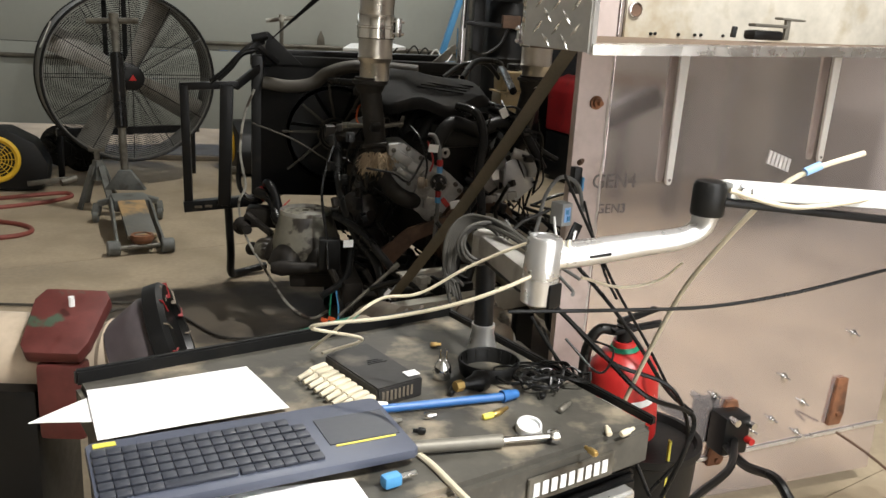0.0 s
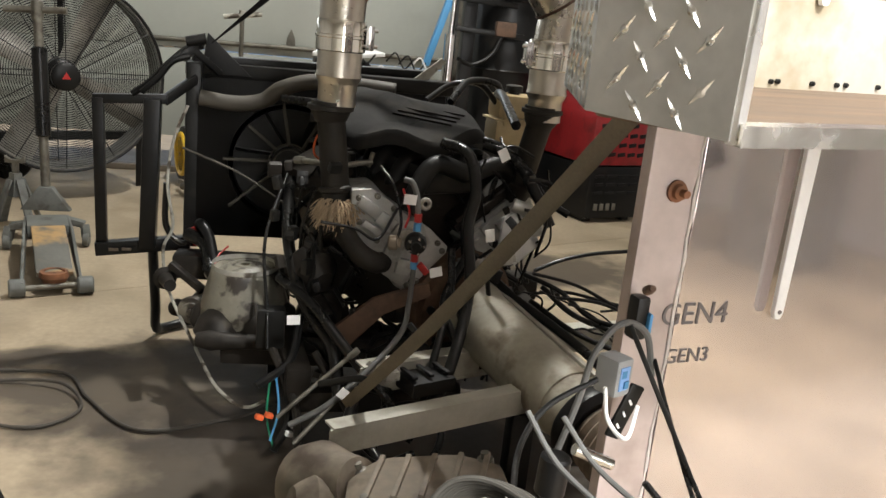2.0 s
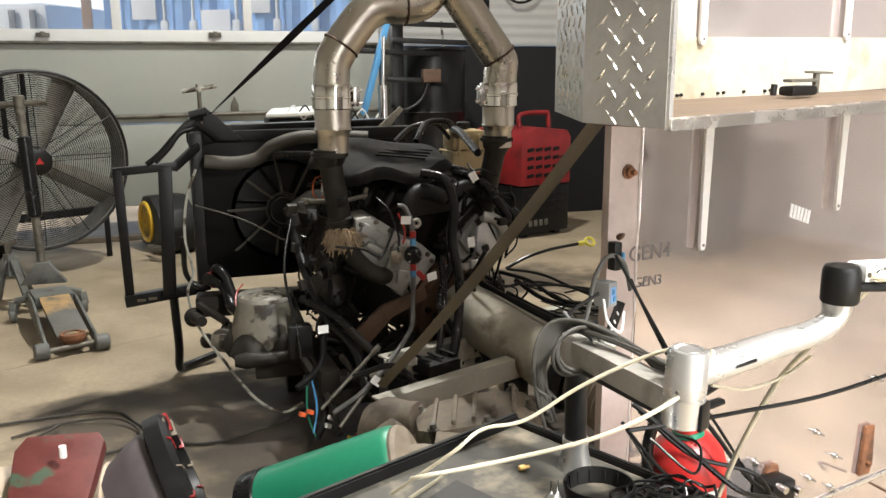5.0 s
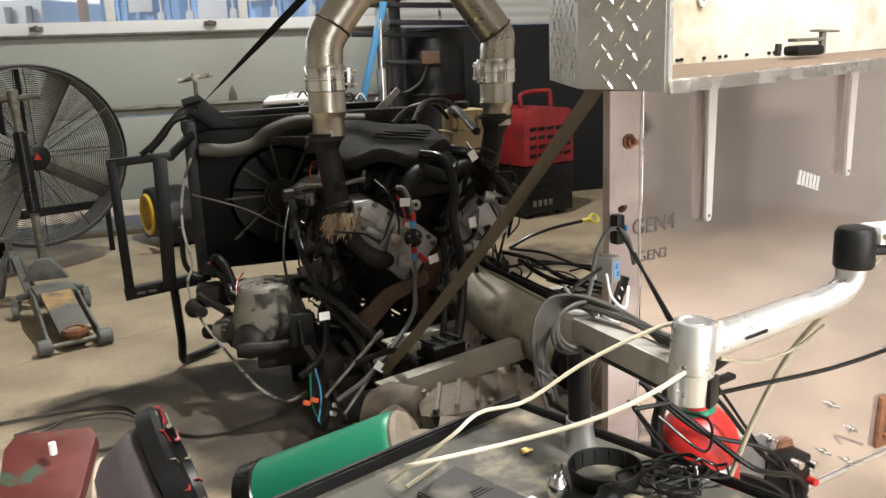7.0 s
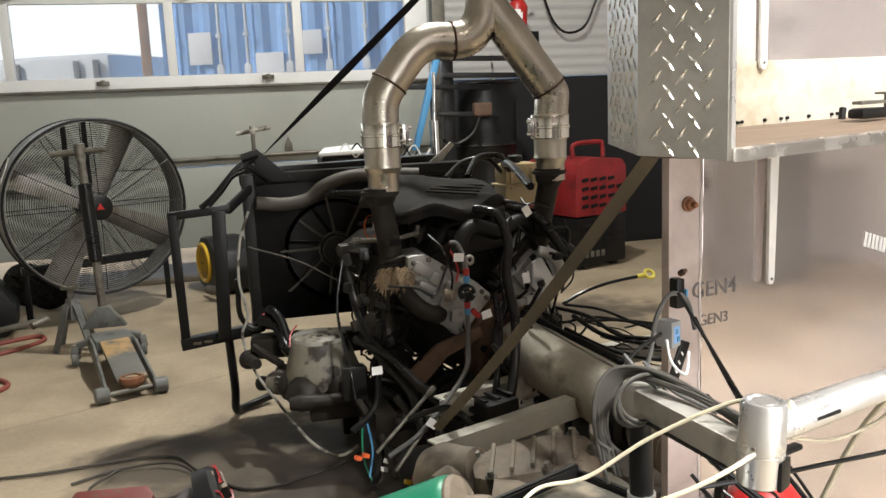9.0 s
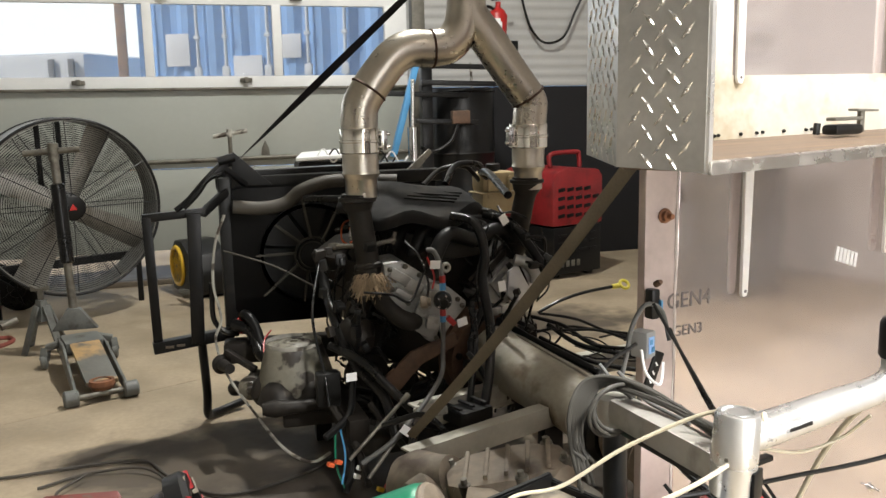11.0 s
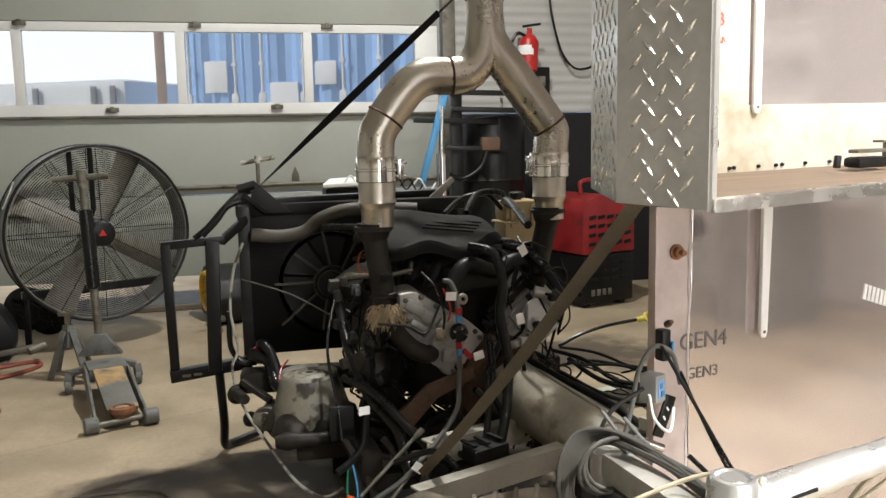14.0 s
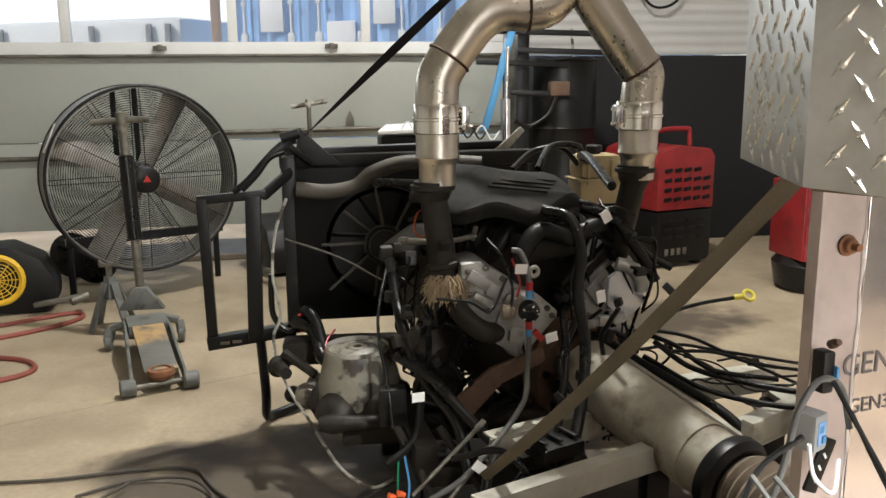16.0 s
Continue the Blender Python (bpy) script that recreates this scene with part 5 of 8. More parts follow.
    # flywheel and bellhousing
    A = Vector((0.62, 2.90, 0.40))
    d = Vector((0.28, -0.9, -0.12)).normalized()
    bm = B()
    lathe(bm, A - d * 0.05, A + d * 0.03, [(0, 0.14), (0.01, 0.165), (0.05, 0.165), (0.055, 0.15), (0.08, 0.145)], 40)
    fw = part("flywheel", bm, RUST_DARK, t, "rust-brown flywheel housing")
    for k in range(7):
        a = 2 * math.pi * k / 7
        o = d.orthogonal().normalized()
        o2 = d.cross(o)
        p = A + d * 0.03 + (o * math.cos(a) + o2 * math.sin(a)) * 0.12
        bm = B()
        cyl(bm, p, p + d * 0.008, 0.012, seg=10)
        part("bolt", bm, BLACK, fw)
    bm = B()
    prism(bm, [(0, 0.0), (0.10, 0.085), (0.25, 0.135), (0.26, 0.095), (0.13, 0.045), (0.04, -0.06), (0.0, -0.08)], 0.02, pose(0.25, 2.83, 0.36, 90, 0, 0), 0.004)
    part("mount_arm", bm, RUST_DARK, t, "rust-brown engine mount arm")
    bm = B()
    for k in range(4):
        box(bm, (0.60 + 0.04 * k, 2.84, 0.545 + 0.006 * k), (0.03, 0.03, 0.028), rz=10, bevel=0.004)
    bar(bm, (0.575, 2.84, 0.535), (0.745, 2.84, 0.57), 0.02, 0.022, 0.003)
    part("coil_rail", bm, CAST, t, "pale coil bracket")
    return t


ENGINE = engine()


def subframe():
    t = thing("engine_subframe", (0.4, 3.1, 0.15), "black greasy engine crossmember and steering gear", "subframe")
    for a, b, w, h in (((-0.22, 3.42, 0.34), (0.98, 3.30, 0.34), 0.10, 0.08), ((-0.05, 3.05, 0.22), (0.95, 2.95, 0.24), 0.12, 0.10), ((0.08, 3.4, 0.30), (0.16, 2.75, 0.22), 0.07, 0.09), ((0.92, 3.4, 0.30), (0.86, 2.7, 0.26), 0.07, 0.09), ((0.16, 2.80, 0.16), (0.60, 2.72, 0.20), 0.08, 0.06)):
        bm = B()
        bar(bm, a, b, w, h, 0.012)
        part("member", bm, CAST_DARK, t)
    bm = B()
    lathe(bm, (-0.12, 2.98, 0.25), (0.7, 2.86, 0.27), [(0, 0.02), (0.04, 0.03), (0.10, 0.022), (0.5, 0.022), (0.52, 0.035), (0.7, 0.035), (0.83, 0.02)], 16)
    part("steering_rack", bm, CAST_DARK, t)
    bm = B()
    lathe(bm, (0.16, 2.95, 0.50), (0.22, 2.86, 0.47), [(0, 0.05), (0.02, 0.07), (0.07, 0.07), (0.09, 0.045), (0.11, 0.03)], 24)
    part("alternator", bm, CAST_DARK, t)
    bm = B()
    lathe(bm, (0.22, 3.02, 0.34), (0.25, 2.92, 0.33), [(0, 0.06), (0.02, 0.075), (0.06, 0.075), (0.065, 0.05), (0.10, 0.02)], 24)
    part("pulley", bm, CAST_DARK, t)
    for x in (0.12, 0.90):
        bm = B()
        bar(bm, (x, 3.30, 0.0), (x, 3.30, 0.30), 0.06, 0.06, 0.006)
        part("stand_leg", bm, BLACK, t)
    for k, (p, q2) in enumerate((((0.08, 2.86, 0.30), (0.16, 2.62, 0.10)), ((0.12, 2.80, 0.26), (0.10, 2.70, 0.05)), ((0.20, 2.78, 0.30), (0.30, 2.58, 0.14)), ((0.16, 2.84, 0.38), (0.05, 2.74, 0.22)))):
        bm = B()
        tube(bm, [p, Vector(p).lerp(Vector(q2), 0.5) + Vector((0.03, 0, -0.03)), q2], 0.012, 8)
        part("link", bm, (CAST_DARK, BLACK)[k % 2], t)
    for a, b in (((0.10, 2.60, 0.20), (0.30, 2.66, 0.36)), ((0.14, 2.52, 0.17), (0.33, 2.62, 0.34))):
        bm = B()
        cyl(bm, a, b, 0.006, seg=10)
        cyl(bm, Vector(b) - (Vector(b) - Vector(a)) * 0.12, b, 0.009, seg=8)
        part("steel_line", bm, STEEL_GREY, t, "bare steel line")


subframe()


def reservoir():
    t = thing("coolant_reservoir", (0.90, 3.55, 0.78), "yellowed translucent coolant tank behind the engine", "coolant tank")
    bm = B()
    box(bm, (0.905, 3.55, 0.83), (0.165, 0.12, 0.09), rz=6, bevel=0.02)
    part("lower_half", bm, TANK, t)
    bm = B()
    box(bm, (0.905, 3.55, 0.92), (0.158, 0.115, 0.085), rz=6, bevel=0.022)
    part("upper_half", bm, TANK, t)
    bm = B()
    box(bm, (0.905, 3.55, 0.875), (0.178, 0.13, 0.008), rz=6, bevel=0.003)
    part("weld_seam", bm, TANK, t)
    bm = B()
    lathe(bm, (0.90, 3.55, 0.96), (0.90, 3.55, 0.995), [(0, 0.022), (0.01, 0.022), (0.011, 0.03), (0.03, 0.03), (0.034, 0.024)], 20)
    part("cap", bm, PLASTIC, t, "black screw cap")
    for x in (0.86, 0.95):
        bm = B()
        box(bm, (x, 3.488, 0.90), (0.012, 0.012, 0.09), bevel=0.004)
        part("rib", bm, TANK, t)


reservoir()


def hoses():
    """Dark hoses and wiring looms over, round and below the engine."""
    t = thing("wiring_harness", (0.4, 2.9, 0.5), "tangle of black wiring looms and rubber hoses on the engine", "wiring")
    rnd = random.Random(21)
    big = [
        ([(0.52, 2.90, 0.87), (0.58, 2.84, 0.85), (0.60, 2.80, 0.76), (0.585, 2.78, 0.66), (0.59, 2.72, 0.5), (0.52, 2.6, 0.3), (0.42, 2.55, 0.16)], 0.016),
        ([(0.66, 2.98, 0.86), (0.74, 2.93, 0.83), (0.80, 2.88, 0.74), (0.84, 2.85, 0.66)], 0.016),
        ([(0.62, 3.0, 0.88), (0.70, 2.96, 0.86), (0.78, 2.92, 0.80), (0.83, 2.9, 0.73), (0.9, 2.88, 0.69)], 0.011),
        ([(0.135, 3.30, 0.66), (0.12, 3.05, 0.60), (0.13, 2.90, 0.52), (0.17, 2.82, 0.42), (0.24, 2.74, 0.33), (0.26, 2.66, 0.22)], 0.017),
        ([(0.12, 3.2, 0.70), (0.06, 3.0, 0.55), (0.07, 2.85, 0.40), (0.075, 2.8, 0.30)], 0.005),
        ([(0.10, 2.9, 0.47), (0.18, 2.78, 0.44), (0.26, 2.70, 0.36), (0.34, 2.62, 0.28)], 0.014),
        ([(0.35, 2.86, 0.80), (0.38, 2.80, 0.76), (0.40, 2.77, 0.68), (0.39, 2.76, 0.62)], 0.004),
        ([(0.55, 2.80, 0.60), (0.55, 2.76, 0.48), (0.50, 2.66, 0.34), (0.46, 2.6, 0.2)], 0.011),
        ([(0.60, 2.82, 0.58), (0.53, 2.75, 0.46), (0.56, 2.68, 0.35), (0.45, 2.55, 0.22)], 0.010),
        ([(0.40, 2.66, 0.20), (0.46, 2.58, 0.24), (0.50, 2.50, 0.20), (0.44, 2.44, 0.14), (0.36, 2.48, 0.13), (0.33, 2.58, 0.17), (0.40, 2.64, 0.23)], 0.010),
        ([(0.38, 2.62, 0.26), (0.30, 2.55, 0.30), (0.26, 2.46, 0.24), (0.32, 2.40, 0.18), (0.42, 2.44, 0.18)], 0.012),
        ([(0.20, 2.58, 0.30), (0.30, 2.5, 0.35), (0.36, 2.46, 0.30), (0.40, 2.50, 0.22), (0.34, 2.56, 0.20)], 0.009),
        ([(0.82, 2.80, 0.50), (0.90, 2.74, 0.44), (1.0, 2.66, 0.42), (1.12, 2.55, 0.42), (1.2, 2.5, 0.45)], 0.008),
        ([(0.80, 2.82, 0.45), (0.90, 2.70, 0.40), (1.02, 2.6, 0.38), (1.15, 2.5, 0.39), (1.25, 2.45, 0.42)], 0.008),
        ([(0.78, 2.84, 0.52), (0.86, 2.76, 0.50), (0.95, 2.70, 0.44), (1.1, 2.62, 0.43)], 0.007),
        ([(0.72, 2.9, 0.93), (0.76, 3.2, 0.98), (0.80, 3.4, 0.97), (0.86, 3.5, 0.94)], 0.014),
        ([(0.62, 3.3, 0.94), (0.70, 3.42, 1.0), (0.80, 3.45, 1.0), (0.84, 3.5, 0.96)], 0.012),
        ([(0.56, 3.40, 0.93), (0.66, 3.5, 0.98), (0.76, 3.5, 0.99), (0.83, 3.52, 0.93)], 0.010),
        ([(0.66, 2.94, 0.52), (0.75, 2.80, 0.46), (0.82, 2.66, 0.43), (0.88, 2.52, 0.40), (0.92, 2.42, 0.36)], 0.013),
    ]
    for pts, r in big:
        bm = B()
        tube(bm, pts, r, 10)
        part("hose", bm, RUBBER, t)
    # many thinner looms inside the engine's body
    for k in range(190):
        a = Vector((rnd.uniform(0.16, 0.84), rnd.uniform(2.70, 3.2), rnd.uniform(0.30, 0.86)))
        if a.z > 0.75 and not (0.25 < a.x < 0.8):
            a.z = 0.6
        if 0.24 < a.x < 0.60 and a.z > 0.42:
            a.y = 2.98 + 0.2 * rnd.random()
        b = a + Vector((rnd.uniform(-0.25, 0.25), rnd.uniform(-0.02, 0.15), rnd.uniform(-0.35, 0.05)))
        b = Vector((min(max(b.x, 0.15), 0.82), min(max(b.y, 2.78), 3.2), max(b.z, 0.22)))
        mid = (a + b) / 2 + Vector((rnd.uniform(-0.06, 0.06), rnd.uniform(-0.04, 0.03), rnd.uniform(-0.08, 0.05)))
        bm = B()
        tube(bm, [a, a.lerp(mid, 0.6) + Vector((0, 0, 0.01)), mid, b], rnd.choice((0.003, 0.0035, 0.004, 0.005, 0.007, 0.009)), 8, 6)
        part("wire", bm, rnd.choice((RUBBER, RUBBER, BLACK, PLASTIC)), t)
    # looms lying along the chassis rails
    for k in range(9):
        a = Vector((rnd.uniform(0.76, 0.98), rnd.uniform(2.70, 2.90), rnd.uniform(0.34, 0.56)))
        b = Vector((1.26 + rnd.uniform(-0.12, 0.06), 2.62 + rnd.uniform(-0.05, 0.12), 0.40 + rnd.uniform(-0.05, 0.04)))
        mid = (a + b) / 2 + Vector((rnd.uniform(-0.05, 0.05), rnd.uniform(-0.06, 0.06), rnd.uniform(-0.08, 0.03)))
        bm = B()
        tube(bm, [a, a.lerp(mid, 0.5) + Vector((0, 0, 0.015)), mid, b], rnd.choice((0.0025, 0.003, 0.0035, 0.005)), 8, 6)
        part("wire", bm, rnd.choice((RUBBER, BLACK, PLASTIC)), t)
        if k % 5 == 0:
            bm = B()
            box(bm, a.lerp(b, rnd.uniform(0.1, 0.5)) + Vector((0, 0, 0.01)), (rnd.uniform(0.02, 0.045), 0.025, rnd.uniform(0.02, 0.035)), rz=rnd.uniform(0, 90), rx=rnd.uniform(-30, 30), bevel=0.004)
            part("connector", bm, rnd.choice((PLASTIC, CAST_DARK, STEEL_GREY)), t)
    # electrical connectors
    for k in range(60):
        bm = B()
        p = (rnd.uniform(0.05, 0.84), rnd.uniform(2.70, 2.95), rnd.uniform(0.24, 0.80))
        if 0.24 < p[0] < 0.57 and p[2] > 0.42:
            p = (p[0], 3.0, p[2])
        box(bm, p, (rnd.uniform(0.015, 0.035), 0.02, rnd.uniform(0.015, 0.04)), rz=rnd.uniform(0, 90), rx=rnd.uniform(-40, 40), bevel=0.003)
        part("connector", bm, rnd.choice((PLASTIC, BLACK, PLASTIC, CAST_DARK)), t)
    # pale and coloured wires
    for m2, pts in ((ORANGE, [(0.24, 3.2, 0.84), (0.20, 3.15, 0.83), (0.19, 3.12, 0.78), (0.23, 3.12, 0.75)]),
                    (RED, [(0.40, 2.78, 0.76), (0.42, 2.77, 0.70), (0.41, 2.76, 0.66)]),
                    (BLUE, [(0.10, 2.76, 0.24), (0.11, 2.74, 0.15), (0.09, 2.7, 0.08)]),
                    (GREEN, [(0.085, 2.76, 0.24), (0.08, 2.74, 0.13), (0.10, 2.7, 0.06)]),
                    (RED, [(-0.05, 3.36, 0.42), (-0.08, 3.30, 0.40), (-0.09, 3.24, 0.36)])):
        bm = B()
        tube(bm, pts, 0.0032, 6)
        part("wire", bm, m2, t, "thin coloured wire")
    for k in range(7):
        bm = B()
        z = 0.845 - 0.012 * k
        tube(bm, [(0.215, 3.10, z), (0.23, 3.07, z + 0.004), (0.25, 3.06, z)], 0.004, 6, 4)
        part("coil", bm, CHALK if k % 2 else ORANGE, t, "bundle of pale and orange leads")
    # white tags
    for x, y, z, r in ((0.135, 2.717, 0.415, 0), (0.41, 2.72, 0.745, 5), (0.495, 2.72, 0.555, -12), (0.37, 2.46, 0.235, 10), (0.255, 2.52, 0.30, 40), (0.45, 2.46, 0.29, -30), (0.215, 3.02, 0.815, 8), (0.66, 2.78, 0.865, 60), (0.63, 2.72, 0.66, 80)):
        bm = B()
        box(bm, (x, y, z), (0.034, 0.0015, 0.026), ry=r, rz=8)
        part("paper_tag", bm, PAPER, t, "blank white paper tag", smooth=False)
    # plugs hanging low
    for m2, p in ((ORANGE, (0.06, 2.72, 0.14)), (ORANGE, (0.085, 2.72, 0.145)), (PAPER, (0.14, 2.72, 0.09)), (PAPER, (0.15, 2.71, 0.12)), (YELLOW, (0.21, 2.70, 0.045)), (RED, (0.235, 2.70, 0.05))):
        bm = B()
        box(bm, p, (0.022, 0.016, 0.014), rz=20, ry=25, bevel=0.003)
        part("plug", bm, m2, t, "small coloured electrical plug")
    bm = B()
    box(bm, (0.082, 2.86, 0.34), (0.075, 0.05, 0.11), bevel=0.006)
    part("relay_box", bm, PLASTIC, t, "black relay box")


hoses()


def dipstick():
    t = thing("dipstick", (1.14, 2.9, 0.58), "black dipstick with a yellow ring handle", "dipstick")
    bm = B()
    tube(bm, [(0.82, 2.88, 0.52), (0.90, 2.88, 0.555), (1.0, 2.89, 0.575), (1.12, 2.895, 0.587)], 0.006, 8)
    part("rod", bm, BLACK, t)
    bm = B()
    ring(bm, (1.155, 2.89, 0.592), (0.1, -0.7, 0.7), 0.017, 0.0055, 20, 8)
    cyl(bm, (1.11, 2.895, 0.586), (1.14, 2.892, 0.589), 0.009, seg=10)
    part("ring_handle", bm, YELLOW_PALE, t, "yellow ring handle")


dipstick()


def front_suspension():
    t = thing("front_hub", (0.0, 3.1, 0.1), "chipped white strut tower casting with a dark cavity", "suspension")
    bm = B()
    lathe(bm, (0.012, 3.12, 0.27), (0.006, 3.12, 0.447), [(0, 0.128), (0.012, 0.134), (0.05, 0.128), (0.10, 0.114), (0.135, 0.103), (0.150, 0.099), (0.158, 0.094), (0.160, 0.084), (0.152, 0.076), (0.155, 0.066), (0.163, 0.056), (0.167, 0.040), (0.160, 0.033), (0.166, 0.026), (0.166, 0.014), (0.150, 0.012)], 44)
    tower = part("tower", bm, HUB_WHITE, t)
    bm = B()
    lathe(bm, (0.006, 3.12, 0.425), (0.006, 3.12, 0.4395), [(0, 0.0965), (0.004, 0.0972), (0.0145, 0.0955)], 44, cap=False)
    part("rolled_edge", bm, CHALK, tower, "worn pale rolled edge")
    # Solid dark lumps on the skirt stand in for its shaded opening.
    for a, w in ((4.0, 0.075), (5.1, 0.065), (3.1, 0.055), (5.9, 0.06)):
        bm = B()
        p = Vector((0.01 + 0.105 * math.cos(a), 3.12 + 0.105 * math.sin(a), 0.285))
        lathe(bm, p + Vector((0, 0, -0.06)), p + Vector((0, 0, 0.045)), [(0, w * 0.7), (0.03, w), (0.07, w * 0.8), (0.095, w * 0.45), (0.105, 0.01)], 14)
        part("cavity", bm, CAST_DARK, tower, "dark lump standing for the shade in the tower's opening")
    bm = B()
    box(bm, (0.09, 3.08, 0.27), (0.12, 0.10, 0.12), rz=25, bevel=0.02)
    part("bracket", bm, CAST_DARK, t)
    bm = B()
    lathe(bm, (-0.01, 3.02, 0.25), (-0.013, 3.0, 0.248), [(0, 0.04), (0.008, 0.04), (0.012, 0.03), (0.008, 0.026), (0.008, 0.01)], 20)
    part("cavity_cover", bm, CHALK_BROWN, t)
    p = thing("power_steering_pump", (-0.14, 3.2, 0.2), "greasy pump and motor low on the front frame", "pump")
    bm = B()
    lathe(bm, (-0.15, 3.14, 0.265), (-0.13, 3.22, 0.275), [(0, 0.008), (0.002, 0.014), (0.010, 0.016), (0.012, 0.030), (0.018, 0.032), (0.022, 0.044), (0.034, 0.045), (0.04, 0.03), (0.14, 0.025)], 24)
    part("motor", bm, HUB_WHITE, p)
    bm = B()
    lathe(bm, (-0.24, 3.30, 0.33), (-0.21, 3.18, 0.34), [(0, 0.012), (0.008, 0.014), (0.010, 0.034), (0.02, 0.036), (0.03, 0.022), (0.12, 0.018)], 18)
    lathe(bm, (-0.21, 3.26, 0.24), (-0.15, 3.20, 0.27), [(0, 0.012), (0.01, 0.024), (0.03, 0.028), (0.05, 0.018), (0.09, 0.014)], 16)
    bar(bm, (-0.22, 3.28, 0.38), (-0.12, 3.24, 0.31), 0.03, 0.02, 0.004)
    part("housing", bm, CAST_DARK, p)
    bm = B()
    tube(bm, [(-0.18, 3.42, 0.44), (-0.12, 3.36, 0.42), (-0.10, 3.28, 0.36), (-0.06, 3.22, 0.34)], 0.022, 10)
    part("hose", bm, RUBBER, p)
    bm = B()
    tube(bm, [(-0.14, 3.48, 0.42), (-0.14, 3.4, 0.48), (-0.11, 3.35, 0.45), (-0.09, 3.3, 0.38)], 0.018, 10)
    part("hose", bm, BLACK, p)
    bm = B()
    lathe(bm, (-0.165, 3.44, 0.44), (-0.14, 3.40, 0.42), [(0, 0.024), (0.045, 0.024)], 14)
    part("clamp_ring", bm, RED, p)
    c = thing("brake_line", (-0.2, 3.3, 0.5), "pale plastic sheathed line hanging from the front frame to the floor", "line")
    bm = B()
    tube(bm, [(-0.19, 3.45, 0.85), (-0.23, 3.44, 0.74), (-0.245, 3.42, 0.60), (-0.225, 3.40, 0.47), (-0.25, 3.36, 0.40), (-0.22, 3.25, 0.30), (-0.14, 3.1, 0.20), (-0.06, 2.95, 0.12), (0.02, 2.88, 0.09), (0.08, 2.84, 0.13)], 0.0052, 8)
    part("line", bm, CHALK, c)
    bm = B()
    tube(bm, [(-0.20, 3.42, 0.72), (-0.03, 3.38, 0.66), (0.10, 3.36, 0.585), (0.125, 3.34, 0.575)], 0.0036, 8)
    part("cable", bm, RIB_DUST, c)
    bm = B()
    tube(bm, [(-0.25, 3.44, 0.60), (-0.25, 3.44, 0.46), (-0.20, 3.43, 0.405), (-0.16, 3.42, 0.43)], 0.010, 8)
    part("hose", bm, RUBBER, c)


front_suspension()


def chassis():
    U = Vector((0.92, 0.37, 0)).normalized()
    t = thing("chassis_frame", (0.7, 2.5, 0.1), "grey painted steel chassis rails carrying the torque tube", "chassis")
    for a, b, w, h in (((0.20, 2.28, 0.305), (0.73, 2.49, 0.305), 0.045, 0.058), ((0.30, 2.60, 0.30), (0.66, 2.73, 0.30), 0.05, 0.07), ((0.88, 2.86, 0.31), (1.28, 2.93, 0.31), 0.05, 0.07), ((0.90, 2.50, 0.31), (1.32, 2.72, 0.31), 0.05, 0.07), ((1.24, 2.42, 0.26), (1.24, 2.92, 0.26), 0.05, 0.08)):
        bm = B()
        bar(bm, a, b, 0.008, h, 0.002)
        bar(bm, Vector(a) + Vector((0, 0.02, h / 2)), Vector(b) + Vector((0, 0.02, h / 2)), w, 0.006, 0.001)
        bar(bm, Vector(a) + Vector((0, 0.02, -h / 2)), Vector(b) + Vector((0, 0.02, -h / 2)), w, 0.006, 0.001)
        part("rail", bm, RAIL, t)
    for x, y in ((1.24, 2.5), (1.24, 2.86), (0.70, 2.50), (0.33, 2.62)):
        bm = B()
        bar(bm, (x, y, 0.0), (x, y, 0.27), 0.06, 0.06, 0.006)
        part("stand_leg", bm, BLACK, t)
    s = thing("torque_tube", (0.75, 2.6, 0.3), "dusty grey torque tube between the chassis rails", "torque tube")
    a, b = Vector((0.64, 2.86, 0.40)), Vector((0.81, 2.36, 0.312))
    d = (b - a).normalized()
    bm = B()
    n = (b - a).length
    lathe(bm, a, b, [(0, 0.098), (0.02, 0.10), (0.06, 0.093), (n - 0.10, 0.088), (n - 0.098, 0.091), (n - 0.07, 0.091), (n - 0.068, 0.087), (n, 0.084)], 40)
    part("tube", bm, TUBE_GREY, s)
    bm = B()
    bar(bm, a + Vector((0.058, 0.03, 0.075)), b + Vector((0.068, 0.02, 0.068)), 0.014, 0.01, 0.002)
    part("seam_bar", bm, RAIL, s, "steel bar along the tube")
    bm = B()
    box(bm, b + Vector((0.085, 0.03, 0.09)), (0.04, 0.035, 0.05), rz=20, bevel=0.004)
    cyl(bm, b + Vector((0.085, 0.01, 0.09)), b + Vector((0.085, 0.008, 0.09)), 0.008)
    part("lug", bm, RAIL, s)
    bm = B()
    lathe(bm, b, b + d * 0.05, [(0, 0.10), (0.01, 0.106), (0.035, 0.106), (0.05, 0.09)], 36)
    part("seal_ring", bm, BLACK, s, "black rubber seal ring")
    bm = B()
    prof = [(0, 0.075)]
    for k in range(9):
        prof += [(0.02 + 0.024 * k, 0.088 + 0.003 * k), (0.032 + 0.024 * k, 0.079 + 0.003 * k)]
    prof += [(0.25, 0.10)]
    lathe(bm, b + d * 0.05, b + d * 0.31, prof, 32)
    part("ribbed_housing", bm, CHALK_BROWN, s, "oily ribbed gearbox housing")
    g = thing("gearbox_casting", (0.30, 1.95, 0.35), "oily aluminium gearbox castings lying beside the tool cabinet", "gearbox")
    bm = B()
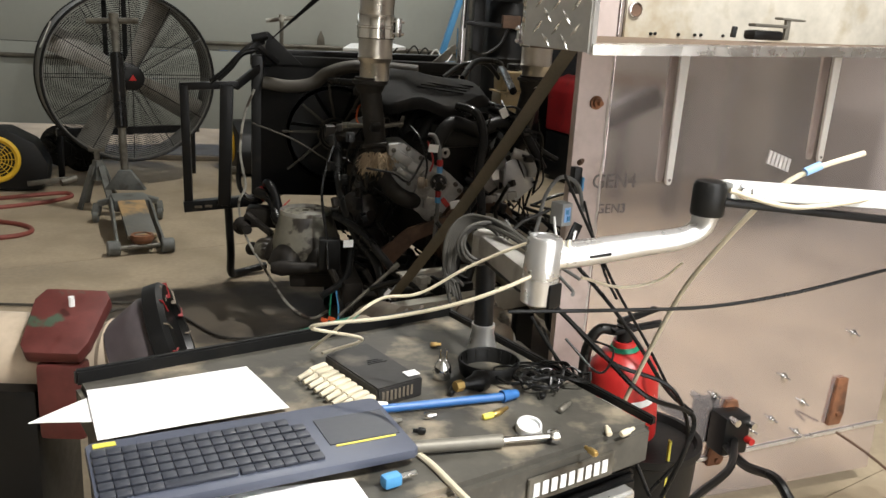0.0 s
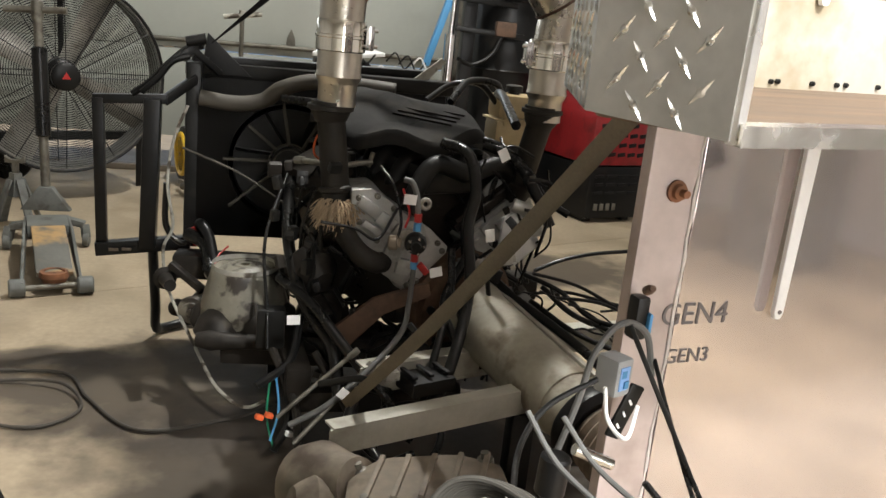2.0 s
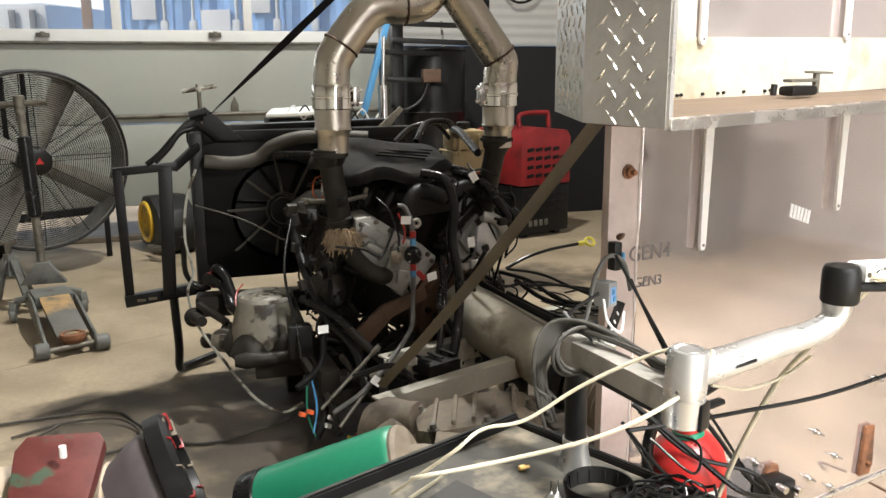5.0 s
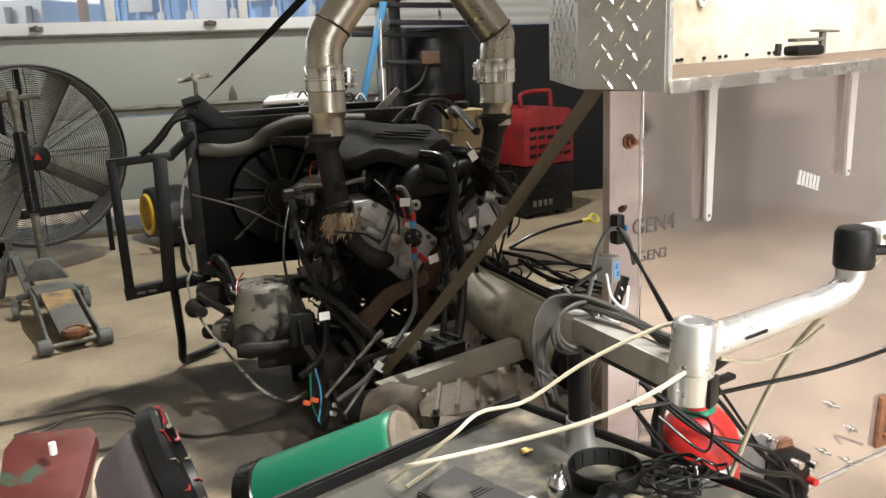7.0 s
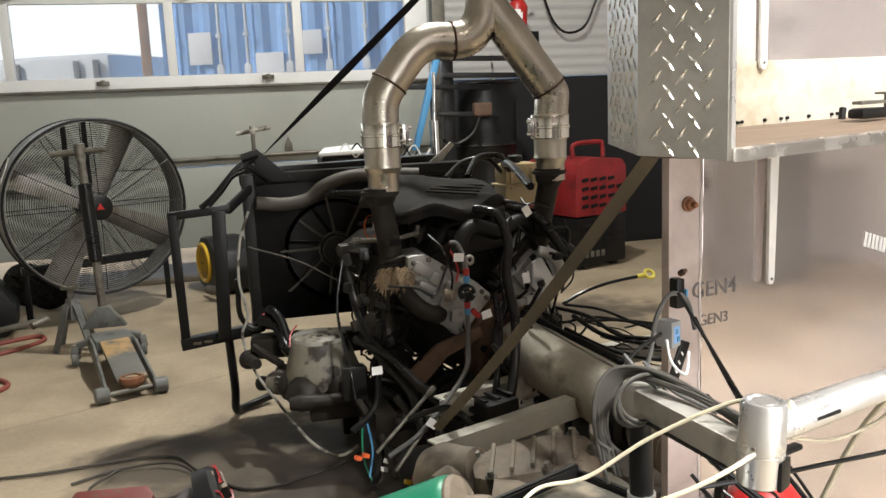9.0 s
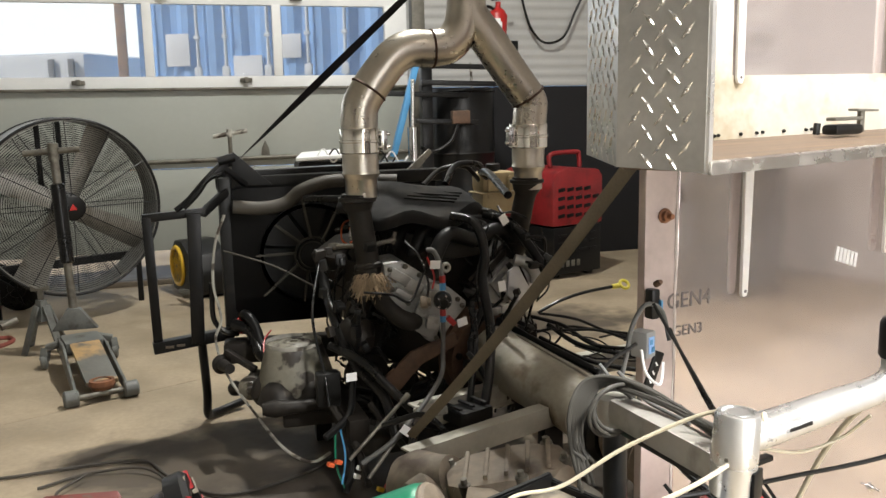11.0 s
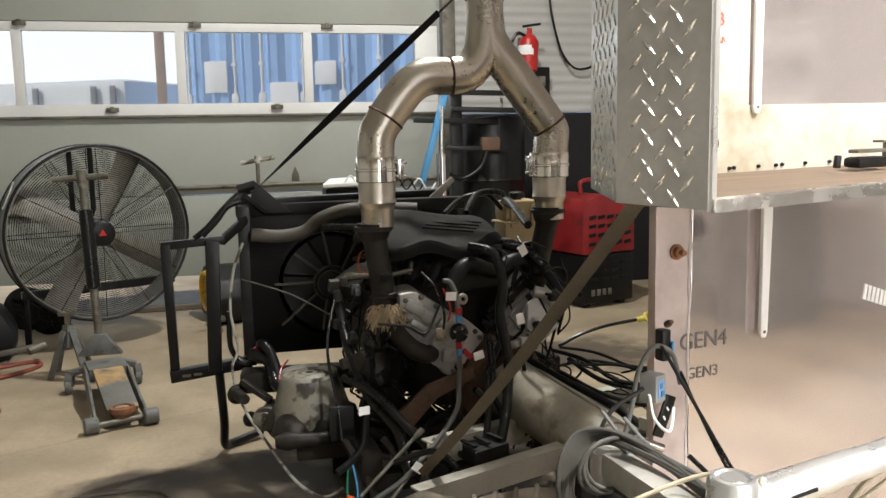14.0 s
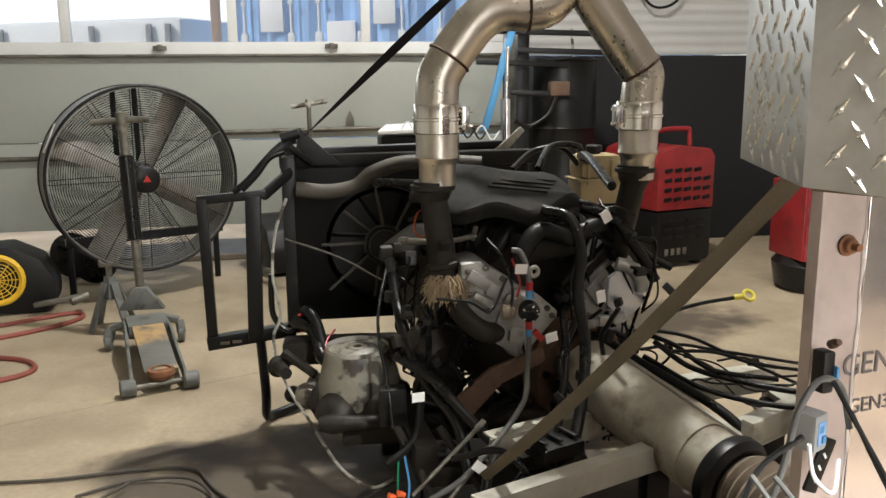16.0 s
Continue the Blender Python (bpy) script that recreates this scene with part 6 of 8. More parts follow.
    prism(bm, [(-0.13, -0.05), (-0.10, -0.075), (0.02, -0.08), (0.11, -0.065), (0.145, -0.02), (0.13, 0.04), (0.05, 0.075), (-0.08, 0.07), (-0.135, 0.02)], 0.085, pose(0.33, 1.87, 0.385, 6, -10, -16), 0.026)
    part("cover_casting", bm, CHALK_BROWN, g)
    for k in range(5):
        bm = B()
        mm = pose(0.33, 1.87, 0.385, 6, -10, -16)
        bar(bm, mm @ Vector((-0.09 + 0.045 * k, -0.06, 0.088)), mm @ Vector((-0.075 + 0.045 * k, 0.055, 0.088)), 0.010, 0.012, 0.003)
        part("rib", bm, CHALK_BROWN, g)
    for x, y in ((0.128, -0.03), (0.10, 0.05), (-0.115, 0.03), (-0.09, -0.06), (0.03, -0.07)):
        bm = B()
        mm = pose(0.33, 1.87, 0.385, 6, -10, -16)
        lathe(bm, mm @ Vector((x, y, 0.04)), mm @ Vector((x, y, 0.095)), [(0, 0.016), (0.042, 0.014), (0.044, 0.008), (0.055, 0.007)], 12)
        part("bolt_boss", bm, STEEL_GREY, g)
    bm = B()
    prism(bm, [(-0.15, -0.06), (0.02, -0.095), (0.16, -0.03), (0.15, 0.05), (0.05, 0.09), (-0.14, 0.08)], 0.014, pose(0.33, 1.87, 0.372, 6, -10, -16), 0.004)
    part("flange", bm, CAST, g)
    bm = B()
    lathe(bm, (0.41, 1.80, 0.43), (0.43, 1.76, 0.43), [(0, 0.05), (0.02, 0.045), (0.04, 0.012)], 20)
    part("boss", bm, CHALK_BROWN, g)
    bm = B()
    lathe(bm, (0.12, 2.02, 0.36), (0.22, 1.90, 0.43), [(0, 0.05), (0.03, 0.075), (0.07, 0.08), (0.12, 0.06), (0.16, 0.05)], 24)
    lathe(bm, (0.10, 1.90, 0.40), (0.24, 1.92, 0.36), [(0, 0.03), (0.03, 0.055), (0.08, 0.05), (0.14, 0.065)], 20)
    part("end_casting", bm, CHALK_BROWN, g)
    bm = B()
    box(bm, (0.30, 1.93, 0.19), (0.30, 0.22, 0.36), rz=20, bevel=0.03)
    part("case", bm, CAST_DARK, g)
    bm = B()
    lathe(bm, (0.20, 1.80, 0.40), (0.30, 1.76, 0.38), [(0, 0.05), (0.05, 0.056), (0.1, 0.045)], 22)
    part("neck", bm, CHALK_BROWN, g)
    bm = B()
    box(bm, (0.44, 1.80, 0.36), (0.12, 0.10, 0.10), rz=10, bevel=0.02)
    part("bracket", bm, CHALK, g)
    e = thing("control_module", (0.45, 2.62, 0.3), "black cast control module with a wiring plug", "control module")
    bm = B()
    box(bm, (0.47, 2.60, 0.300), (0.13, 0.09, 0.04), rz=22, bevel=0.008)
    part("housing", bm, PLASTIC, e)
    for k in range(3):
        bm = B()
        box(bm, (0.42 + 0.045 * k, 2.58 + 0.018 * k, 0.331), (0.012, 0.07, 0.008), rz=22, bevel=0.002)
        part("fin", bm, PLASTIC, e)
    bm = B()
    box(bm, (0.37, 2.56, 0.335), (0.04, 0.03, 0.025), rz=22, bevel=0.004)
    part("plug", bm, CHALK, e)


chassis()


def slanted_strap():
    t = thing("ratchet_strap", (0.3, 2.4, 0.33), "dusty tan ratchet strap pulled slanting up to the locker", "strap")
    a, b = Vector((0.245, 2.44, 0.315)), Vector((0.455, 1.555, 1.145))
    for off, w in ((Vector((0, 0, 0)), 0.021), (Vector((0.012, 0.012, -0.006)), 0.019)):
        bm = B()
        n = 20
        verts = []
        d = (b - a).normalized()
        for k in range(n + 1):
            p = a.lerp(b, k / n) + off - Vector((0, 0, 0.02)) * math.sin(math.pi * k / n)
            tw = 0.35 + 0.25 * math.sin(k * 0.5)
            s = Vector((-0.59, 0.47 + 0.3 * (tw - 0.35), 0.655))
            s = (s - d * s.dot(d)).normalized() * (w / 2)
            verts.append((bm.verts.new(p - s), bm.verts.new(p), bm.verts.new(p + s)))
        for p, q in zip(verts, verts[1:]):
            bm.faces.new((p[0], p[1], q[1], q[0]))
            bm.faces.new((p[1], p[2], q[2], q[1]))
        bmesh.ops.solidify(bm, geom=bm.faces, thickness=0.004)
        part("webbing", bm, STRAP, t)
    for f in (0.38, 0.72):
        bm = B()
        c = a.lerp(b, f)
        bar(bm, c - Vector((-0.59, 0.47, 0.655)) * 0.018, c + Vector((-0.59, 0.47, 0.655)) * 0.018, 0.006, 0.012, 0.002)
        part("tie", bm, BLACK, t, "black cable tie")


slanted_strap()


# ---- tool cabinet and what lies on it ----
CU, CV = Vector((0.914, 0.407, 0)), Vector((-0.407, 0.914, 0))
CORNER = Vector((0.385, 0.915, 0.66))


def cab(u, v, z):
    """A point of the cabinet: u to the right from its left end, v back from its front, z up from its top."""
    return CORNER + CU * (u - 0.68) + CV * v + Vector((0, 0, z))


def cab_pose(u, v, z, turn=0.0):
    p = cab(u, v, z)
    return pose(p.x, p.y, p.z, 0, 0, 24 + turn)


def cab_box(bm, u, v, z, size, turn=0.0, bevel=0.0, rx=0.0, ry=0.0):
    r = bmesh.ops.create_cube(bm, size=1.0, matrix=cab_pose(u, v, z, turn) @ pose(0, 0, 0, rx, ry, 0) @ Matrix.Diagonal((*size, 1)))
    if bevel:
        bmesh.ops.bevel(bm, geom=list({e for q in r["verts"] for e in q.link_edges}), offset=bevel, segments=2, affect="EDGES")
    return bm


def tool_cabinet():
    t = thing("tool_cabinet", cab(0.34, 0.235, -0.66), "black steel drawer tool cabinet with a grimy cluttered top", "tool cabinet")
    bm = B()
    cab_box(bm, 0.37, 0.235, -0.345, (0.61, 0.46, 0.55), bevel=0.006)
    part("body", bm, BLACK, t)
    bm = B()
    cab_box(bm, 0.37, 0.235, -0.03, (0.63, 0.48, 0.06), bevel=0.008)
    part("top", bm, MAT_TOP, t, "black top grimy with tan dust")
    bm = B()
    cab_box(bm, 0.37, 0.472, 0.008, (0.63, 0.012, 0.022), bevel=0.003)
    part("back_rim", bm, BLACK, t)
    bm = B()
    cab_box(bm, 0.684, 0.235, 0.004, (0.010, 0.48, 0.012), bevel=0.002)
    part("side_rim", bm, BLACK, t)
    for k in range(4):
        bm = B()
        cab_box(bm, 0.37, 0.0, -0.13 - 0.13 * k, (0.58, 0.016, 0.115), bevel=0.004)
        d = part("drawer", bm, BLACK, t)
        bm = B()
        cab_box(bm, 0.37, -0.016, -0.085 - 0.13 * k, (0.54, 0.022, 0.02), bevel=0.004)
        part("pull", bm, TRIM, d, "bright aluminium drawer pull")
    bm = B()
    cab_box(bm, 0.535, -0.008, -0.035, (0.145, 0.004, 0.034), bevel=0.001)
    b = part("badge", bm, STEEL_GREY, t, "oblong maker's badge with pale bars")
    for k in range(9):
        bm = B()
        cab_box(bm, 0.475 + 0.0145 * k, -0.0105, -0.035, (0.0095, 0.001, 0.018))
        part("badge_bar", bm, PAPER, b, smooth=False)
    for u, v in ((0.11, 0.05), (0.63, 0.05), (0.11, 0.42), (0.63, 0.42)):
        bm = B()
        p = cab(u, v, -0.625)
        lathe(bm, p - CU * 0.014, p + CU * 0.014, [(0, 0.028), (0.004, 0.034), (0.024, 0.034), (0.028, 0.028)], 18)
        part("caster", bm, RUBBER, t)


tool_cabinet()


def keyboard():
    tl, tr, br = Vector((-0.323, 0.864, 0.682)), Vector((0.018, 0.964, 0.682)), Vector((0.046, 0.803, 0.682))
    x = (tr - tl).normalized()
    y = -((br - tr) - x * (br - tr).dot(x)).normalized()
    wide, deep = 0.352, 0.14
    o = tr - x * wide - y * deep
    m = Matrix(((x.x, y.x, 0, o.x), (x.y, y.y, 0, o.y), (0, 0, 1, 0.672), (0, 0, 0, 1))) @ pose(0, 0, 0, 1.5, 0, 0)
    t = thing("keyboard", o, "slate grey wireless keyboard with touchpad lying on papers", "keyboard")
    bm = B()
    prism(bm, [(0, 0.006), (0.006, 0), (wide - 0.006, 0), (wide, 0.006), (wide, deep - 0.006), (wide - 0.006, deep), (0.006, deep), (0, deep - 0.006)], 0.012, m, 0.003)
    part("body", bm, KEY_BODY, t)
    for r in range(6):
        n = 15 if r else 14
        for k in range(n):
            w = 0.0152
            if r == 5 and 4 <= k <= 8:
                if k > 4:
                    continue
                w = 0.076
            bm = B()
            px = 0.012 + 0.0158 * k + (0.030 if w > 0.03 else 0)
            prism(bm, [(-w / 2, -0.0066), (w / 2, -0.0066), (w / 2, 0.0066), (-w / 2, 0.0066)], 0.0035, m @ Matrix.Translation((px, 0.108 - 0.0172 * r, 0.0125)), 0.0012)
            part("key", bm, KEY_CAP, t)
    bm = B()
    prism(bm, [(0, 0), (0.088, 0), (0.088, 0.062), (0, 0.062)], 0.001, m @ Matrix.Translation((0.256, 0.042, 0.0122)), 0.0)
    part("touchpad", bm, KEY_CAP, t, "dark glossy touchpad")
    bm = B()
    prism(bm, [(0, 0), (0.075, 0), (0.075, 0.0025), (0, 0.0025)], 0.001, m @ Matrix.Translation((0.262, 0.037, 0.0124)))
    part("accent_line", bm, YELLOW_PALE, t, "yellow accent line")
    bm = B()
    prism(bm, [(0, 0), (0.024, 0), (0.024, 0.008), (0, 0.008)], 0.0016, m @ Matrix.Translation((0.008, 0.124, 0.0124)), 0.0)
    part("power_key", bm, YELLOW_PALE, t, "yellow button")


keyboard()


def sheet_of_paper(corners, z, label):
    bm = B()
    low = [bm.verts.new((p[0], p[1], z)) for p in corners]
    f = bm.faces.new(low)
    bmesh.ops.subdivide_edges(bm, edges=bm.edges[:], cuts=6, use_grid_fill=True)
    for v in bm.verts:
        v.co.z += 0.0018 * noise.noise(v.co * 9)
    bmesh.ops.solidify(bm, geom=bm.faces[:], thickness=0.0006)
    return solo("paper_sheet", bm, PAPER, label, "paper", "loose papers")


sheet_of_paper([(-0.315, 0.911, 0.668), (-0.091, 0.982, 0.668), (-0.150, 1.118, 0.668), (-0.355, 1.051, 0.668)], 0.6675, "sheet of white paper on the tool cabinet")
sheet_of_paper([(-0.405, 0.964, 0.665), (-0.239, 0.967, 0.665), (-0.154, 1.111, 0.665), (-0.347, 1.039, 0.665)], 0.6645, "curling sheet of white paper under another")
sheet_of_paper([(-0.199, 0.761, 0.664), (-0.006, 0.748, 0.664), (-0.022, 0.806, 0.664), (-0.207, 0.783, 0.664)], 0.6635, "sheet of white paper under the keyboard")


def clutter():
    t = thing("data_module", (0.024, 1.102, 0.660), "black metal interface module grimy with dust, leads plugged in", "module")
    a, b, c, d = [Vector(p) for p in ((-0.038, 1.107, 0.688), (0.027, 1.152, 0.688), (0.092, 1.020, 0.688), (0.025, 0.984, 0.688))]
    bm = B()
    top = [bm.verts.new(p) for p in (a, b, c, d)]
    low = [bm.verts.new(p - Vector((0, 0, 0.028))) for p in (a, b, c, d)]
    bm.faces.new(top)
    bm.faces.new(low[::-1])
    for k in range(4):
        bm.faces.new((low[k], low[(k + 1) % 4], top[(k + 1) % 4], top[k]))
    bmesh.ops.bevel(bm, geom=bm.edges[:], offset=0.002, segments=2, affect="EDGES")
    part("case", bm, mat("dusty_module_case", (0.022, 0.021, 0.02), 0.5, vary=0.4, dirt=(0.13, 0.115, 0.09), dirt_at=0.52, dirt_wide=0.2, dirt_scale=14), t)
    for k in range(8):
        bm = B()
        p = d.lerp(c, 0.12 + 0.09 * k) - Vector((0, 0, 0.013))
        bar(bm, p - Vector((0, 0.001, 0.007)), p + Vector((0, -0.001, 0.007)), 0.003, 0.003)
        part("vent_slot", bm, GROOVE, t)
    bm = B()
    p = c.lerp(b, 0.1) + Vector((-0.008, 0, 0.001))
    box(bm, p, (0.02, 0.016, 0.001), rz=24)
    part("sticker", bm, PAPER, t, "small white sticker")
    for k in range(3):
        bm = B()
        p = a.lerp(c, 0.45) + Vector((0.0, 0.006 * k, 0.0008))
        bar(bm, p, p + CU * (0.03 - 0.006 * k) - CV * 0.0, 0.003, 0.0008)
        part("print_bar", bm, BLACK, t)
    for k in range(9):
        f = k / 8
        p = a.lerp(d, 0.06 + 0.9 * f)
        out = (a - b).normalized()
        bm = B()
        bar(bm, p + out * 0.002 - Vector((0, 0, 0.014)), p + out * 0.030 - Vector((0, 0, 0.016)), 0.011, 0.012, 0.003)
        cyl(bm, p + out * 0.030 - Vector((0, 0, 0.016)), p + out * 0.052 - Vector((0, 0, 0.02)), 0.0052, 0.0035, 8)
        part("lead_plug", bm, CREAM, t, "cream moulded lead plug")
    bm = B()
    cyl(bm, d + Vector((-0.02, -0.012, -0.02)), d + Vector((0.012, -0.012, -0.02)), 0.010, 0.007, 12)
    part("white_plug", bm, PAPER, t, "white plug")
    # pens, driver, cap
    p = thing("blue_tool", (0.111, 0.981, 0.668), "blue plastic pen with a dark tip on the cabinet top", "pen")
    bm = B()
    cyl(bm, (0.025, 0.966, 0.668), (0.202, 0.993, 0.668), 0.0058, seg=12)
    part("barrel", bm, PEN_BLUE, p)
    bm = B()
    cyl(bm, (0.200, 0.993, 0.668), (0.224, 1.001, 0.668), 0.009, 0.006, seg=12)
    part("tip", bm, PEN_BLUE, p)
    s = thing("torch_wand", (0.140, 0.868, 0.670), "black rubber handled rod with a chrome end", "tool")
    bm = B()
    cyl(bm, (0.050, 0.857, 0.670), (0.168, 0.866, 0.670), 0.0085, seg=14, chamfer=0.002)
    part("grip", bm, STEEL_GREY, s)
    bm = B()
    cyl(bm, (0.167, 0.866, 0.670), (0.232, 0.872, 0.670), 0.0045, seg=12)
    lathe(bm, (0.230, 0.871, 0.670), (0.245, 0.873, 0.670), [(0, 0.008), (0.004, 0.0095), (0.010, 0.0095), (0.012, 0.006)], 14)
    part("shaft", bm, CHROME, s, "chrome shaft and collar")
    k = thing("round_cap", (0.217, 0.919, 0.660), "clear white round plastic cap", "cap")
    bm = B()
    c = Vector((0.214, 0.908, 0.664))
    lathe(bm, c - Vector((0, 0, 0.004)), c + Vector((0.0, -0.004, 0.010)), [(0, 0.017), (0.003, 0.0175), (0.011, 0.0165), (0.011, 0.014), (0.006, 0.0135)], 26)
    part("rim", bm, FRAME_WHITE, k)
    w = thing("white_lead", (0.068, 0.821, 0.662), "white lead running over the cabinet edge", "lead")
    bm = B()
    tube(bm, [(0.050, 0.871, 0.663), (0.070, 0.832, 0.663), (0.087, 0.782, 0.663), (0.099, 0.744, 0.663)], 0.0042, 8)
    part("wire", bm, CREAM, w)
    b2 = thing("blue_connector", (0.019, 0.795, 0.665), "small blue plug with a metal stem", "connector")
    bm = B()
    q = Vector((0.018, 0.787, 0.670))
    box(bm, q, (0.022, 0.014, 0.014), rz=24, bevel=0.003)
    part("shell", bm, BLUE, b2)
    bm = B()
    cyl(bm, q + CU * 0.01, q + CU * 0.032, 0.004, seg=10)
    part("stem", bm, CHROME, b2)
    n = thing("clear_plug", (0.132, 1.083, 0.670), "clear glass vacuum plug with two prongs", "plug")
    q = Vector((0.130, 1.072, 0.675))
    bm = B()
    lathe(bm, q - Vector((0, 0, 0.012)), q + Vector((0, 0, 0.016)), [(0, 0.012), (0.01, 0.014), (0.02, 0.012), (0.028, 0.006)], 16)
    part("shell", bm, CHROME, n)
    for dx in (-0.004, 0.005):
        bm = B()
        cyl(bm, q + Vector((dx, 0, 0.012)), q + Vector((dx, 0, 0.032)), 0.0014, seg=6)
        part("prong", bm, CHROME, n)
    v = thing("vacuum_fitting", (0.182, 1.046, 0.670), "black hose fitting with a brass nut", "fitting")
    q = Vector((0.185, 1.035, 0.675))
    bm = B()
    lathe(bm, q, q - CU * 0.04, [(0, 0.014), (0.012, 0.016), (0.02, 0.011), (0.04, 0.006)], 16)
    part("body", bm, BLACK, v)
    bm = B()
    cyl(bm, q - CU * 0.04, q - CU * 0.052, 0.008, seg=6)
    part("nut", bm, BRASS, v)
    rnd = random.Random(8)
    finishes = (BRASS, YELLOW_PALE, CHROME, BLACK, BRASS, CREAM, CREAM, STEEL_GREY, BRASS, BLACK, BLACK, STEEL_GREY)
    spots = [(0.188, 0.955, 0.665), (0.172, 0.944, 0.665), (0.091, 0.950, 0.665), (0.070, 0.909, 0.665), (0.274, 0.840, 0.665), (0.316, 0.890, 0.665), (0.341, 0.885, 0.665), (0.044, 0.938, 0.665), (0.143, 1.195, 0.665), (0.136, 1.026, 0.665), (0.261, 0.999, 0.665), (0.282, 0.962, 0.665)]
    for p, m2 in zip(spots, finishes):
        bm = B()
        a = rnd.uniform(0, 3)
        d = Vector((math.cos(a), math.sin(a), 0)) * rnd.uniform(0.006, 0.016)
        lathe(bm, Vector(p) - d, Vector(p) + d, [(0, 0.003), (0.002, 0.0045), (d.length * 1.2, 0.0045), (d.length * 1.25, 0.0028), (d.length * 2, 0.0025)], 8)
        solo("fastener", bm, m2, "small loose fastener on the cabinet top", "fastener", "loose fasteners")
    o = thing("band_coil", (0.205, 1.095, 0.66), "short black plastic band coiled on the cabinet top", "band")
    q = Vector((0.205, 1.092, 0.661))
    bm = B()
    lathe(bm, q, q + Vector((0, 0, 0.022)), [(0, 0.040), (0.0, 0.043), (0.020, 0.047), (0.022, 0.046), (0.022, 0.044), (0.0, 0.040)], 36, cap=False)
    band = part("band", bm, PLASTIC, o)
    for k in range(14):
        a = 2 * math.pi * k / 14
        bm = B()
        bar(bm, q + Vector((0.0415 * math.cos(a), 0.0415 * math.sin(a), 0.003)), q + Vector((0.0435 * math.cos(a), 0.0435 * math.sin(a), 0.019)), 0.003, 0.004)
        part("rib", bm, PLASTIC, band)
    # coiled leads on the top
    h = thing("coiled_lead", (0.263, 1.084, 0.680), "heap of coiled thin black leads", "lead")
    c = Vector((0.254, 1.046, 0.668))
    for k in range(11):
        bm = B()
        r = rnd.uniform(0.02, 0.045)
        o = c + CU * rnd.uniform(-0.02, 0.06) + CV * rnd.uniform(-0.03, 0.02)
        pts = [o + Vector((r * math.cos(q), r * 0.8 * math.sin(q), rnd.uniform(0.0, 0.012))) for q in [2 * math.pi * j / 9 for j in range(10)]]
        tube(bm, pts, rnd.choice((0.0016, 0.002, 0.0028)), 6, 5)
        part("loop", bm, RUBBER, h)


clutter()


# ---- monitor arm ----
def monitor_arm():
    t = thing("monitor_arm", (0.216, 1.182, 0.66), "silver jointed monitor arm clamped to the tool cabinet", "monitor arm")
    bm = B()
    lathe(bm, (0.216, 1.182, 0.66), (0.216, 1.182, 0.705), [(0, 0.024), (0.005, 0.023), (0.034, 0.0175), (0.036, 0.0185), (0.045, 0.0185)], 24)
    part("foot", bm, ARM_SILVER, t)
    bm = B()
    cyl(bm, (0.216, 1.182, 0.70), (0.212, 1.178, 0.818), 0.0155, seg=20)
    part("post", bm, BLACK, t, "black post")
    bm = B()
    lathe(bm, (0.212, 1.178, 0.812), (0.212, 1.178, 0.858), [(0, 0.020), (0.003, 0.024), (0.04, 0.023), (0.046, 0.017)], 24)
    bar(bm, (0.212, 1.178, 0.838), (0.222, 0.952, 0.848), 0.036, 0.034, 0.008)
    link = part("lower_link", bm, mat("dusty_grey_link", (0.40, 0.385, 0.35), 0.45, metal=0.5, vary=0.2, dirt=(0.22, 0.2, 0.165), dirt_at=0.52, dirt_wide=0.2, dirt_scale=20), t, "dusty grey lower link")
    bm = B()
    bar(bm, (0.214, 1.15, 0.818), (0.221, 0.985, 0.827), 0.026, 0.008, 0.002)
    part("cable_cover", bm, BLACK, link, "dark cable cover under the link")
    j = Vector((0.222, 0.944, 0.822))
    bm = B()
    lathe(bm, j, j + Vector((0.003, -0.002, 0.092)), [(0, 0.018), (0.003, 0.0225), (0.036, 0.0235), (0.0365, 0.022), (0.0395, 0.022), (0.040, 0.0238), (0.086, 0.0230), (0.090, 0.0205), (0.0905, 0.0165), (0.087, 0.0155), (0.087, 0.0125), (0.090, 0.0115)], 36)
    joint = part("joint", bm, ARM_SILVER, t, "bright round joint barrel")
    bm = B()
    prism(bm, [(-0.011, -0.002), (0.012, -0.002), (0.012, 0.030), (-0.011, 0.030)], 0.005, pose(j.x + 0.014, j.y - 0.0165, j.z + 0.002, 90, 0, 32), 0.002)
    part("window_slot", bm, BLACK, joint, "dark slot in the joint")
    bm = B()
    lathe(bm, j + Vector((-0.018, -0.0155, 0.047)), j + Vector((-0.0195, -0.0165, 0.047)), [(0, 0.0022), (0.002, 0.0022)], 10)
    part("grub_screw", bm, STEEL_GREY, joint)
    bm = B()
    tube(bm, [(0.226, 0.944, 0.884), (0.28, 0.951, 0.888), (0.36, 0.963, 0.896), (0.425, 0.972, 0.903), (0.452, 0.976, 0.916), (0.460, 0.977, 0.940)], 0.02, 18, 8, radii=lambda f: 0.0205 - 0.0055 * min(1.0, f * 1.5) + 0.004 * max(0.0, f - 0.75) * 4, flat=0.72)
    arm = part("upper_link", bm, ARM_SILVER, t, "bright satin silver upper link")
    bm = B()
    bar(bm, (0.283, 0.9365, 0.886), (0.315, 0.941, 0.8895), 0.003, 0.004, 0.001)
    part("cable_slot", bm, BLACK, arm)
    e = Vector((0.460, 0.977, 0.934))
    bm = B()
    lathe(bm, e, e + Vector((0.001, 0.001, 0.048)), [(0, 0.0205), (0.003, 0.0225), (0.040, 0.0225), (0.046, 0.0195), (0.048, 0.014)], 28)
    part("elbow", bm, PLASTIC, t, "glossy black elbow cap")
    bm = B()
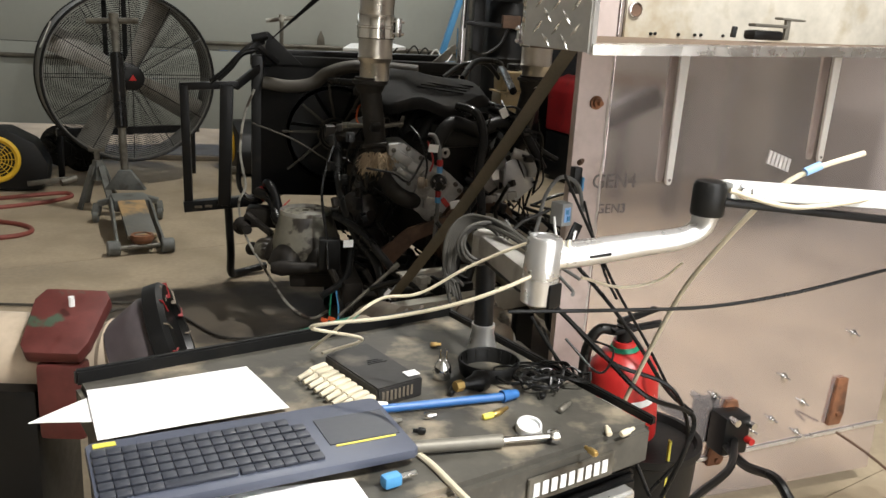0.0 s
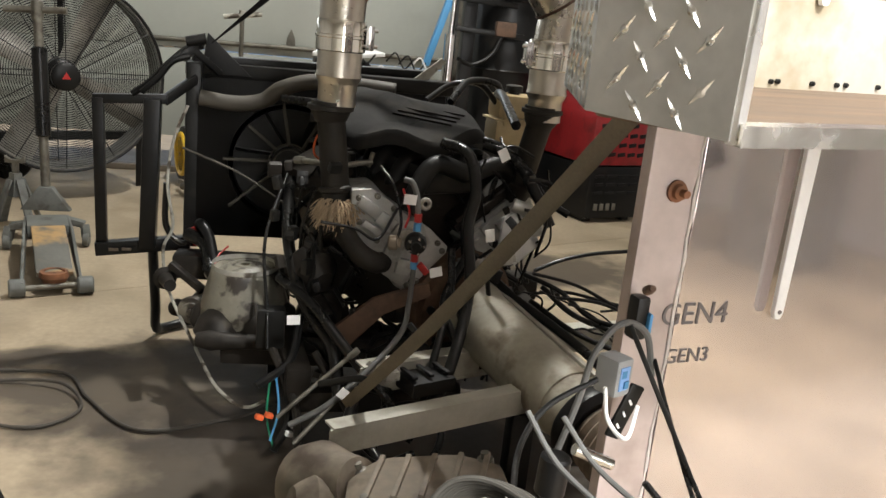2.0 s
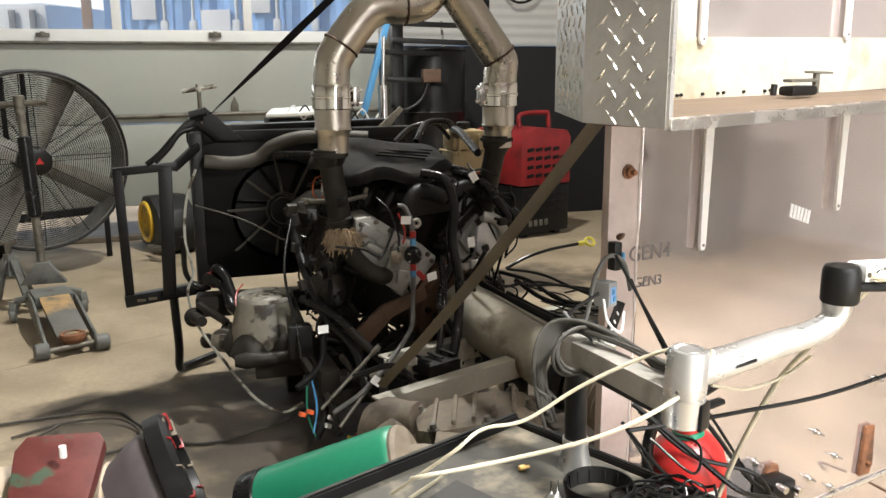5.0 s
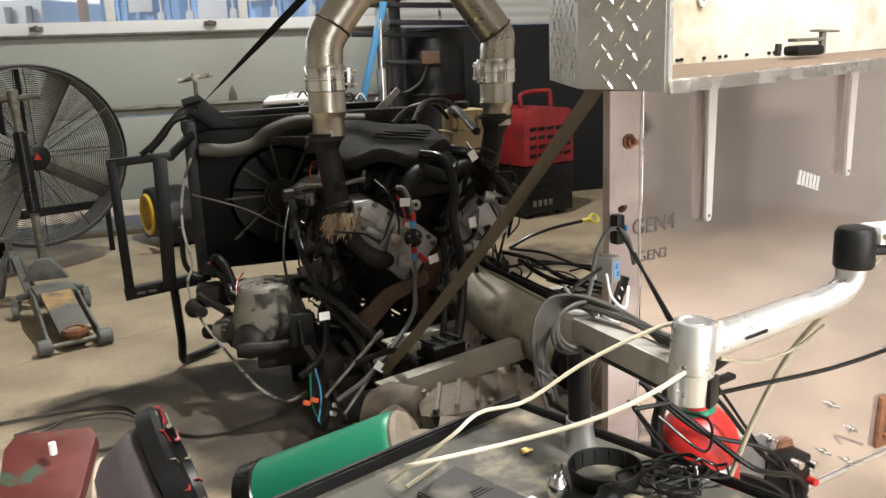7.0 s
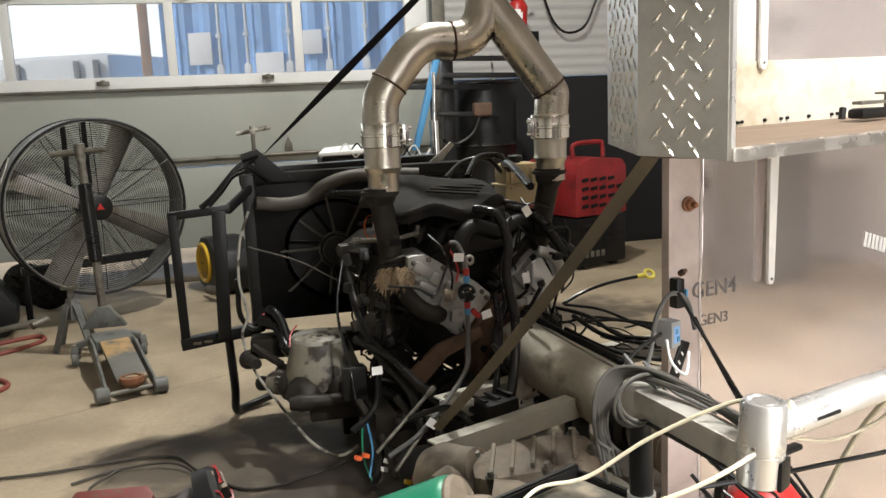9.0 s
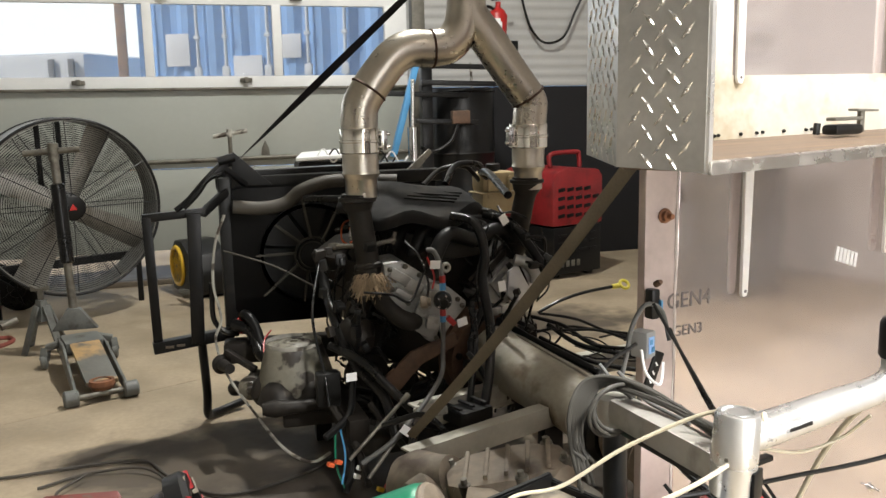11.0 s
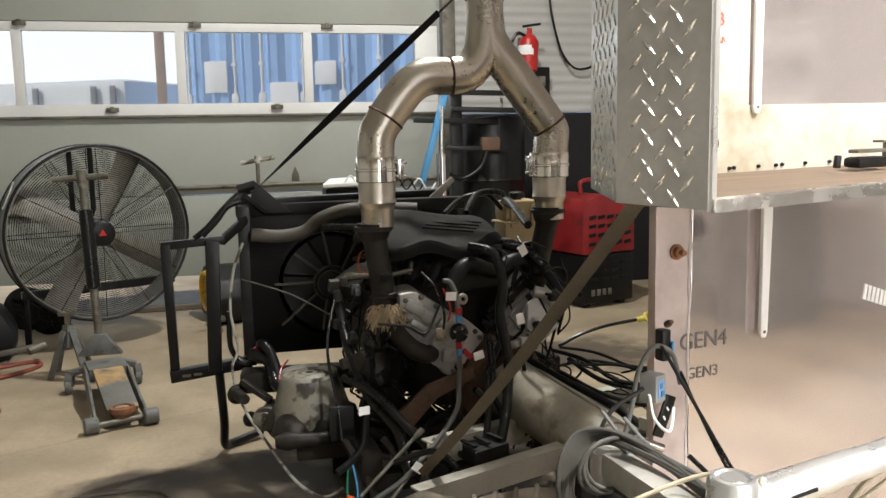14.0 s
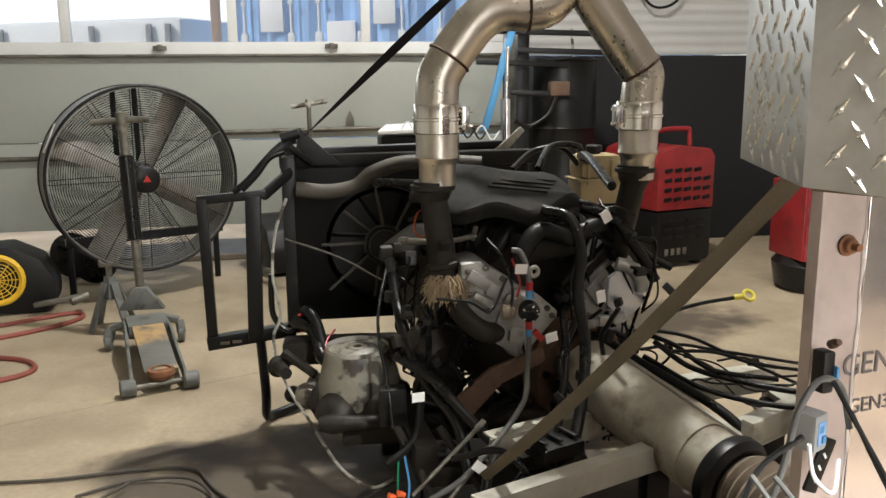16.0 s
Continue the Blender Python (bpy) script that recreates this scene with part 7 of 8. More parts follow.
    bar(bm, e + Vector((0.022, 0.003, 0.036)), (1.05, 1.06, 0.93), 0.034, 0.024, 0.008)
    outer = part("spring_link", bm, FRAME_WHITE, t, "white sprung outer link")
    bm = B()
    bar(bm, e + Vector((0.014, -0.005, 0.020)), (1.05, 1.05, 0.892), 0.024, 0.010, 0.004)
    part("spring_cover", bm, BLACK, t, "black underside of the outer link")
    bm = B()
    lathe(bm, e + Vector((0.043, -0.012, 0.036)), e + Vector((0.042, -0.020, 0.036)), [(0, 0.011), (0.004, 0.011), (0.005, 0.007), (0.008, 0.006)], 18)
    part("pivot_screw", bm, CHROME, outer)
    bm = B()
    bar(bm, (1.03, 1.06, 0.91), (1.20, 1.10, 0.99), 0.05, 0.06, 0.01)
    part("end_mount", bm, BLACK, t)


monitor_arm()


def cables():
    def cable(name, pts, r, m2, label, cat="cable", group=""):
        bm = B()
        tube(bm, pts, r, 8, 9)
        return solo(name, bm, m2, label, cat, group)
    cable("cream_cable", [(0.47, 0.945, 0.975), (0.55, 0.95, 0.955), (0.62, 0.97, 0.95), (0.72, 1.0, 0.955)], 0.0036, CREAM, "cream cable tied along the monitor arm")
    cable("cream_cable", [(0.248, 0.940, 0.905), (0.229, 1.000, 0.890), (0.158, 1.050, 0.841), (0.093, 1.080, 0.791), (0.043, 1.100, 0.777), (0.004, 1.100, 0.752), (-0.055, 1.173, 0.670)], 0.0023, CREAM, "cream cable hanging from the arm joint")
    cable("cream_cable", [(0.258, 0.945, 0.906), (0.248, 0.935, 0.885), (0.185, 0.930, 0.853), (0.118, 0.950, 0.820), (0.038, 1.000, 0.784), (-0.062, 1.050, 0.753), (0.024, 1.186, 0.680), (-0.040, 1.144, 0.675)], 0.0026, CREAM, "cream cable slung across the cabinet")
    cable("cream_cable", [(0.301, 1.000, 0.839), (0.368, 1.020, 0.818), (0.425, 1.020, 0.828), (0.447, 1.000, 0.860)], 0.0021, CREAM, "cream cable looped below the silver arm")
    cable("white_conduit", [(0.489, 1.220, 0.537), (0.516, 1.200, 0.646), (0.532, 1.150, 0.764), (0.544, 1.080, 0.859), (0.583, 1.020, 0.959), (0.625, 1.000, 0.996), (0.700, 1.000, 1.021)], 0.004, CREAM, "cream conduit rising past the fire extinguisher")
    bm = B()
    cyl(bm, (0.613, 1.000, 0.992), (0.635, 1.000, 1.002), 0.0062, seg=10)
    solo("blue_sleeve", bm, BLUE_DARK, "blue sleeve on the cream conduit", "sleeve")
    cable("black_cable", [(0.213, 1.040, 0.776), (0.297, 1.040, 0.776), (0.388, 1.050, 0.773), (0.528, 1.060, 0.773), (0.673, 1.070, 0.790), (0.840, 1.080, 0.825)], 0.003, RUBBER, "black cable strung past the monitor arm in front of the panel")
    for k in range(7):
        pts = [[(0.379, 1.300, 0.688), (0.446, 1.250, 0.626), (0.517, 1.200, 0.562), (0.624, 1.220, 0.510), (0.607, 1.200, 0.449), (0.576, 1.200, 0.360)],
               [(0.404, 1.320, 0.664), (0.483, 1.280, 0.591), (0.595, 1.250, 0.547), (0.640, 1.250, 0.432), (0.579, 1.250, 0.341)],
               [(0.424, 1.450, 0.898), (0.468, 1.420, 0.807), (0.521, 1.380, 0.697), (0.577, 1.350, 0.606), (0.624, 1.300, 0.511)],
               [(0.446, 1.400, 0.736), (0.505, 1.360, 0.671), (0.557, 1.330, 0.603), (0.611, 1.300, 0.523), (0.658, 1.280, 0.485)],
               [(0.300, 1.200, 0.709), (0.338, 1.150, 0.650), (0.381, 1.100, 0.613), (0.400, 1.000, 0.579), (0.420, 0.950, 0.524)],
               [(0.339, 1.250, 0.670), (0.362, 1.150, 0.600), (0.402, 1.100, 0.593), (0.437, 1.050, 0.593)],
               [(0.382, 1.250, 0.649), (0.429, 1.200, 0.606), (0.472, 1.250, 0.626), (0.443, 1.300, 0.628)]][k]
        cable("black_cable", pts, (0.0045, 0.004, 0.003, 0.004, 0.0028, 0.0022, 0.0022)[k], RUBBER, "black cable hanging beside the fire extinguisher", group="hanging cables")
    cable("battery_cable", [(0.945, 1.600, 0.227), (0.938, 1.500, 0.232), (0.941, 1.400, 0.262), (0.947, 1.350, 0.242), (0.953, 1.300, 0.210)], 0.011, RUBBER, "thick black battery cable from the solenoid")
    cable("battery_cable", [(0.964, 1.600, 0.241), (0.864, 1.450, 0.258), (0.733, 1.350, 0.258), (0.663, 1.300, 0.230)], 0.009, RUBBER, "thick black cable drooping from the solenoid")
    cable("brown_wire", [(1.315, 1.700, 0.196), (1.341, 1.620, 0.183), (1.419, 1.600, 0.127)], 0.0035, RUST_DARK, "brown wire from the rusty tab")
    cable("floor_cable", [(-1.2, 3.3, 0.008), (-0.95, 3.28, 0.008), (-0.70, 3.30, 0.008), (-0.52, 3.27, 0.008), (-0.43, 3.10, 0.008), (-0.26, 2.90, 0.008), (-0.01, 2.97, 0.01), (0.12, 3.05, 0.02)], 0.0055, FLOOR_CABLE, "black cable lying on the floor")
    cable("floor_cable", [(-0.85, 3.15, 0.008), (-0.70, 3.22, 0.009), (-0.52, 3.18, 0.02), (-0.44, 3.04, 0.009), (-0.52, 2.93, 0.008), (-0.66, 2.95, 0.008), (-0.78, 3.05, 0.018), (-0.70, 3.18, 0.024)], 0.005, FLOOR_CABLE, "black cable coiled on the floor")
    cable("air_hose", [(-2.3, 4.9, 0.01), (-1.9, 5.02, 0.01), (-1.55, 5.22, 0.01), (-1.36, 5.32, 0.01), (-1.30, 5.22, 0.01), (-1.42, 5.05, 0.01), (-1.7, 4.86, 0.01), (-2.2, 4.6, 0.01)], 0.0125, mat("oxide_hose", (0.22, 0.055, 0.04), 0.6, vary=0.2), "dull red air hose on the floor", "hose", "air hoses")
    cable("air_hose", [(-2.2, 4.55, 0.01), (-1.7, 4.62, 0.01), (-1.42, 4.55, 0.01), (-1.31, 4.40, 0.01), (-1.42, 4.27, 0.01), (-1.8, 4.2, 0.01)], 0.0125, bpy.data.materials["oxide_hose"], "dull red air hose curving on the floor", "hose", "air hoses")
    rnd = random.Random(4)
    g = thing("grey_cable_coil", (0.17, 1.12, 0.83), "coil of grey network cable hung on the monitor arm", "cable coil")
    for k in range(10):
        bm = B()
        f = k / 9
        low = 0.735 + rnd.uniform(0.0, 0.05)
        pts = [(0.236 + rnd.uniform(-0.004, 0.006), 0.99, 0.866 + 0.004 * (k % 3)), (0.228 + 0.012 * f, 1.07, 0.868 + 0.006 * rnd.random()), (0.212 + rnd.uniform(-0.01, 0.01), 1.15, 0.872 + 0.012 * f),
               (0.188 - 0.018 * f, 1.175, 0.868 + 0.012 * f), (0.168 - 0.022 * f, 1.172, 0.84 + 0.008 * f), (0.160 - 0.018 * f + rnd.uniform(-0.006, 0.006), 1.165, 0.80), (0.170 - 0.01 * f + rnd.uniform(-0.01, 0.01), 1.16, low)]
        tube(bm, pts, 0.0026, 8, 6)
        part("strand", bm, COIL_GREY, g)
    for k in range(3):
        bm = B()
        r = 0.028 + 0.006 * k
        pts = [Vector((0.196 + r * math.cos(q), 1.148 + 0.01 * math.sin(q + k), 0.846 + r * 0.85 * math.sin(q))) for q in [2 * math.pi * j / 10 for j in range(11)]]
        tube(bm, pts, 0.0026, 8, 5)
        part("loop", bm, COIL_GREY, g)


cables()


def sensors():
    t = thing("sensor_box", (0.44, 1.5, 0.8), "grey network sensor box with a bright blue label, wired", "sensor")
    c = Vector((0.452, 1.528, 0.806))
    bm = B()
    box(bm, c, (0.030, 0.034, 0.048), rz=28, bevel=0.005)
    part("case", bm, mat("grey_case", (0.33, 0.34, 0.34), 0.45, vary=0.1), t)
    bm = B()
    box(bm, c + Vector((0.007, -0.0155, 0.0)), (0.017, 0.003, 0.030), rz=28, bevel=0.001)
    l = part("label", bm, BLUE_DARK, t, "blue label")
    for k in range(2):
        bm = B()
        box(bm, c + Vector((0.006 + 0.004 * k, -0.0175, 0.006 - 0.013 * k)), (0.008, 0.0015, 0.009), rz=28)
        part("lamp_window", bm, BLUE, l, "pale blue window")
    s = thing("bulkhead_strip", (0.485, 1.56, 0.9), "black bulkhead strip of fittings on the panel edge", "fitting")
    bm = B()
    box(bm, (0.487, 1.560, 0.868), (0.018, 0.022, 0.055), rz=10, bevel=0.004)
    part("body", bm, BLACK, s)
    bm = B()
    box(bm, (0.4975, 1.553, 0.862), (0.005, 0.016, 0.028), rz=10, bevel=0.002)
    part("blue_face", bm, BLUE, s, "blue fitting face")
    bm = B()
    lathe(bm, (0.488, 1.55, 0.905), (0.488, 1.53, 0.915), [(0, 0.006), (0.010, 0.006), (0.012, 0.004), (0.018, 0.004)], 10)
    part("union", bm, RUST_DARK, s, "dull brown union")
    bm = B()
    box(bm, (0.486, 1.55, 0.745), (0.022, 0.006, 0.075), rz=10, ry=22, bevel=0.003)
    part("tape_tag", bm, BLACK, s, "black tape tag with pale writing bars")
    for k in range(3):
        bm = B()
        box(bm, (0.478 + 0.006 * k, 1.5455, 0.727 + 0.016 * k), (0.008, 0.001, 0.003), rz=10, ry=60)
        part("writing_bar", bm, PAPER, s)
    g = thing("grey_conduit", (0.36, 1.46, 0.72), "grey cable arching from a black gland up to the panel edge", "conduit")
    for pts, r, m2 in (([(0.371, 1.480, 0.718), (0.386, 1.470, 0.798), (0.397, 1.470, 0.855), (0.428, 1.480, 0.888), (0.471, 1.500, 0.869), (0.487, 1.500, 0.816)], 0.0040, GREY_CABLE),
                       ([(0.487, 1.500, 0.837), (0.489, 1.450, 0.790), (0.497, 1.380, 0.723), (0.498, 1.320, 0.697)], 0.0028, RUBBER),
                       ([(0.421, 1.480, 0.810), (0.431, 1.480, 0.769), (0.458, 1.480, 0.745), (0.476, 1.500, 0.777)], 0.0026, PAPER),
                       ([(0.302, 1.400, 0.821), (0.325, 1.360, 0.784), (0.357, 1.300, 0.764), (0.372, 1.220, 0.748), (0.348, 1.150, 0.763)], 0.003, GREY_CABLE),
                       ([(0.405, 1.470, 0.825), (0.342, 1.450, 0.801), (0.306, 1.420, 0.768), (0.280, 1.350, 0.741)], 0.0035, RUBBER),
                       ([(0.367, 1.460, 0.784), (0.397, 1.420, 0.744), (0.436, 1.350, 0.724)], 0.0034, GREY_CABLE)):
        bm = B()
        tube(bm, pts, r, 8, 8)
        part("cable", bm, m2, g)
    bm = B()
    cyl(bm, (0.363, 1.460, 0.687), (0.366, 1.460, 0.736), 0.018, seg=16, chamfer=0.003)
    part("gland", bm, BLACK, g, "black cable gland")
    bm = B()
    cyl(bm, (0.377, 1.440, 0.755), (0.424, 1.440, 0.735), 0.007, seg=10)
    part("coupler", bm, CHROME, g, "chrome coupler")


sensors()


def extinguisher():
    t = thing("fire_extinguisher", (0.60, 1.43, 0.36), "red fire extinguisher with a white band standing in a black bin", "fire extinguisher")
    c = Vector((0.590, 1.43, 0.372))
    bm = B()
    lathe(bm, c, c + Vector((-0.02, -0.01, 0.205)), [(0, 0.062), (0.006, 0.070), (0.13, 0.070), (0.155, 0.064), (0.175, 0.048), (0.187, 0.026), (0.205, 0.022)], 36)
    part("cylinder", bm, RED, t)
    bm = B()
    lathe(bm, c + Vector((-0.012, -0.006, 0.09)), c + Vector((-0.0135, -0.007, 0.105)), [(0, 0.0706), (0.015, 0.0706)], 36, cap=False)
    part("band", bm, FRAME_WHITE, t, "white label band")
    bm = B()
    lathe(bm, c + Vector((-0.018, -0.01, 0.186)), c + Vector((-0.019, -0.01, 0.194)), [(0, 0.030), (0.008, 0.027)], 28)
    part("collar", bm, GREEN, t, "green collar")
    bm = B()
    cyl(bm, c + Vector((-0.02, -0.01, 0.2)), c + Vector((-0.022, -0.01, 0.235)), 0.016, seg=16)
    bar(bm, c + Vector((-0.05, -0.02, 0.225)), c + Vector((0.06, 0.0, 0.235)), 0.018, 0.01, 0.003)
    bar(bm, c + Vector((-0.04, -0.02, 0.245)), c + Vector((0.05, 0.01, 0.262)), 0.018, 0.008, 0.003)
    part("valve", bm, BLACK, t, "black valve and lever")
    bm = B()
    tube(bm, [c + Vector((-0.03, 0, 0.22)), c + Vector((-0.075, 0.0, 0.22)), c + Vector((-0.095, 0, 0.16)), c + Vector((-0.09, -0.01, 0.05))], 0.011, 10)
    part("hose", bm, RUBBER, t)
    b = thing("waste_bin", (0.62, 1.40, 0), "black open bin with a yellow stripe beside the cabinet", "bin")
    bm = B()
    lathe(bm, (0.62, 1.40, 0.0), (0.62, 1.40, 0.38), [(0, 0.10), (0.36, 0.115), (0.365, 0.122), (0.38, 0.122), (0.38, 0.112), (0.365, 0.108), (0.362, 0.02)], 32)
    part("shell", bm, PLASTIC, b)
    bm = B()
    bar(bm, (0.628, 1.290, 0.301), (0.627, 1.290, 0.422), 0.008, 0.004)
    part("stripe", bm, YELLOW_PALE, b, "yellow stripe")


extinguisher()


# ---- machine and cylinder by the camera ----
def drum_machine():
    t = thing("brake_machine", (-0.55, 1.7, 0), "chipped red and green machine with beige hubs and a black disc", "machine")
    z = 0.452
    a, b = Vector((-0.91, 1.75, z)), Vector((-0.355, 1.675, z))
    bm = B()
    n = (b - a).length
    lathe(bm, a, b, [(0, 0.05), (0.02, 0.08), (0.13, 0.083), (0.15, 0.066), (0.20, 0.066), (0.22, 0.085), (n - 0.2, 0.085), (n - 0.18, 0.07), (n - 0.1, 0.07), (n - 0.09, 0.078), (n - 0.02, 0.076), (n, 0.06)], 36)
    part("hub", bm, HUB_BEIGE, t, "worn beige round hubs")
    bm = B()
    prism(bm, [(-0.065, -0.07), (-0.05, -0.09), (0.05, -0.09), (0.062, -0.06), (0.072, 0.06), (0.06, 0.08), (-0.06, 0.08), (-0.075, 0.05)], 0.03, pose(-0.515, 1.655, z + 0.075, 28, 0, -8), 0.006)
    part("saddle_plate", bm, RED_DULL, t, "chipped red plate with green showing through")
    bm = B()
    box(bm, (-0.515, 1.595, z - 0.05), (0.09, 0.05, 0.16), rz=-8, bevel=0.012)
    part("front_cover", bm, RED_DULL, t, "chipped red and green cover")
    bm = B()
    cyl(bm, (-0.50, 1.63, z + 0.13), (-0.50, 1.63, z + 0.15), 0.006, seg=8)
    part("grease_nipple", bm, PAPER, t)
    d = (b - a).normalized()
    bm = B()
    d = Vector((0.94, 0.06, 0.32)).normalized()
    b = b - Vector((0.045, 0, 0))
    lathe(bm, b - d * 0.03, b + d * 0.065, [(0, 0.06), (0.004, 0.082), (0.03, 0.09), (0.05, 0.10), (0.08, 0.112), (0.095, 0.11)], 36)
    part("collar", bm, mat("dusky_collar", (0.09, 0.075, 0.08), 0.5, vary=0.25), t, "dusky purple-grey collar")
    bm = B()
    lathe(bm, b + d * 0.065, b + d * 0.115, [(0, 0.11), (0.006, 0.132), (0.034, 0.132), (0.044, 0.122), (0.044, 0.104), (0.03, 0.098), (0.03, 0.03)], 44)
    disc = part("disc", bm, BLACK, t, "black vented disc with a red edge")
    s = d.cross(Vector((0, 0, 1))).normalized()
    o = s.cross(d).normalized()
    for k in range(14):
        q = 2 * math.pi * k / 14
        p = b + d * 0.107 + (o * math.cos(q) + s * math.sin(q)) * 0.112
        bm = B()
        bar(bm, p - (o * math.cos(q) + s * math.sin(q)) * 0.018, p + (o * math.cos(q) + s * math.sin(q)) * 0.016, 0.010, 0.003, 0.001)
        part("vent", bm, RED_DARK if k % 2 else CHALK_BROWN, disc, "worn red vent bar")
    bm = B()
    lathe(bm, (-0.98, 1.6, 0.34), (-0.72, 1.52, 0.34), [(0, 0.05), (0.03, 0.075), (0.2, 0.075), (0.22, 0.06), (0.26, 0.06)], 32)
    part("lower_hub", bm, HUB_BEIGE, t, "worn beige lower hub")
    bm = B()
    box(bm, (-0.70, 1.72, 0.21), (0.30, 0.22, 0.42), rz=-8, bevel=0.015)
    part("pedestal", bm, BLACK, t)
    bm = B()
    tube(bm, [(-1.05, 1.75, 0.60), (-0.85, 1.74, 0.605), (-0.72, 1.72, 0.60)], 0.012, 10)
    part("red_hose", bm, RED, t, "red hose")
    g = thing("gas_cylinder", (-0.1, 1.68, 0.3), "green painted gas cylinder lying propped on a low stand", "gas cylinder")
    a, b = Vector((-0.162, 1.735, 0.370)), Vector((0.09, 1.60, 0.492))
    n = (b - a).length
    bm = B()
    lathe(bm, a, b, [(0, 0.06), (0.01, 0.076), (0.02, 0.078), (n - 0.022, 0.078), (n - 0.012, 0.0755), (n - 0.004, 0.070), (n, 0.05)], 40)
    part("shell", bm, GREEN, g)
    d = (b - a).normalized()
    bm = B()
    lathe(bm, a - d * 0.03, a + d * 0.018, [(0, 0.06), (0.006, 0.081), (0.045, 0.081), (0.048, 0.078)], 36)
    part("boot", bm, RUBBER, g, "black rubber boot")
    bm = B()
    lathe(bm, b - d * 0.010, b + d * 0.055, [(0, 0.0735), (0.007, 0.0745), (0.015, 0.069), (0.020, 0.045), (0.024, 0.030), (0.045, 0.026), (0.065, 0.018)], 28)
    part("neck", bm, CHALK_BROWN, g, "dull pale neck and valve")
    bm = B()
    box(bm, (-0.14, 1.715, 0.15), (0.14, 0.12, 0.30), rz=-28, bevel=0.01)
    box(bm, (0.02, 1.625, 0.185), (0.06, 0.10, 0.37), rz=-28, bevel=0.01)
    part("stand", bm, BLACK, g)
    w = thing("red_caster", (-0.21, 1.60, 0.3), "small red rimmed wheel beside the green cylinder", "wheel")
    bm = B()
    ring(bm, (-0.255, 1.66, 0.33), (0.7, -0.7, 0.1), 0.038, 0.012, 26, 8)
    part("tyre", bm, RED, w)
    bm = B()
    cyl(bm, (-0.262, 1.667, 0.33), (-0.248, 1.653, 0.33), 0.03, seg=18)
    bar(bm, (-0.255, 1.66, 0.33), (-0.255, 1.66, 0.0), 0.02, 0.02)
    part("hub", bm, BLACK, w)


drum_machine()


# ---- things along the back ----
def air_mover(name, place, turn, label, small=False):
    t = thing(name, place, label, "blower", "floor blowers")
    m = Matrix.Translation(place) @ pose(0, 0, 0, 0, 0, turn) @ Matrix.Scale(0.8 if small else 1.0, 4)
    bm = B()
    prism(bm, [(-0.19, 0.02), (0.20, 0.0), (0.26, 0.05), (0.27, 0.17), (0.20, 0.30), (0.05, 0.38), (-0.10, 0.37), (-0.20, 0.27), (-0.23, 0.13)], 0.26, m @ pose(0, 0.26, 0, 90, 0, 0), 0.03)
    part("housing", bm, PLASTIC, t)
    c, o = m @ Vector((-0.02, 0, 0.20)), (m.to_3x3() @ Vector((0, -1, 0))).normalized()
    bm = B()
    sc = 0.8 if small else 1.0
    ring(bm, c + o * 0.005, o, 0.125 * sc, 0.016 * sc, 40, 8)
    part("inlet_ring", bm, YELLOW, t, "yellow inlet ring")
    g = B()
    for k in range(6):
        ring(g, c + o * 0.012, o, (0.02 + 0.018 * k) * sc, 0.0022, 28, 4)
    q = o.to_track_quat("Z", "Y").to_matrix().to_4x4()
    for k in range(14):
        a = 2 * math.pi * k / 14
        p = Matrix.Translation(c + o * 0.012) @ q
        tube(g, [p @ Vector((0.015 * math.cos(a), 0.015 * math.sin(a), 0)), p @ Vector((0.12 * sc * math.cos(a), 0.12 * sc * math.sin(a), 0))], 0.0025, 5, 2)
    part("grille", g, YELLOW, t, "yellow wire grille")
    bm = B()
    cyl(bm, c + o * 0.001, c + o * 0.004, 0.12 * sc, seg=30)
    part("inlet", bm, BLACK, t)
    bm = B()
    bar(bm, m @ Vector((0.15, -0.05, 0.06)), m @ Vector((0.38, -0.05, 0.09)), 0.03, 0.03, 0.008)
    cyl(bm, m @ Vector((0.34, -0.08, 0.07)), m @ Vector((0.42, -0.03, 0.09)), 0.022, seg=12)
    part("cord_wrap", bm, STEEL_GREY, t)


air_mover("air_mover", Vector((-1.72, 5.36, 0.0)), 8, "black floor blower with a yellow round inlet grille")
air_mover("air_mover", Vector((-0.42, 6.18, 0.0)), -72, "black floor blower with a yellow inlet ring behind the frame")


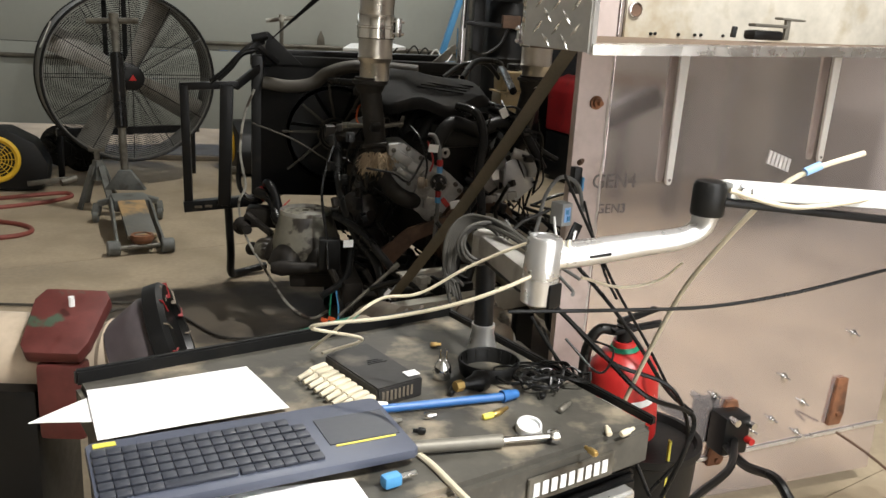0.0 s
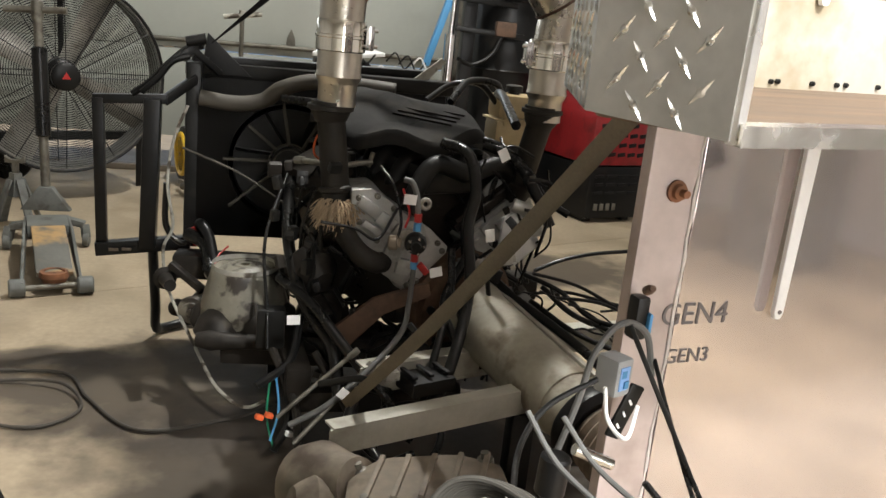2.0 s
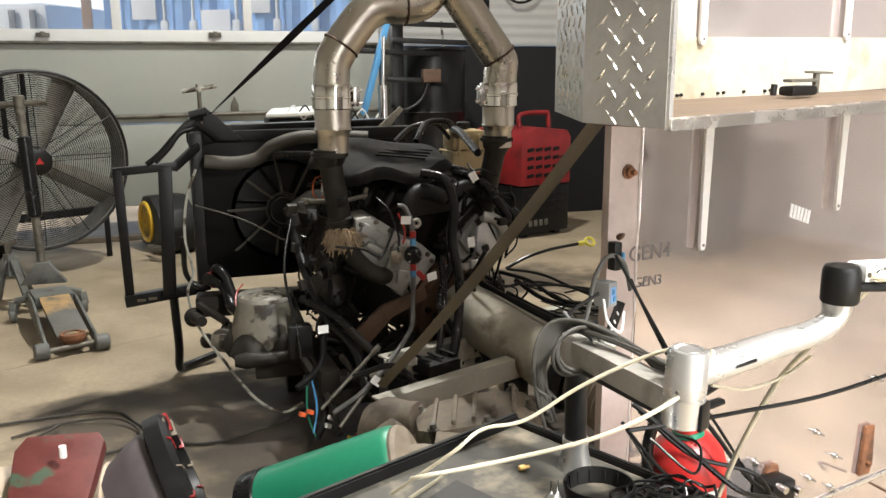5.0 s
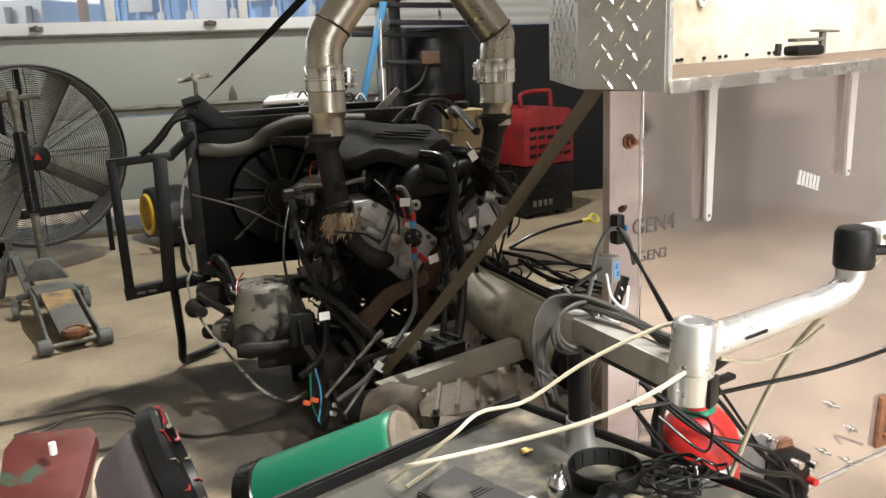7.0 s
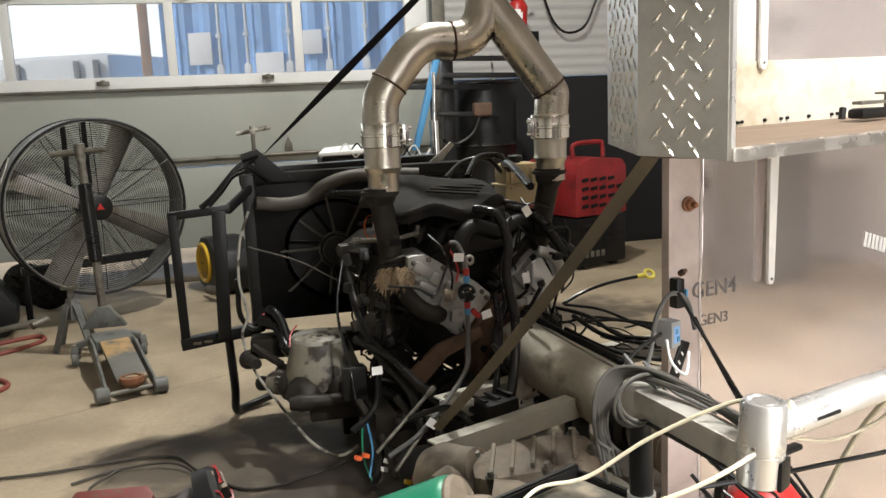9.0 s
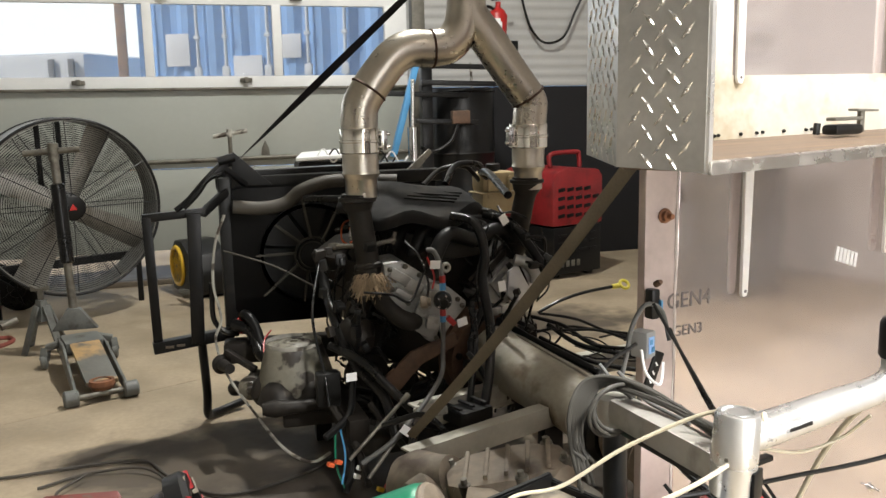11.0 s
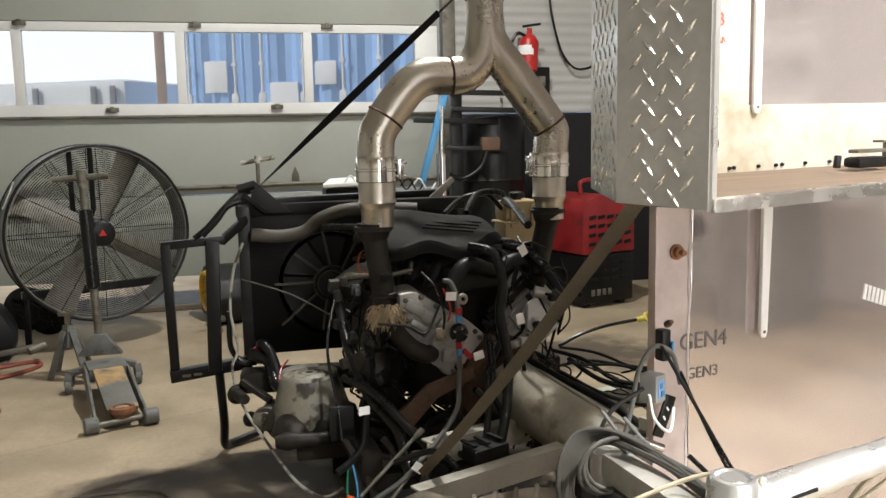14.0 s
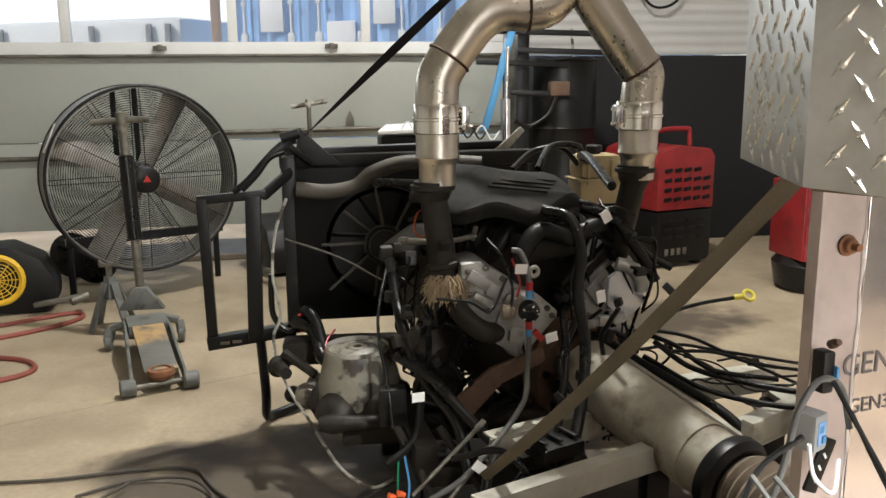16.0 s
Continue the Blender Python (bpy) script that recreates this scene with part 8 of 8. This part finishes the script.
def welder():
    t = thing("welding_generator", (2.2, 5.6, 0), "red and black engine welder generator with louvred panels", "generator")
    m = pose(2.27, 5.95, 0, 0, 0, 16)

    def q(x, y, z):
        return m @ Vector((x, y, z))
    bm = B()
    prism(bm, [(-0.225, 0.03), (0.225, 0.03), (0.225, 0.375), (-0.225, 0.375)], 0.60, m @ pose(0, 0.38, 0, 90, 0, 0), 0.02)
    part("base", bm, BLACK, t)
    bm = B()
    prism(bm, [(-0.235, 0.38), (0.235, 0.38), (0.235, 0.72), (0.20, 0.77), (-0.08, 0.80), (-0.20, 0.76), (-0.235, 0.68)], 0.60, m @ pose(0, 0.38, 0, 90, 0, 0), 0.022)
    hood = part("hood", bm, RED_DARK, t)
    for r in range(5):
        for k in range(4 if r < 4 else 3):
            bm = B()
            bar(bm, q(-0.185 + 0.08 * r, -0.222, 0.45 + 0.062 * k), q(-0.125 + 0.08 * r, -0.222, 0.458 + 0.062 * k), 0.006, 0.026, 0.002)
            part("louvre", bm, BLACK, hood, "dark louvre slot")
    for r in range(4):
        for k in range(3):
            bm = B()
            bar(bm, q(-0.18 + 0.095 * r, -0.224, 0.20 + 0.055 * k), q(-0.11 + 0.095 * r, -0.224, 0.205 + 0.055 * k), 0.008, 0.02, 0.003)
            part("grille_slot", bm, PLASTIC, t)
    for dx in (-0.16, 0.16):
        bm = B()
        box(bm, q(dx, 0.08, 0.018), (0.06, 0.5, 0.036), rz=16, bevel=0.006)
        part("skid", bm, RUBBER, t)
    bm = B()
    tube(bm, [q(-0.12, -0.05, 0.79), q(-0.11, -0.05, 0.88), q(0.12, -0.05, 0.89), q(0.15, -0.05, 0.87), q(0.16, -0.05, 0.78)], 0.017, 10)
    part("handle", bm, RED_DARK, t)
    for k in range(4):
        bm = B()
        box(bm, q(-0.15 + 0.05 * k, -0.226, 0.11), (0.032, 0.006, 0.045), rz=16, bevel=0.004)
        part("maker_bar", bm, STEEL_GREY, t, "pale letter-shaped bar")
    c = thing("tool_chest", (2.66, 5.05, 0.2), "dark red drawer tool chest on a black stand", "tool chest")
    bm = B()
    box(bm, (2.80, 5.05, 0.42), (0.56, 0.34, 0.44), bevel=0.01)
    part("body", bm, RED_DARK, c)
    for k in range(4):
        bm = B()
        box(bm, (2.80, 4.875, 0.25 + 0.105 * k), (0.54, 0.012, 0.095), bevel=0.003)
        d = part("drawer", bm, RED_DARK, c)
        bm = B()
        box(bm, (2.80, 4.865, 0.285 + 0.105 * k), (0.52, 0.012, 0.012), bevel=0.002)
        part("pull", bm, STEEL_GREY, d, "worn drawer pull")
    bm = B()
    lathe(bm, (2.74, 5.05, 0.0), (2.74, 5.05, 0.20), [(0, 0.2), (0.03, 0.24), (0.16, 0.26), (0.2, 0.22)], 30)
    part("drum_stand", bm, RUBBER, c, "black round stand")
    c.location.x += 0.10


welder()


def back_rack():
    t = thing("tool_rack", (1.25, 6.0, 0), "black steel lift column with blue strut and hoses", "lift")
    bm = B()
    bar(bm, (1.32, 6.1, 0.0), (1.32, 6.1, 1.72), 0.08, 0.08, 0.006)
    part("column", bm, BLACK, t)
    bm = B()
    bar(bm, (1.03, 5.92, 0.90), (1.235, 5.92, 1.62), 0.055, 0.04, 0.006)
    part("strut", bm, BLUE, t, "light blue strut")
    bm = B()
    cyl(bm, (1.16, 5.88, 0.75), (1.16, 5.88, 1.10), 0.035, seg=16)
    cyl(bm, (1.16, 5.88, 1.10), (1.17, 5.88, 1.42), 0.014, seg=12)
    part("ram", bm, CHROME, t, "steel hydraulic ram")
    for z, x0, x1, y in ((1.52, 1.1, 1.9, 6.0), (1.40, 1.25, 1.95, 5.95), (1.33, 1.0, 1.6, 6.0), (1.14, 1.2, 1.65, 5.95)):
        bm = B()
        bar(bm, (x0, y, z), (x1, y, z - 0.02), 0.05, 0.035, 0.006)
        part("arm", bm, BLACK, t)
    bm = B()
    box(bm, (1.52, 5.93, 1.16), (0.13, 0.06, 0.09), bevel=0.01)
    part("bracket", bm, RUST_DARK, t, "red-brown bracket")
    bm = B()
    tube(bm, [(1.5, 5.92, 1.12), (1.44, 5.9, 1.0), (1.32, 5.9, 0.93), (1.22, 5.9, 0.96)], 0.012, 8)
    part("hose", bm, RUBBER, t)
    bm = B()
    tube(bm, [(1.72, 6.3, 1.55), (1.74, 6.3, 1.2), (1.71, 6.3, 0.9), (1.66, 6.28, 0.75)], 0.010, 8)
    part("air_line", bm, CHALK, t, "pale air line")
    d = thing("oil_drum", (1.62, 6.25, 0), "tall black steel drum by the back wall", "drum")
    bm = B()
    lathe(bm, (1.62, 6.25, 0.0), (1.62, 6.25, 1.35), [(0, 0.24), (0.02, 0.25), (0.42, 0.25), (0.44, 0.258), (0.46, 0.25), (0.88, 0.25), (0.9, 0.258), (0.92, 0.25), (1.32, 0.25), (1.35, 0.24)], 36)
    part("shell", bm, BLACK, d)
    for z in (0.45, 0.90, 1.34):
        bm = B()
        ring(bm, (1.62, 6.25, z), (0, 0, 1), 0.252, 0.008, 40, 6)
        part("hoop", bm, PLASTIC, d)
    bm = B()
    cyl(bm, (1.62, 6.25, 1.345), (1.62, 6.25, 1.36), 0.235, seg=36, chamfer=0.004)
    part("lid", bm, PLASTIC, d)
    w = thing("white_cowling", (0.5, 5.5, 0.0), "white plastic cowling lying on a dark stand", "cowling")
    bm = B()
    prism(bm, [(-0.19, -0.10), (0.05, -0.16), (0.22, -0.06), (0.18, 0.12), (-0.10, 0.14)], 0.022, pose(0.48, 5.45, 0.945, 4, -3, 5), 0.006)
    part("shell", bm, FRAME_WHITE, w)
    bm = B()
    box(bm, (0.47, 5.5, 0.46), (0.30, 0.22, 0.92), bevel=0.02)
    part("stand", bm, BLACK, w)
    rnd = random.Random(2)
    for k in range(7):
        bm = B()
        p = Vector((0.42 + 0.07 * k, 5.34, 0.90 + rnd.uniform(-0.05, 0.05)))
        tube(bm, [p, p + Vector((0.05, 0, 0.05)), p + Vector((0.10, -0.01, -0.03)), p + Vector((0.15, 0, 0.02))], 0.005, 7, 5)
        part("lead", bm, BLACK if k % 3 else FRAME_WHITE, w)
    h = thing("t_handle", (-0.05, 5.4, 0), "upright steel rod with a T-shaped handle", "handle")
    bm = B()
    cyl(bm, (-0.07, 5.40, 0.0), (-0.07, 5.40, 1.10), 0.012, seg=12)
    part("rod", bm, STEEL_GREY, h)
    bm = B()
    cyl(bm, (-0.165, 5.40, 1.085), (0.03, 5.40, 1.115), 0.013, seg=12)
    cyl(bm, (-0.07, 5.40, 1.08), (-0.07, 5.40, 1.125), 0.017, seg=12)
    part("grip", bm, CHALK, h)
    e = thing("fire_extinguisher", (2.1, 6.5, 1.8), "small red fire extinguisher hung on the white wall", "fire extinguisher")
    bm = B()
    lathe(bm, (1.990, 6.48, 1.80), (2.010, 6.48, 2.12), [(0, 0.06), (0.01, 0.075), (0.22, 0.075), (0.26, 0.05), (0.28, 0.02), (0.32, 0.02)], 26)
    part("cylinder", bm, RED, e)
    bm = B()
    lathe(bm, (1.995, 6.48, 1.92), (1.997, 6.48, 1.99), [(0, 0.0755), (0.07, 0.0755)], 26, cap=False)
    part("label_band", bm, PAPER, e)
    bm = B()
    bar(bm, (1.950, 6.46, 2.13), (2.090, 6.46, 2.15), 0.025, 0.018, 0.004)
    part("lever", bm, BLACK, e)
    bm = B()
    tube(bm, [(1.990, 6.46, 2.05), (1.910, 6.46, 2.08), (1.860, 6.46, 2.0), (1.890, 6.46, 1.9)], 0.012, 8)
    part("hose", bm, RUBBER, e)
    bm = B()
    box(bm, (2.0, 6.60, 1.90), (0.06, 0.13, 0.035), bevel=0.004)
    box(bm, (2.0, 6.65, 1.95), (0.05, 0.02, 0.24), bevel=0.004)
    part("bracket", bm, STEEL_GREY, e)
    e.location.z -= 0.11
    j = thing("switch_box", (2.12, 6.56, 1.62), "grey electrical switch box on the wall", "switch box")
    bm = B()
    box(bm, (2.12, 6.60, 1.60), (0.16, 0.10, 0.26), bevel=0.01)
    part("case", bm, BLACK, j)
    bm = B()
    box(bm, (2.12, 6.545, 1.62), (0.08, 0.012, 0.08), bevel=0.004)
    part("plate", bm, STEEL_GREY, j)
    bm = B()
    tube(bm, [(2.22, 6.62, 2.3), (2.24, 6.6, 2.1), (2.32, 6.6, 1.84), (2.44, 6.6, 1.72), (2.60, 6.6, 1.76), (2.70, 6.6, 1.95), (2.80, 6.6, 2.15)], 0.010, 8)
    solo("extension_lead", bm, RUBBER, "black extension lead looped on the white wall", "cord")
    # Upright pole, understood as another jack's handle.
    p = thing("handle_pole", (-2.2, 6.5, 0), "thin grey handle pole with a black grip by the garage door", "pipe")
    bm = B()
    cyl(bm, (-2.2, 6.48, 0.0), (-2.2, 6.48, 1.40), 0.022, seg=12)
    part("pipe", bm, STEEL_GREY, p)
    bm = B()
    cyl(bm, (-2.2, 6.48, 0.30), (-2.2, 6.48, 0.78), 0.034, seg=16, chamfer=0.005)
    part("grip", bm, RUBBER, p, "black foam grip")


back_rack()


def wheeled_cart():
    t = thing("floor_dolly", (-1.55, 4.1, 0), "low black floor dolly with red-rimmed wheels", "dolly")
    ends = (Vector((-1.353, 3.66, 0.075)), Vector((-1.74, 4.62, 0.075)))
    along = (ends[1] - ends[0]).normalized()
    axle = Vector((along.y, -along.x, 0))
    for p in ends:
        bm = B()
        lathe(bm, p - axle * 0.02, p + axle * 0.02, [(0, 0.045), (0.004, 0.068), (0.010, 0.075), (0.030, 0.075), (0.036, 0.068), (0.040, 0.045)], 28)
        wheel = part("wheel", bm, RUBBER, t)
        bm = B()
        ring(bm, p + axle * 0.017, axle, 0.056, 0.0075, 30, 8)
        part("rim", bm, RED_DARK, wheel, "red wheel rim")
        bm = B()
        cyl(bm, p + axle * 0.012, p + axle * 0.026, 0.018, seg=14, chamfer=0.003)
        part("hub_cap", bm, STEEL_GREY, wheel)
    bm = B()
    bar(bm, ends[0] - axle * 0.05 + Vector((0, 0, 0.03)), ends[1] - axle * 0.05 + Vector((0, 0, 0.03)), 0.05, 0.07, 0.01)
    part("side_rail", bm, BLACK, t)
    bm = B()
    bar(bm, ends[0] - axle * 0.30 + Vector((0, 0, 0.07)), ends[1] - axle * 0.30 + Vector((0, 0, 0.07)), 0.46, 0.035, 0.01)
    part("deck", bm, PLASTIC, t)
    for p in ends:
        bm = B()
        cyl(bm, p - axle * 0.02, p - axle * 0.55, 0.012, seg=12)
        part("axle", bm, STEEL_GREY, t)


wheeled_cart()


# ---- what the polished panel mirrors ----
def banner():
    t = thing("vinyl_banner", (5.05, -1.3, 1.1), "white vinyl banner with grey bars and a red wedge", "banner")
    y0, y1, z0, z1 = -1.87, -0.95, 1.05, 2.75
    bm = B()
    box(bm, (5.03, (y0 + y1) / 2, (z0 + z1) / 2), (0.008, y1 - y0, z1 - z0))
    part("cloth", bm, PAPER, t, smooth=False)
    for z, h, a, b in ((1.50, 0.025, -1.25, -0.90), (1.56, 0.02, -1.27, -0.88), (1.665, 0.14, -1.26, -1.14), (1.665, 0.14, -1.10, -0.90), (1.78, 0.02, -1.27, -0.88), (1.93, 0.03, -1.27, -0.92), (2.11, 0.21, -1.27, -1.15), (2.11, 0.21, -1.12, -1.0), (2.11, 0.21, -0.97, -0.89), (2.36, 0.09, -1.27, -0.90)):
        bm = B()
        box(bm, (5.024, (a + b) / 2 - 0.09, z), (0.004, b - a, h))
        part("print_bar", bm, STEEL_GREY, t, "grey print bar", smooth=False)
    bm = B()
    prism(bm, [(-1.865, 1.06), (-1.50, 1.06), (-1.50, 1.60), (-1.79, 2.12), (-1.865, 2.12)], 0.004, Matrix(((0, 0, -1, 5.026), (1, 0, 0, 0), (0, 1, 0, 0), (0, 0, 0, 1))), 0.0005)
    part("print_wedge", bm, RED, t, "red printed wedge", smooth=False)


banner()


# Trolley and bench invented out of view to give the panel something to mirror.
def reflection_trolley():
    t = thing("reflection_trolley", (4.0, -0.6, 0), "grey drawer trolley made up to fill the panel's reflection", "tool trolley")
    c = Vector((4.056, -0.400, 0.897))
    bm = B()
    box(bm, (c.x, -0.62, 0.55), (0.5, 0.4, 1.1), bevel=0.01)
    part("body", bm, STEEL_GREY, t)
    for k in range(6):
        bm = B()
        box(bm, (c.x, -0.415, 0.14 + 0.165 * k), (0.46, 0.012, 0.15), bevel=0.004)
        part("drawer", bm, JACK, t)
    b = thing("workbench", (3.0, -0.9, 0), "dark wooden workbench made up to fill the panel's reflection", "workbench")
    bm = B()
    box(bm, (3.0, -1.15, 0.86), (1.1, 0.6, 0.05), bevel=0.006)
    part("top", bm, WOOD, b)
    for x in (2.5, 3.5):
        for y in (-1.4, -0.9):
            bm = B()
            bar(bm, (x, y, 0), (x, y, 0.84), 0.05, 0.05, 0.004)
            part("leg", bm, BLACK, b)


reflection_trolley()
